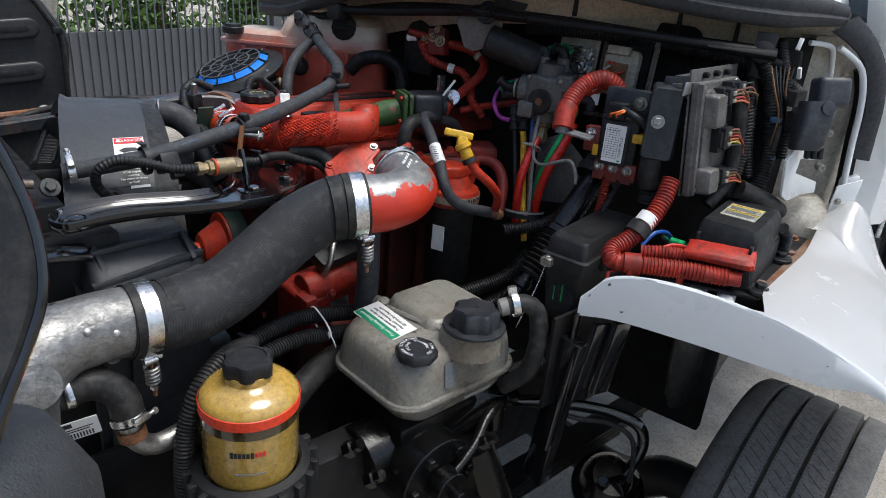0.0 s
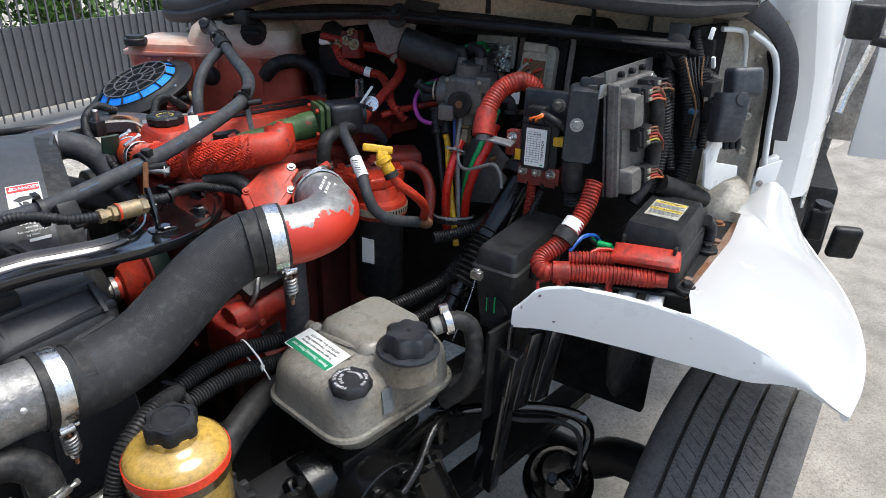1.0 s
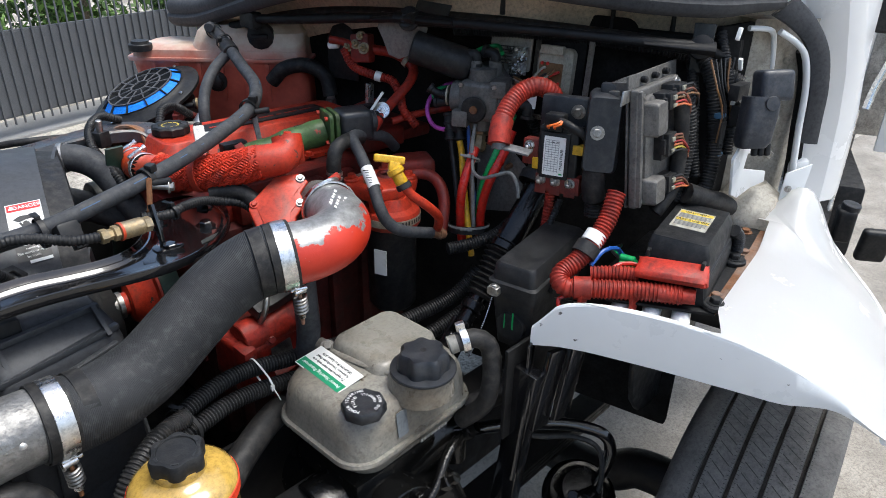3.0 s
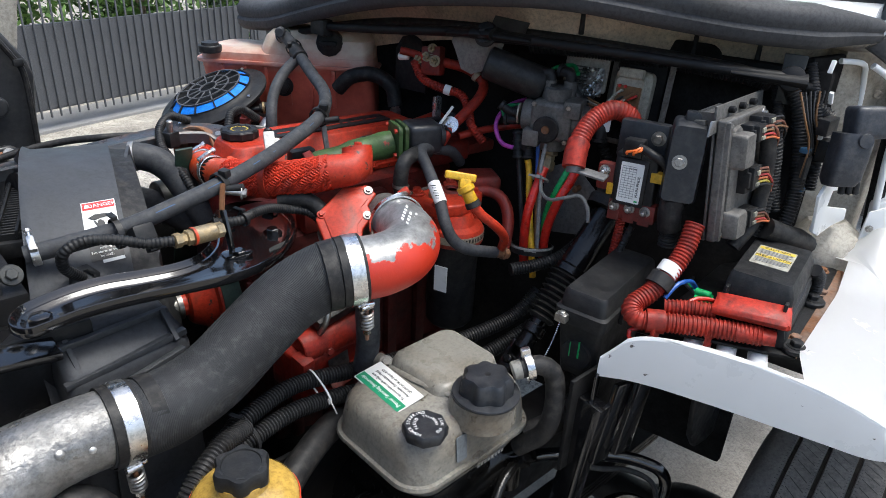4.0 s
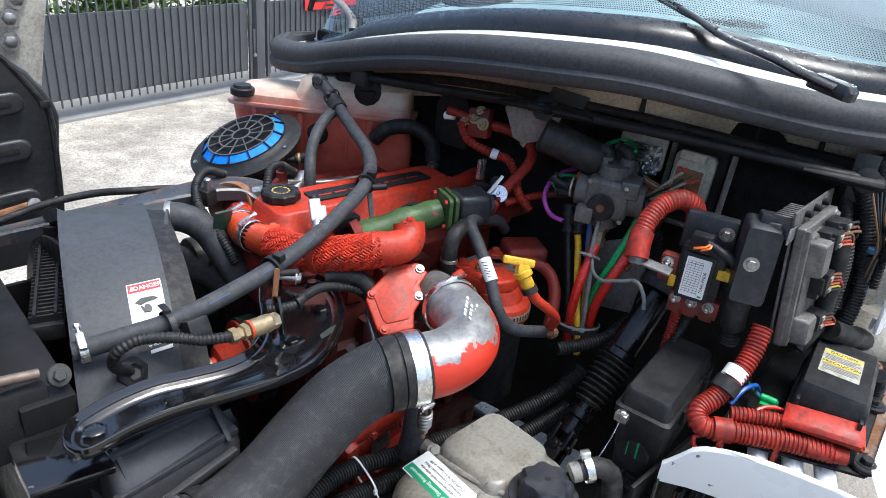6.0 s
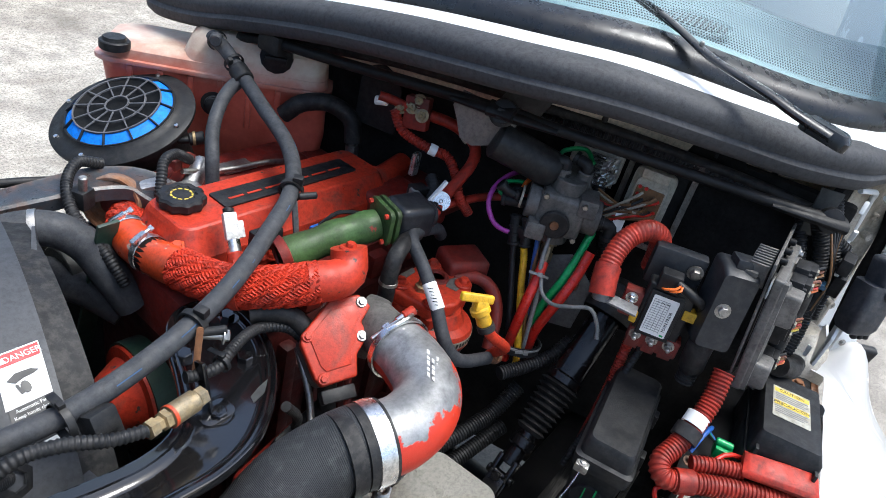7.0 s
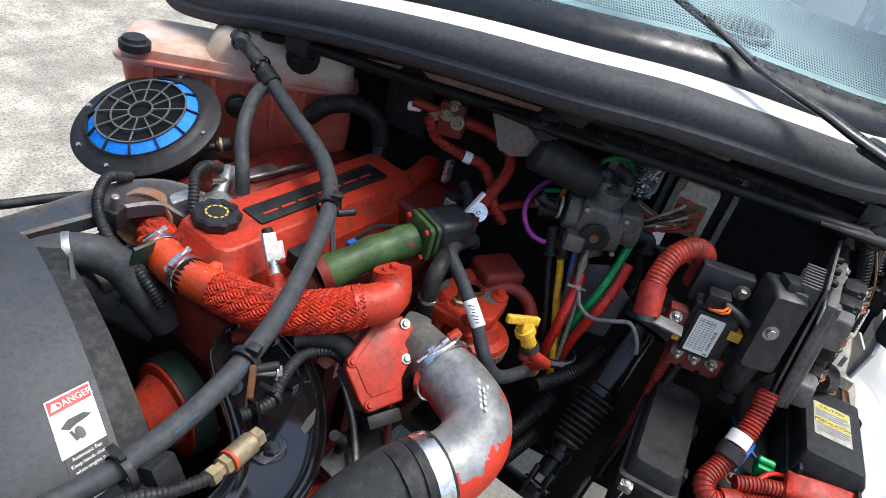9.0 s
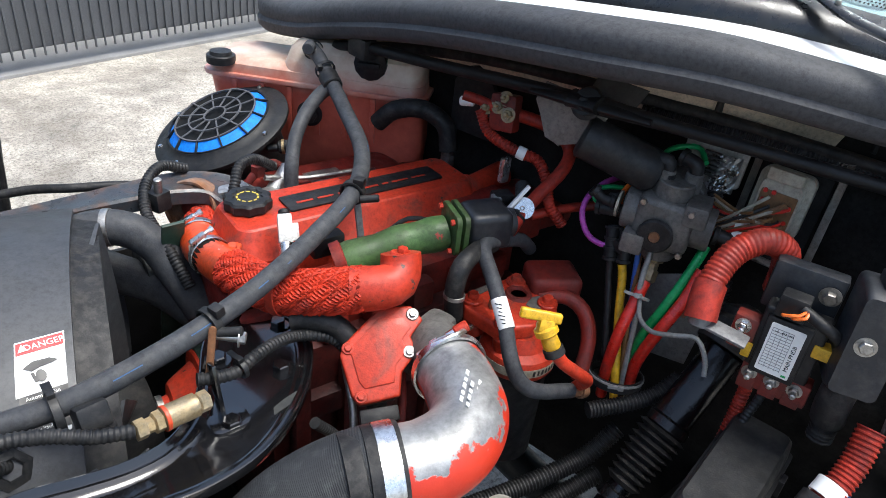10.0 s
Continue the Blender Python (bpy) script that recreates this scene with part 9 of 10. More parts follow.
def build_steering():
    th = thing("steering_shaft", "gloss black steering shaft with a rubber bellows", "steering shaft", (1.08, 0.85, 1.2))
    a, e = Vector((1.250, 0.856, 1.312)), Vector((1.012, 0.864, 1.052))
    d = (e - a).normalized()
    part("upper_tube", join(cyl(a, a + d * 0.15, 0.031, n=26), lathe(a + d * 0.135, d, [(0.031, 0), (0.035, 0.004), (0.035, 0.018), (0.028, 0.024)], 26)), SHAFT_SHADE_BLACK, th)
    prof = []
    for k in range(9):
        r = 0.040 - 0.0012 * k
        prof += [(r - 0.010, 0.012 * k), (r, 0.012 * k + 0.006)]
    part("bellows", lathe(a + d * 0.155, d, prof + [(0.022, 0.11)], 30), RUBBER_DARK, th, "black rubber bellows")
    part("lower_shaft", join(cyl(a + d * 0.26, a + d * 0.335, 0.019, n=18), lathe(a + d * 0.275, d, [(0.019, 0), (0.025, 0.003), (0.025, 0.02), (0.019, 0.024)], 20)), SHAFT_SHADE_BLACK, th)
    u = a + d * 0.345
    R = frame_of(d)
    part("universal_joint", join(box(u + R @ Vector((0.016, 0, 0.0)), (0.010, 0.036, 0.045), R, 0.004), box(u - R @ Vector((0.016, 0, 0.0)), (0.010, 0.036, 0.045), R, 0.004), cyl(u - R @ Vector((0.028, 0, -0.015)), u + R @ Vector((0.028, 0, 0.015)), 0.009, n=12),
                                 cyl(u + R @ Vector((0, -0.028, 0.02)), u + R @ Vector((0, 0.028, 0.02)), 0.009, n=12), box(u + R @ Vector((0, 0.016, 0.04)), (0.036, 0.010, 0.045), R, 0.004), box(u + R @ Vector((0, -0.016, 0.04)), (0.036, 0.010, 0.045), R, 0.004)), SHAFT_SHADE_BLACK, th)
    part("stub", cyl(u + d * 0.055, u + d * 0.13, 0.017, n=16), SHAFT_SHADE_BLACK, th)
    part("top_boot", lathe(a - d * 0.02, -d, [(0.05, -0.02), (0.052, 0.0), (0.045, 0.01), (0.048, 0.02), (0.04, 0.03), (0.044, 0.042), (0.02, 0.06), (0, 0.06)], 28), RUBBER_DARK, th, "black rubber boot at the firewall")
    line_thing("shaft_conduit", "thin black conduit beside the steering shaft", [(1.195, 0.765, 1.33), (1.16, 0.770, 1.26), (1.12, 0.775, 1.18), (1.07, 0.780, 1.10)], 0.007, BLACK, "conduit", loomed=True)
    line_thing("red_conduit", "grimy dark red conduit beside the steering shaft", [(1.200, 0.792, 1.365), (1.188, 0.788, 1.30), (1.165, 0.782, 1.22), (1.135, 0.78, 1.12)], 0.010, RED_PLASTIC, "conduit", loomed=True)
    line_thing("low_hose", "black corrugated hose behind the steering shaft", [(1.08, 0.96, 1.19), (1.13, 0.935, 1.195), (1.18, 0.91, 1.21), (1.22, 0.895, 1.24)], 0.014, BLACK, "conduit", loomed=True)
    gb = thing("steering_gear", "oily black cast steering gear under the reservoir", "steering gear", (0.72, 0.80, 0.85))
    part("housing", join(cyl((0.70, 0.70, 0.86), (0.70, 0.95, 0.86), 0.085, n=30), cyl((0.60, 0.82, 0.88), (0.90, 0.80, 0.92), 0.062, n=28), box((0.74, 0.84, 0.92), (0.20, 0.18, 0.09), None, 0.02), box((0.78, 0.78, 0.80), (0.16, 0.12, 0.16), None, 0.02)), OILY, gb)
    for k in range(6):
        a2 = 2 * math.pi * k / 6
        part("cover_bolt", hexbolt((0.70 + 0.066 * math.cos(a2), 0.70, 0.86 + 0.066 * math.sin(a2)), (0, -1, 0), 0.011, 0.012), OILY, gb)
    part("adjuster", join(cyl((0.70, 0.70, 0.86), (0.70, 0.665, 0.86), 0.035, n=20), cyl((0.70, 0.67, 0.86), (0.70, 0.64, 0.86), 0.012, n=10)), OILY, gb)
    part("bracket", box((0.78, 0.84, 0.932), (0.20, 0.16, 0.03), None, 0.006), OILY, gb)

    for p in ((0.56, 0.80, 0.93), (0.58, 0.76, 0.88), (0.90, 0.74, 0.93), (0.885, 0.77, 0.90), (0.80, 0.70, 0.90)):
        part("fitting", join(lathe(p, (0.3, -0.6, 0.6), [(0, 0), (0.016, 0), (0.016, 0.018), (0.011, 0.02), (0.011, 0.035), (0, 0.035)], 6)), OILY, gb)
    part("pressure_line", tube([(0.90, 0.74, 0.93), (0.87, 0.73, 0.94), (0.83, 0.72, 0.93), (0.78, 0.70, 0.90), (0.72, 0.69, 0.87)], 0.010, 12), OILY, gb)
    part("lower_arm", join(tube([(0.83, 0.74, 0.85), (0.86, 0.70, 0.74), (0.90, 0.68, 0.62), (0.93, 0.66, 0.50)], lambda s: 0.038 - 0.012 * s, 14), cyl((0.93, 0.70, 0.50), (0.93, 0.62, 0.50), 0.035, n=20)), OILY, gb)
    dl = thing("drag_link", "black steel drag link and brake hoses behind the wheel", "steering link", (1.05, 0.66, 0.8))
    part("link", tube([(0.90, 0.76, 0.915), (0.99, 0.735, 0.895), (1.08, 0.695, 0.872), (1.16, 0.65, 0.845), (1.205, 0.605, 0.822), (1.215, 0.585, 0.79), (1.20, 0.58, 0.75), (1.175, 0.59, 0.70)], 0.0135, 14), GLOSS_BLACK, dl)
    part("hose", tube([(1.02, 0.72, 0.875), (1.08, 0.68, 0.845), (1.15, 0.64, 0.825), (1.19, 0.60, 0.79), (1.175, 0.575, 0.73), (1.14, 0.57, 0.66)], 0.006, 8), RUBBER_DARK, dl)
    part("joint", cyl((0.895, 0.76, 0.95), (0.895, 0.76, 0.86), 0.024, n=18), OILY, dl)
    part("joint", cyl((1.13, 0.585, 0.68), (1.19, 0.585, 0.68), 0.03, n=18), OILY, dl)
    bc = thing("brake_chamber", "black brake chamber with a clamp ring behind the wheel", "brake chamber", (1.17, 0.63, 0.62))
    q = Vector((1.175, 0.625, 0.635))
    part("can", lathe(q, (-0.35, -0.3, 0.85), [(0, -0.05), (0.05, -0.05), (0.068, -0.03), (0.072, 0.0), (0.079, 0.004), (0.079, 0.022), (0.07, 0.026), (0.066, 0.06), (0.045, 0.08), (0, 0.082)], 32), OILY, bc)
    part("clamp_ring", lathe(q, (-0.35, -0.3, 0.85), [(0.079, 0.002), (0.084, 0.006), (0.084, 0.02), (0.079, 0.024)], 32), OILY, bc)
    part("port", join(cyl(q + Vector((-0.05, -0.02, 0.06)), q + Vector((-0.08, -0.03, 0.09)), 0.012, n=12)), OILY, bc)
    fb = thing("fender_bracket", "black angled fender bracket with ribs in the wheel opening", "bracket", (0.97, 0.64, 0.95))
    part("post", box((0.955, 0.655, 0.93), (0.03, 0.05, 0.36), Matrix.Rotation(radians(6), 3, "X"), 0.004), GLOSS_BLACK, fb)
    part("rib", box((0.985, 0.615, 1.06), (0.05, 0.012, 0.16), Matrix.Rotation(radians(14), 3, "Y"), 0.003), GLOSS_BLACK, fb)
    part("rib", box((1.03, 0.60, 1.06), (0.05, 0.012, 0.15), Matrix.Rotation(radians(14), 3, "Y"), 0.003), GLOSS_BLACK, fb)
    part("inner_plate", box((1.02, 0.665, 1.05), (0.20, 0.008, 0.20), None, 0.002), CHASSIS, fb)
    part("rod", tube([(0.945, 0.625, 1.10), (0.935, 0.63, 1.0), (0.93, 0.64, 0.86)], 0.005, 8), GLOSS_BLACK, fb)


build_steering()


# ---- things round the shroud: label, arms, hoses, radiator ----
def build_danger_label():
    th = thing("danger_label", "red and white danger label on the fan shroud", "label", sh(0.455, 30))

    def patch(x0, x1, a0, a1, r):
        rows = [[sh(x0 + (x1 - x0) * i / 4, a0 + (a1 - a0) * k / 8, drum(x0 + (x1 - x0) * i / 4) + r) for i in range(5)] for k in range(9)]
        bm = bmesh.new()
        G = [[bm.verts.new(p) for p in row] for row in rows]
        for k in range(8):
            for i in range(4):
                bm.faces.new((G[k][i], G[k][i + 1], G[k + 1][i + 1], G[k + 1][i]))
        return bm

    def drum(x):
        return SH_R + 0.012 * (0.5 - x) / 0.183

    x0, x1, top = 0.425, 0.479, 22.5
    R0 = SH_R * math.pi / 180
    part("sheet", patch(x0, x1, top, top + 9.6, 0.0012), LABEL, th)
    part("red_head", patch(x0 + 0.0015, x1 - 0.0015, top + 0.3, top + 2.5, 0.0018), LABEL_RED, th, "red heading")
    part("black_foot", patch(x0 + 0.003, x1, top + 9.6, top + 16.5, 0.0014), INK, th, "black text panel")
    part("white_tip", patch(x0 + 0.02, x1, top + 16.5, top + 17.3, 0.0014), LABEL, th)

    def at(x, a, lift=0.0022):
        p = sh(x, a, drum(x) + lift)
        X = (sh(x + 0.01, a, drum(x + 0.01)) - sh(x - 0.01, a, drum(x - 0.01))).normalized()
        Yd = (sh(x, a - 1) - sh(x, a + 1)).normalized()
        return Matrix.Translation(p) @ axes(X, Yd).to_4x4()
    letters("writing", "DANGER", 0.0112, at(0.457, top + 1.5), INK_WHITE, th)
    M = at(0.4335, top + 1.45)
    part("triangle", prism([(-0.0055, -0.004), (0.0055, -0.004), (0, 0.0055)], M.translation, M.to_3x3(), 0.0006, 0), INK_WHITE, th)
    M = at(0.452, top + 5.6)
    part("fan_symbol", join(prism([(-0.018, 0.004), (-0.006, 0.010), (0.012, 0.009), (0.020, 0.004), (0.012, 0.002), (0.0, 0.001), (-0.010, -0.002)], M.translation, M.to_3x3(), 0.0006, 0),
                            prism([(0.004 * math.cos(a) * 1.4 - 0.002, 0.008 * math.sin(a) - 0.010) for a in [2 * math.pi * k / 10 for k in range(10)]], M.translation, M.to_3x3(), 0.0006, 0),
                            prism([(-0.012, -0.004), (-0.009, -0.004), (-0.006, -0.016), (-0.010, -0.017)], M.translation, M.to_3x3(), 0.0006, 0)), INK, th)
    for k, s in enumerate(("Automatic Fan", "Keep hands clear", "when engine is", "running.", "Fan starts or stops", "by itself.")):
        letters("writing", s, 0.0062, at(0.453, top + 10.3 + 1.05 * k), INK_WHITE, th)


build_danger_label()


def arm_height(x):
    return 1.347 - 0.17 * (x - 0.23) ** 2


def build_arm():
    th = thing("support_arm", "gloss black painted support arm with a wide rounded end", "support arm", (0.45, 1.13, 1.29))
    edge = [(0.203, 1.073), (0.222, 1.101), (0.274, 1.120), (0.333, 1.126), (0.388, 1.117), (0.437, 1.113), (0.482, 1.124), (0.522, 1.160), (0.550, 1.208), (0.577, 1.264), (0.610, 1.312), (0.655, 1.336), (0.708, 1.330), (0.736, 1.296), (0.730, 1.238), (0.706, 1.184), (0.666, 1.130), (0.616, 1.083), (0.558, 1.048), (0.499, 1.033), (0.447, 1.033), (0.388, 1.038), (0.332, 1.043), (0.276, 1.041), (0.239, 1.033), (0.215, 1.033), (0.203, 1.051)]
    loop = [p for p in spline([(x, y, 0) for x, y in edge], 0.012, True)]
    n = len(loop)
    rings = []
    for inset, dz in ((0.003, -0.015), (0.0, -0.011), (0.0, -0.001), (0.001, 0.0022), (0.0028, 0.0028), (0.0042, 0.001), (0.0065, -0.003), (0.0095, -0.0062), (0.0130, -0.0060), (0.0165, -0.0090), (0.0200, -0.0122), (0.026, -0.0130)):
        ring = []
        for i, p in enumerate(loop):
            t = (loop[(i + 1) % n] - loop[i - 1]).normalized()
            q = p - Vector((-t.y, t.x, 0)) * inset
            ring.append(Vector((q.x, q.y, arm_height(q.x) + dz)))
        rings.append(ring)
    bm = skin([[*r] for r in rings], caps=True)
    part("plate", bm, GLOSS_BLACK, th)
    part("end_bolt", hexbolt((0.240, 1.070, arm_height(0.236) - 0.0125), (0, 0, 1), 0.015, 0.010), GLOSS_BLACK, th, "black bolt head")
    for x, y in ((0.557, 1.123), (0.660, 1.194), (0.706, 1.292), (0.592, 1.245)):
        part("plate_bolt", hexbolt((x, y, arm_height(x) - 0.012), (0, 0, 1), 0.012, 0.010), GLOSS_BLACK, th, "black flange bolt")
    part("worn_patch", prism([(0.61, 1.115), (0.64, 1.122), (0.655, 1.138), (0.635, 1.134), (0.615, 1.127)], (0, 0, arm_height(0.62) - 0.0125), None, 0.0015, 0), DARK_STEEL, th, "scratched bare patch")
    # upright tab that carries the hose
    part("tab_foot", prism(rounded(0.05, 0.035, 0.012), (0.556, 1.128, arm_height(0.556) - 0.012), None, 0.004, 0.001), GLOSS_BLACK, th)
    part("tab_post", box((0.552, 1.148, 1.352), (0.006, 0.018, 0.078), Matrix.Rotation(radians(-18), 3, "X"), 0.002), GLOSS_BLACK, th)
    part("tab", prism(rounded(0.009, 0.075, 0.004), (0.558, 1.172, 1.392), axes((0.55, -0.6, 0.0), (0.1, 0.35, 0.9)), 0.004, 0.001), RUST, th, "rusty steel tab")
    part("tab_bolt", join(cyl((0.568, 1.182, 1.412), (0.598, 1.160, 1.408), 0.006, n=10), hexbolt((0.592, 1.165, 1.409), (0.8, -0.55, -0.1), 0.008, 0.008)), STEEL_DULL, th)
    RUSTY_BLACK = surface("rust_flaked_black_paint", (0.035, 0.04, 0.046), 0.35, vary=0.3, grime=0.5, grime_color=(0.13, 0.06, 0.03), grime_scale=30, bump=0.5)
    far = thing("far_support_arm", "black curved support arm with rusty end beside the air filter", "support arm", (0.6, 1.64, 1.42))
    line = spline([(0.20, 1.74, 1.325), (0.36, 1.70, 1.350), (0.50, 1.665, 1.370), (0.60, 1.640, 1.385), (0.68, 1.625, 1.392), (0.745, 1.605, 1.385), (0.785, 1.560, 1.365)], 0.012)
    rings = []
    for k, p in enumerate(line):
        t = (line[min(k + 1, len(line) - 1)] - line[max(k - 1, 0)]).normalized()
        w = Vector((-t.y, t.x, 0)).normalized()
        s = k / (len(line) - 1)
        h = 0.018 + 0.028 * s ** 1.5
        rings.append([p + w * h + CW * -0.022, p + w * h, p + w * (h - 0.005) + CW * 0.004, p + w * (h - 0.012) + CW * 0.001, p - w * (h - 0.012) + CW * 0.001, p - w * (h - 0.005) + CW * 0.004, p - w * h, p - w * h + CW * -0.022])
    part("arm", skin(rings), RUSTY_BLACK, far)
    part("idler_housing", lathe((0.700, 1.598, 1.352), (-0.75, -0.62, 0.30), [(0.030, -0.03), (0.046, -0.03), (0.050, -0.022), (0.050, 0.006), (0.047, 0.010), (0.042, 0.008), (0.040, -0.002), (0.0, -0.004)], 36), RUST, far, "rusty idler housing")
    part("idler_cap", lathe((0.700, 1.598, 1.352), (-0.75, -0.62, 0.30), [(0.0, 0.004), (0.016, 0.003), (0.020, 0.0), (0.020, -0.01)], 24), RED_DULL, far)


build_arm()


def build_grey_hose():
    th = thing("coolant_bypass_hose", "long dusty grey rubber hose with faded blue stripe", "hose", (0.7, 1.3, 1.4))
    line = [(1.040, 1.785, 1.552), (1.028, 1.725, 1.545), (1.015, 1.660, 1.522), (0.990, 1.565, 1.497), (0.945, 1.440, 1.478), (0.872, 1.348, 1.460), (0.760, 1.280, 1.443), (0.655, 1.228, 1.430), (0.565, 1.198, 1.418), (0.480, 1.184, 1.404), (0.400, 1.184, 1.388), (0.320, 1.198, 1.377), (0.262, 1.210, 1.370)]
    part("hose", tube(line, 0.0142, 18, 0.008), RUBBER, th)
    pts = spline(line, 0.008)
    fr = frames_along(pts)
    n = len(pts)
    bm = bmesh.new()
    rng = random.Random(8)
    k = int(n * 0.32)
    while k < n - 12:
        L = rng.randint(2, 6)
        prev = None
        for j in range(k, min(k + L, n - 1)):
            x, y, d = fr[j]
            row = [bm.verts.new(pts[j] + (x * math.cos(a) + y * math.sin(a)) * 0.01445) for a in (radians(47), radians(50), radians(53))]
            if prev:
                bm.faces.new((prev[0], prev[1], row[1], row[0]))
                bm.faces.new((prev[1], prev[2], row[2], row[1]))
            prev = row
        k += L + rng.randint(3, 14)
    part("blue_stripe", bm, surface("faded_blue_print", (0.03, 0.085, 0.19), 0.6, grime=0.4), th, "faded broken blue stripe", kind="stuff")
    br = line_thing("branch_hose", "grey rubber branch hose to the cylinder head", [(1.012, 1.650, 1.517), (0.985, 1.655, 1.497), (0.945, 1.635, 1.474), (0.905, 1.600, 1.446), (0.875, 1.560, 1.415), (0.866, 1.545, 1.370)], 0.0132, RUBBER, "hose")
    part("joint", join(cyl((1.010, 1.642, 1.516), (1.017, 1.675, 1.527), 0.0195, n=18)), BLACK, br)
    for p, d, toward in (((1.036, 1.765, 1.551), (0.1, 0.7, 0.15), (-0.8, -0.4, 0.4)), ((1.020, 1.690, 1.534), (0.1, 0.8, 0.3), (-0.8, -0.4, 0.4))):
        cl = thing("spring_clip", "black spring clip on the hose", "clip", p, "clips on the grey hose")
        part("ring", band(p, d, 0.0185, 0.008, 0.002), BLACK, cl)
        part("ears", box(V(p) + V(toward).normalized() * 0.022, (0.010, 0.012, 0.010), frame_of(d), 0.002), BLACK, cl)
    for p, d in (((0.868, 1.345, 1.459), (0.8, 0.55, 0.13)), ((0.570, 1.199, 1.419), (0.95, 0.28, 0.14))):
        cl = thing("hose_clip", "black plastic fir-tree clip holding the grey hose", "clip", p, "clips on the grey hose")
        part("ring", band(p, d, 0.0178, 0.012, 0.003), BLACK, cl)
        part("head", box(V(p) + Vector((0.006, -0.008, 0.021)), (0.018, 0.014, 0.014), frame_of(d), 0.003), BLACK, cl)
        part("tree", cyl(V(p) + Vector((0.0, -0.018, -0.004)), V(p) + Vector((0.026, -0.036, 0.0)), 0.0065, n=10), BLACK, cl)
    mb = thing("cover_bracket", "grey steel bracket on the valve cover holding the hose", "bracket", (0.86, 1.35, 1.40))
    part("strip", join(box((0.876, 1.335, 1.405), (0.012, 0.004, 0.10), Matrix.Rotation(radians(-14), 3, "X"), 0.001), prism(rounded(0.045, 0.026, 0.011), (0.885, 1.318, 1.352), RE, 0.004, 0.001)), GREY_STEEL, mb)
    part("bolt", hexbolt((0.888, 1.318, 1.356), (0, 0, 1), 0.008, 0.007), STEEL_DULL, mb)
    cl = thing("hose_saddle", "black plastic saddle clip with cable tie on the hose", "clip", (0.40, 1.22, 1.37))
    part("saddle", join(box((0.416, 1.160, 1.380), (0.034, 0.030, 0.036), axes((0.95, 0.1, 0), (0, 0.5, 0.85)), 0.005), box((0.426, 1.148, 1.364), (0.02, 0.02, 0.02), axes((0.95, 0.1, 0), (0, 0.5, 0.85)), 0.004)), BLACK, cl)
    part("tie", hang_tie((0.386, 1.180, 1.383), (1, 0.02, 0.03), 0.0235, None, 0.010), BLACK, cl)
    # steel nipple and worm clamp at the radiator
    worm_clamp("hose_clamp", (0.275, 1.207, 1.371), (1, -0.15, 0.08), 0.0178, 0.012, (0, -0.5, 1), group="small hose clamps")
    tg = thing("radiator_stay", "brown steel stay with a bolted eye at the radiator", "stay", (0.24, 1.2, 1.35))
    part("rod", tube([(0.10, 1.20, 1.372), (0.17, 1.20, 1.366), (0.215, 1.20, 1.360)], 0.0075, 10), surface("dull_brown_steel", (0.16, 0.12, 0.095), 0.5, 0.4, grime=0.4), tg)
    part("eye", join(lathe((0.236, 1.193, 1.352), (0.1, -0.8, 0.5), [(0, 0), (0.015, 0), (0.0165, 0.003), (0.015, 0.007), (0, 0.007)], 22), hexbolt((0.236, 1.187, 1.356), (0.1, -0.8, 0.5), 0.009, 0.008)), DARK_STEEL, tg)
    # brass check valve with its conduit
    bv = thing("brass_check_valve", "tarnished brass check valve with red sealant", "fitting", (0.50, 1.14, 1.36))
    a, b = Vector((0.446, 1.113, 1.378)), Vector((0.534, 1.124, 1.372))
    d = (b - a).normalized()
    prof = [(0, 0), (0.009, 0.0), (0.012, 0.001), (0.012, 0.012), (0.009, 0.013), (0.0095, 0.020), (0.013, 0.022), (0.013, 0.030), (0.010, 0.031)]
    part("hex_end", lathe(a, d, prof, 6), BRASS, bv)
    part("barrel", lathe(a + d * 0.031, d, [(0.010, 0), (0.0145, 0.002), (0.0145, 0.040), (0.010, 0.042)], 22), BRASS, bv)
    part("sealant", band(a + d * 0.034, d, 0.0146, 0.005, 0.0006), ORANGE, bv, "red thread sealant")
    part("hex_end", lathe(a + d * 0.072, d, [(0.0, 0), (0.011, 0.001), (0.013, 0.003), (0.013, 0.014), (0.008, 0.016), (0, 0.016)], 6), BRASS, bv)
    line_thing("fan_conduit", "black corrugated conduit curling into the shroud grommet", [(0.448, 1.114, 1.378), (0.410, 1.126, 1.380), (0.370, 1.140, 1.392), (0.330, 1.150, 1.397), (0.302, 1.154, 1.385), (0.300, 1.166, 1.358), (0.315, 1.182, 1.334), (0.330, 1.196, 1.318)], 0.0088, BLACK, "conduit", loomed=True)
    gm = thing("shroud_grommet", "black hex grommet in the shroud", "grommet", (0.345, 1.185, 1.30))
    part("ring", lathe((0.330, 1.196, 1.312), (0.2, -0.75, 0.6), [(0.012, 0.012), (0.014, 0.014), (0.024, 0.010), (0.026, 0), (0.012, 0)], 6), BLACK, gm)
    lp = line_thing("sensor_conduit", "black corrugated conduit end with a cable tie", [(0.535, 1.165, 1.368), (0.560, 1.160, 1.364), (0.585, 1.160, 1.362), (0.610, 1.172, 1.362), (0.655, 1.192, 1.355), (0.70, 1.205, 1.338), (0.74, 1.19, 1.325), (0.76, 1.17, 1.30)], 0.0088, BLACK, "conduit", loomed=True)
    part("tie", hang_tie((0.590, 1.162, 1.362), (0.9, 0.2, 0.1), 0.0125, None, 0.007), BLACK, lp)
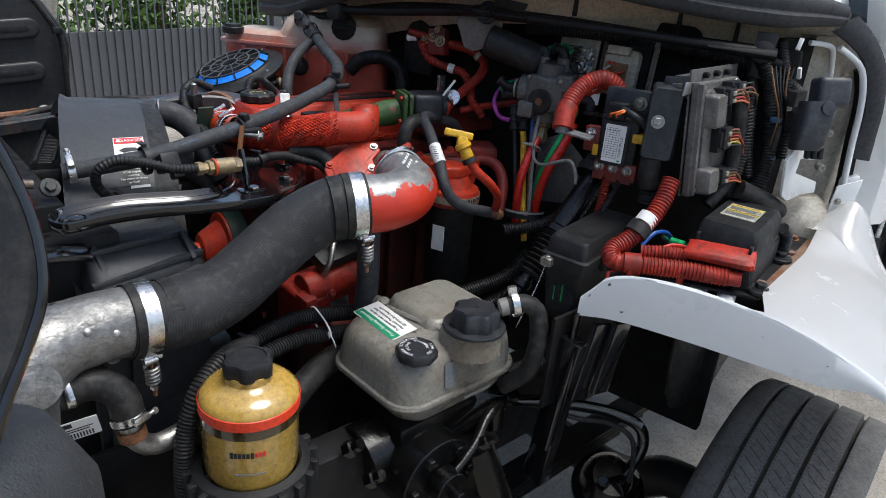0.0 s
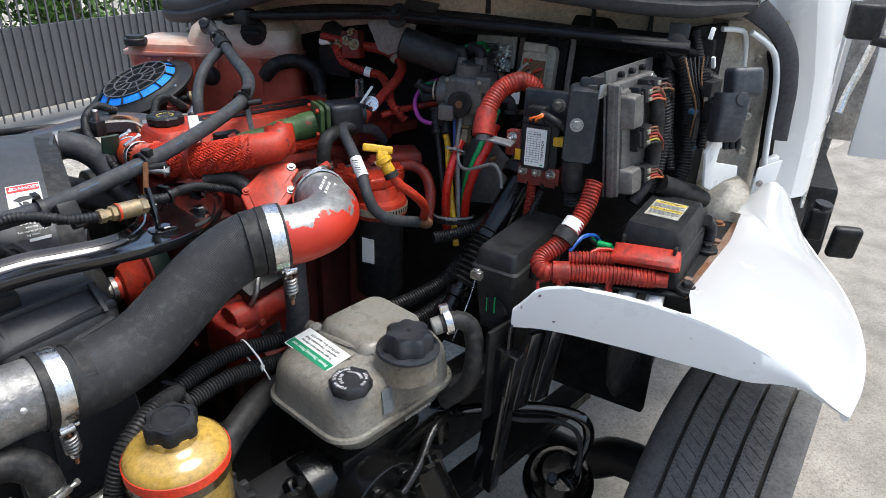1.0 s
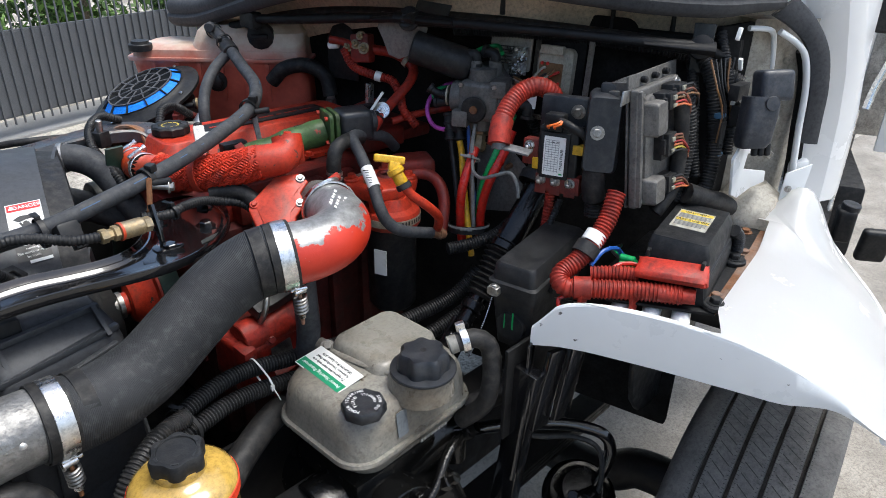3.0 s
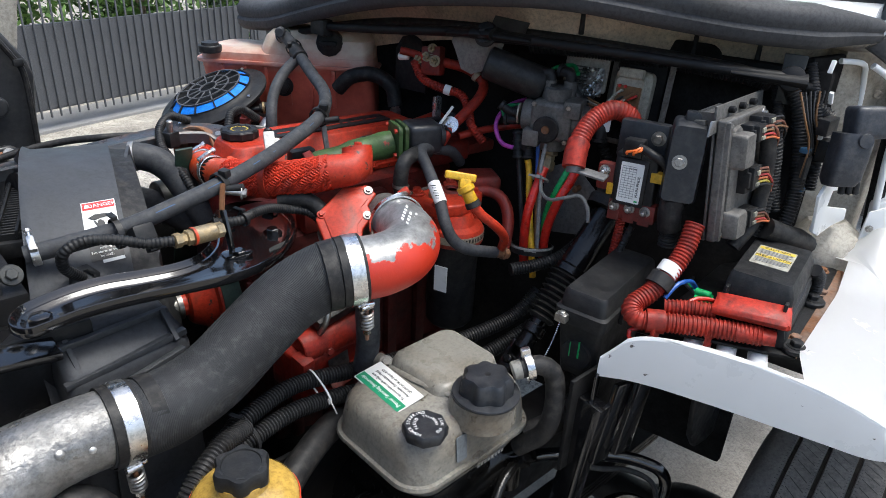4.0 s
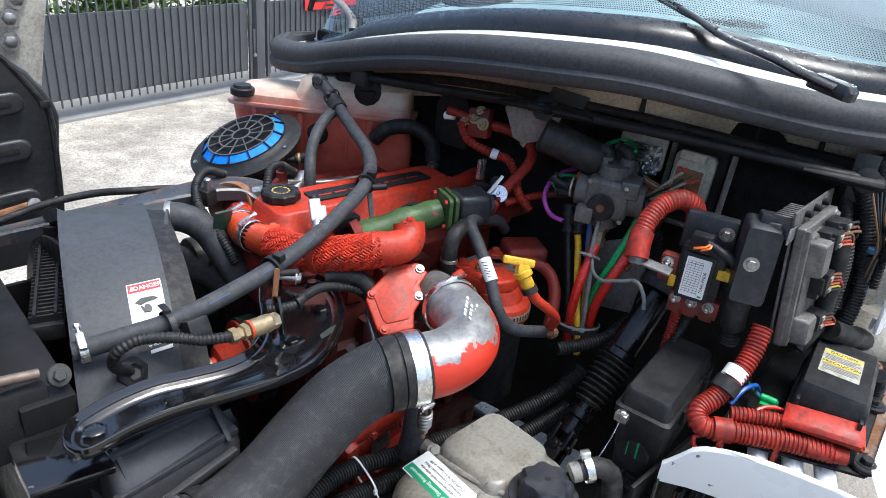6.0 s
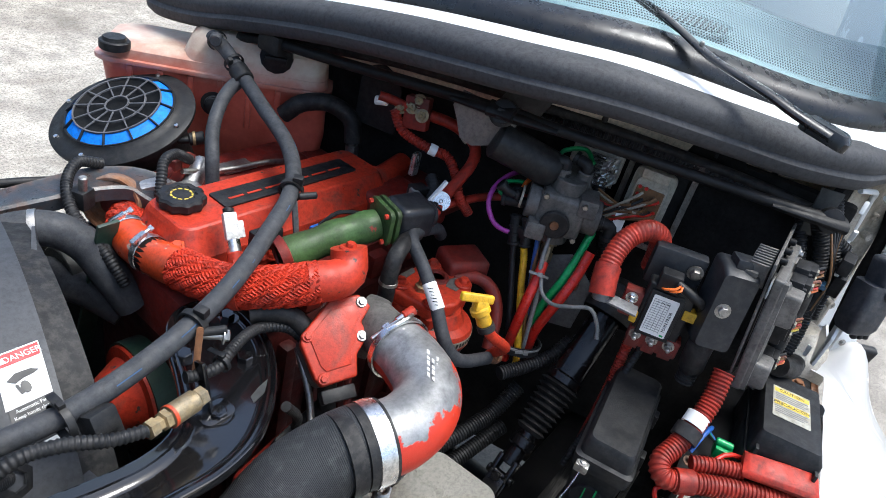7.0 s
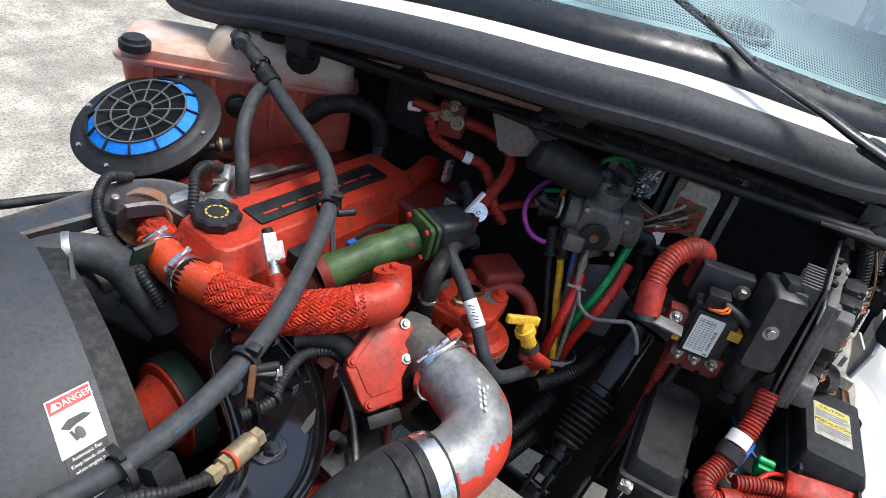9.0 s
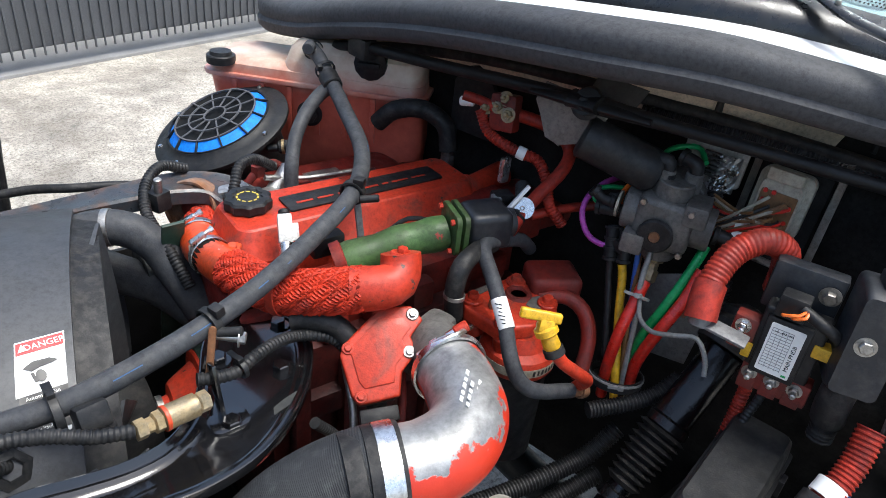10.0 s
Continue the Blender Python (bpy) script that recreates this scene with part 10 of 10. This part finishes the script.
    sn = line_thing("engine_harness", "black taped engine harness under the braided pipe", [(0.70, 1.235, 1.345), (0.735, 1.205, 1.350), (0.755, 1.185, 1.335), (0.765, 1.16, 1.31), (0.775, 1.13, 1.26), (0.78, 1.12, 1.18), (0.79, 1.12, 1.1)], 0.016, RUBBER_DARK, "wiring")


build_grey_hose()


def build_radiator():
    th = thing("radiator", "black radiator pack with ribbed plastic tank and brackets", "radiator", (0.2, 1.45, 0.7))
    part("core", box((0.215, 1.50, 0.98), (0.07, 0.66, 0.70), None, 0.006), CHASSIS, th)
    c, R = Vector((0.330, 1.570, 1.326)), axes((0.956, -0.292, 0.02), (0.292, 0.956, -0.043))
    part("ribbed_tank", box(c + R @ Vector((0, 0, -0.02)), (0.052, 0.44, 0.03), R, 0.006), BLACK, th)
    for k in range(32):
        part("tank_rib", box(c + R @ Vector((0.0, -0.205 + 0.0132 * k, 0.0)), (0.048, 0.004, 0.014), R, 0.001, 1), BLACK, th)
    part("tank_spine", box(c + R @ Vector((-0.015, 0, 0.004)), (0.005, 0.42, 0.016), R, 0.001), BLACK, th)
    part("tank_spine", box(c + R @ Vector((0.015, 0, 0.004)), (0.005, 0.42, 0.016), R, 0.001), BLACK, th)
    part("tank_neck", cyl(c + R @ Vector((0.01, 0.12, 0.0)), c + R @ Vector((0.01, 0.12, 0.03)), 0.022, n=20), BLACK, th)
    part("side_channel", box((0.235, 1.130, 1.08), (0.15, 0.09, 0.42), Matrix.Rotation(radians(-6), 3, "X"), 0.006), CHASSIS, th, "black painted side channel")
    part("side_ledge", box((0.205, 1.105, 1.285), (0.10, 0.10, 0.012), Matrix.Rotation(radians(8), 3, "Y"), 0.003), GLOSS_BLACK, th)
    for x, z in ((0.20, 1.18), (0.20, 1.10), (0.285, 1.16), (0.285, 1.02)):
        part("channel_bolt", hexbolt((x, 1.085 + 0.06 * (1.2 - z) * 0, z), (0, -1, 0.1), 0.009, 0.008), CHASSIS, th)
    part("slot_cover", box((0.175, 1.19, 1.30), (0.09, 0.03, 0.09), Matrix.Rotation(radians(-14), 3, "X"), 0.004), CHASSIS, th)
    part("front_plate", prism([(-0.10, -0.06), (0.04, -0.08), (0.05, 0.10), (0.03, 0.13), (-0.06, 0.04)], (0.165, 1.33, 1.40), axes((0.25, 0.75, 0.45), (-0.1, -0.4, 0.9)), 0.004, 0.001), GREY_STEEL, th, "thin grey side plate")
    part("stay_rod", tube([(0.15, 1.74, 1.345), (0.25, 1.79, 1.335), (0.37, 1.84, 1.33)], 0.008, 8), RUST, th)
    part("stay_eye", lathe((0.378, 1.838, 1.33), (0.2, -0.9, 0.3), [(0, 0), (0.014, 0), (0.014, 0.006), (0, 0.008)], 16), STEEL_DULL, th)
    rh = line_thing("radiator_hose", "thick black radiator hose to the engine", [(0.42, 1.64, 1.28), (0.48, 1.61, 1.335), (0.53, 1.58, 1.366), (0.575, 1.555, 1.366), (0.61, 1.53, 1.340), (0.632, 1.50, 1.29), (0.655, 1.47, 1.23)], 0.029, RUBBER, "hose")
    part("clamp_band", band((0.553, 1.567, 1.369), (0.05, -0.028, 0.004), 0.0294, 0.012, 0.0015), STEEL_DULL, rh, "dull steel clamp band")
    line_thing("lower_coolant_hose", "dusty grey coolant hose low behind the fan", [(0.50, 1.66, 1.28), (0.56, 1.62, 1.25), (0.62, 1.56, 1.23), (0.66, 1.50, 1.2)], 0.034, RUBBER, "hose")
    line_thing("front_cable", "thin black cable running to the headlamp", [(0.25, 1.80, 1.31), (0.38, 1.79, 1.345), (0.473, 1.765, 1.362), (0.54, 1.72, 1.372), (0.61, 1.70, 1.37), (0.67, 1.69, 1.36)], 0.008, RUBBER_DARK, "cable")
    lm = line_thing("front_harness", "black corrugated harness in front of the valve cover", [(0.700, 1.600, 1.440), (0.655, 1.590, 1.458), (0.618, 1.560, 1.445), (0.600, 1.515, 1.420), (0.603, 1.475, 1.398), (0.612, 1.430, 1.365), (0.62, 1.40, 1.33)], 0.0098, BLACK, "wiring", loomed=True)
    part("clip_block", box((0.628, 1.535, 1.425), (0.03, 0.03, 0.035), Matrix.Rotation(0.4, 3, "Z"), 0.005), BLACK, lm)
    part("clip_stud", cyl((0.628, 1.530, 1.44), (0.628, 1.528, 1.468), 0.007, n=12), STEEL_DULL, lm)
    line_thing("rear_harness", "black corrugated harness beside the oil filler", [(0.86, 1.585, 1.42), (0.815, 1.565, 1.452), (0.778, 1.545, 1.455), (0.755, 1.52, 1.43), (0.735, 1.50, 1.395), (0.715, 1.49, 1.36)], 0.0098, BLACK, "wiring", loomed=True)
    ft = thing("head_fittings", "dirty aluminium and red pipe fittings beside the valve cover", "fitting", (0.83, 1.56, 1.38))
    part("casting", join(box((0.80, 1.555, 1.36), (0.12, 0.06, 0.05), RE, 0.012), cyl((0.84, 1.57, 1.36), (0.90, 1.60, 1.40), 0.018, n=16), box((0.77, 1.57, 1.395), (0.06, 0.03, 0.02), RE, 0.006)), ALU, ft)
    part("red_line", tube([(0.80, 1.60, 1.37), (0.83, 1.60, 1.405), (0.875, 1.615, 1.41), (0.91, 1.60, 1.37)], 0.008, 10), RED_DULL, ft)
    part("steel_line", tube([(0.84, 1.585, 1.40), (0.92, 1.575, 1.385), (1.02, 1.56, 1.385), (1.07, 1.56, 1.375)], 0.006, 10), STEEL_DULL, ft)
    part("union", lathe((0.835, 1.60, 1.40), (0, 0, 1), [(0, 0), (0.014, 0), (0.014, 0.02), (0.009, 0.022), (0.009, 0.032), (0, 0.032)], 6), RED_DULL, ft)
    part("sensor", join(cyl((0.905, 1.655, 1.42), (0.93, 1.64, 1.425), 0.013, n=16), cyl((0.885, 1.665, 1.418), (0.907, 1.653, 1.42), 0.008, n=12)), BLACK, ft)
    part("sensor_ring", band((0.913, 1.650, 1.422), (0.8, -0.5, 0.1), 0.0135, 0.006, 0.001), BRASS, ft)


build_radiator()
bpy.data.objects["front_harness"].location += Vector((0.015, 0.055, -0.04))
bpy.data.objects["rear_harness"].location += Vector((0.0, 0.02, -0.025))
bpy.data.objects["head_fittings"].location += Vector((0.0, 0.015, -0.022))


# ---- coolant tank and air cleaner ----
def build_tank():
    th = thing("coolant_tank", "milky plastic coolant tank half full of red coolant", "coolant tank", (1.06, 1.79, 1.25))
    X = Vector((0.68, -0.73, 0)).normalized()
    R = axes(X, (0.73, 0.68, 0))
    c = Vector((1.093, 1.815, 1.27))

    def L(x, y, z):
        return c + R @ Vector((x, y, z))
    part("lower_shell", loft_rects(c, R, [(0.42, 0.14, 0.03, 0, 0.02, 0.01), (0.455, 0.165, 0.03, 0.10, 0.01, 0), (0.465, 0.17, 0.03, 0.205, 0, 0)], 6), TANK, th)
    part("seam", loft_rects(L(0, 0, 0.203), R, [(0.485, 0.19, 0.034, 0, 0, 0), (0.487, 0.192, 0.034, 0.004, 0, 0), (0.485, 0.19, 0.034, 0.009, 0, 0)], 6), TANK, th)
    part("upper_shell", loft_rects(L(0, 0, 0.21), R, [(0.465, 0.17, 0.03, 0, 0, 0), (0.46, 0.165, 0.035, 0.020, 0, 0), (0.42, 0.13, 0.04, 0.030, 0.01, 0)], 6), TANK, th)
    part("raised_part", loft_rects(L(0.075, 0, 0.22), R, [(0.31, 0.165, 0.035, 0, 0, 0), (0.285, 0.155, 0.04, 0.055, 0.01, 0), (0.25, 0.12, 0.04, 0.072, 0.01, 0)], 6), TANK, th)
    for k in range(6):
        part("moulded_rib", box(L(-0.17 + 0.06 * k, -0.086, 0.15), (0.012, 0.008, 0.10), R, 0.003), TANK, th)
    part("filler_cap", join(cyl((0.898, 1.905, 1.498), (0.898, 1.905, 1.516), 0.030, n=24), lathe((0.898, 1.905, 1.515), (0, 0, 1), [(0.024, 0), (0.022, 0.008), (0, 0.008)], 10)), BLACK, th, "black filler cap")
    n = R @ Vector((0, -1, 0))
    q = Vector((1.119, 1.676, 1.540))
    part("pressure_cap", join(lathe(q - n * 0.012, n, [(0, 0), (0.034, 0), (0.036, 0.006), (0.034, 0.022), (0.026, 0.026), (0, 0.026)], 12), box(q + n * 0.018, (0.045, 0.012, 0.012), R, 0.003)), BLACK, th, "black ribbed pressure cap")
    part("hose_stub", cyl((1.02, 1.748, 1.565), (1.004, 1.73, 1.565), 0.012, n=14), RUBBER, th)
    part("low_port", join(cyl((1.02, 1.745, 1.43), (1.005, 1.725, 1.43), 0.02, n=14), hexbolt((1.008, 1.73, 1.43), tuple(n), 0.018, 0.012)), BLACK, th)


build_tank()


def build_air_cleaner():
    th = thing("air_cleaner", "black round air cleaner with a bright blue filter under a grille", "air cleaner", (0.82, 1.78, 1.2))
    ax = Vector((-0.43, 0.0, 1.0)).normalized()
    c = Vector((0.840, 1.791, 1.413))
    R = frame_of(ax)

    def L(x, y, z):
        return c + R @ Vector((x, y, z))
    part("canister", lathe(c - ax * 0.20, ax, [(0, 0), (0.088, 0), (0.094, 0.01), (0.106, 0.18), (0, 0.18)], 44), BLACK, th)
    part("flange", lathe(c - ax * 0.006, ax, [(0.104, -0.02), (0.130, -0.013), (0.139, -0.007), (0.140, 0.0), (0.134, 0.004), (0.122, 0.007), (0.111, 0.011), (0.107, 0.016), (0.1035, 0.016), (0.103, -0.01)], 80), BLACK_DUSTY, th, "dusty black flange")
    part("filter_element", lathe(c, ax, [(0.082, 0.0), (0.082, 0.021), (0.086, 0.020), (0.1025, 0.008), (0.1025, 0.0)], 80), BLUE, th, "bright blue pleated filter")
    part("inner_well", lathe(c, ax, [(0.0, 0.016), (0.060, 0.017), (0.078, 0.019), (0.0815, 0.022), (0.083, 0.021), (0.081, 0.0), (0.0, 0.0)], 56), GRILLE_BLACK, th, "black screen over the filter")
    for q, h in ((0.022, 0.0235), (0.054, 0.0235), (0.083, 0.0220), (0.1040, 0.0090)):
        part("grille_ring", lathe(c + ax * h, ax, [(q - 0.0014, 0), (q + 0.0014, 0), (q + 0.0014, 0.003), (q - 0.0014, 0.003), (q - 0.0014, 0)], 72), GRILLE_GREY if q < 0.09 else BLACK_DUSTY, th)
    for k in range(12):
        a = 2 * math.pi * (k + 0.3) / 12
        d = R @ Vector((math.cos(a), math.sin(a), 0))
        t = R @ Vector((-math.sin(a), math.cos(a), 0))
        part("grille_spoke", box(c + d * 0.0945 + ax * 0.0165, (0.026, 0.0028, 0.006), axes((d * 0.021 - ax * 0.013).normalized(), t), 0.0006, 1), BLACK_DUSTY, th)
        part("spoke_edge", box(c + d * 0.0525 + ax * 0.0245, (0.061, 0.0026, 0.0022), axes(d, t), 0), GRILLE_GREY, th)
    for a in (20, 110, 200, 250, 290):
        part("flange_rivet", lathe(L(0.125 * math.cos(radians(a)), 0.125 * math.sin(radians(a)), 0.001), ax, [(0.005, 0), (0.004, 0.003), (0, 0.004)], 10), STEEL, th)


build_air_cleaner()


# ---- the tilted hood, far off to the front ----
def build_hood():
    th = thing("hood", "black underside of the tilted hood with pressed ribs and cream hinge", "hood", (0.2, 1.9, 1.0))
    Rh = axes((1, 0.02, 0), (0, 0, 1))
    out = [(0.470, 1.10), (0.480, 1.28), (0.490, 1.38), (0.500, 1.455), (0.492, 1.49), (0.45, 1.56), (0.36, 1.64), (0.22, 1.74), (-0.30, 1.88), (-0.30, 1.10)]
    shell = part("inner_shell", prism(out, (0, 2.04, 0), Rh, 0.03, 0.010, 3), HOOD, th, "black moulded inner shell")
    for x, z, w in ((0.26, 1.49, 0.34), (0.27, 1.385, 0.32), (0.25, 1.265, 0.36), (0.22, 1.60, 0.26)):
        part("pressed_rib", prism(rounded(w, 0.050, 0.024, 6), (x, 2.012, z), Rh @ Matrix.Rotation(radians(4), 3, "Z"), 0.018, 0.008, 3), HOOD, shell)
        # raised black strip puts the shade of the pressed slot into colour
        part("rib_shade_strip", prism(rounded(w - 0.05, 0.016, 0.007, 6), (x, 1.996, z), Rh @ Matrix.Rotation(radians(4), 3, "Z"), 0.003, 0.001), BLACK, shell)
    part("drain_cable", tube([(0.33, 1.995, 1.66), (0.40, 1.995, 1.60), (0.462, 1.995, 1.50), (0.474, 1.995, 1.46), (0.474, 1.995, 1.38), (0.470, 1.995, 1.28), (0.462, 1.995, 1.20)], 0.007, 8), RUBBER_DARK, th)
    part("cable_clip", box((0.466, 1.992, 1.495), (0.022, 0.016, 0.016), None, 0.003), BLACK, th)
    part("panel_stud", lathe((0.462, 2.005, 1.265), (0, -1, 0), [(0.005, 0), (0.004, 0.003), (0, 0.004)], 10), LABEL, th)
    part("cream_hinge", prism([(0.495, 1.50), (0.528, 1.67), (0.57, 1.86), (0.36, 1.86), (0.36, 1.60)], (0, 2.13, 0), Rh, 0.03, 0.006, 3), CREAM, th, "cream painted hinge plate")
    for x, z in ((0.445, 1.61), (0.45, 1.66), (0.47, 1.70)):
        part("hinge_bolt", hexbolt((x, 2.10, z), (0, -1, 0), 0.014, 0.010), STEEL_DULL, th)
    # the hood's main panel, out of view; inferred, added to shade the bay
    rows = []
    for k in range(15):
        s = k / 14
        z = 0.95 + 1.35 * s
        rows.append([Vector((-0.30 - 0.30 * s + 0.10 * math.sin(s * 3.0), 0.62 + 0.0 * s, z)), Vector((-0.42 - 0.34 * s, 0.85, z)), Vector((-0.47 - 0.36 * s, 1.3, z)), Vector((-0.42 - 0.34 * s, 1.75, z)), Vector((-0.30 - 0.30 * s, 1.90, z)),
                     Vector((-0.32 - 0.30 * s, 1.94, z)), Vector((-0.46 - 0.34 * s, 1.77, z)), Vector((-0.51 - 0.36 * s, 1.3, z)), Vector((-0.46 - 0.34 * s, 0.83, z)), Vector((-0.32 - 0.30 * s, 0.60, z))])
    part("main_panel", skin(rows), BLACK, th, "black underside of the unseen hood panel, shading the bay")
    # near corner of the hood: arch edge and textured bumper end
    nh = thing("hood_corner", "black inner wheel arch of the tilted hood", "hood", (0.0, 0.8, 1.2))
    line = [(0.055, 0.515, 1.665), (0.067, 0.503, 1.637), (0.072, 0.498, 1.618), (0.078, 0.490, 1.595), (0.082, 0.481, 1.572), (0.082, 0.471, 1.545), (0.077, 0.461, 1.522), (0.067, 0.453, 1.503), (0.058, 0.446, 1.489), (0.045, 0.438, 1.470), (0.03, 0.43, 1.44)]
    pts = spline(line, 0.015)
    rings = [[p, p + Vector((-0.008, -0.004, 0.003)), p + Vector((-0.08, 0.02, 0.01)), p + Vector((-0.4, 0.12, 0.02)), p + Vector((-0.4, 0.14, 0.02)), p + Vector((-0.07, 0.04, 0.0))] for p in pts]
    part("arch_panel", skin(rings), BLACK, nh)
    part("edge_bead", tube([V(p) + Vector((0.0, 0, 0.001)) for p in line], 0.004, 8), GLOSS_BLACK, nh)
    bp = thing("bumper_end", "grainy dark grey plastic bumper end", "bumper", (0.0, 0.45, 1.2))
    part("cover", loft_rects((-0.02, 0.475, 1.20), axes((0.9, -0.42, 0), (0.42, 0.9, 0)), [(0.20, 0.18, 0.05, -0.75, 0, 0), (0.22, 0.20, 0.05, -0.3, 0, 0), (0.22, 0.20, 0.05, 0, 0, 0), (0.215, 0.19, 0.05, 0.15, 0, 0), (0.19, 0.17, 0.05, 0.205, -0.01, 0), (0.13, 0.12, 0.05, 0.228, -0.02, 0)], 7), surface("grainy_bumper_plastic", (0.03, 0.032, 0.035), 0.6, vary=0.1, bump=1.0, grain=420), bp)


build_hood()
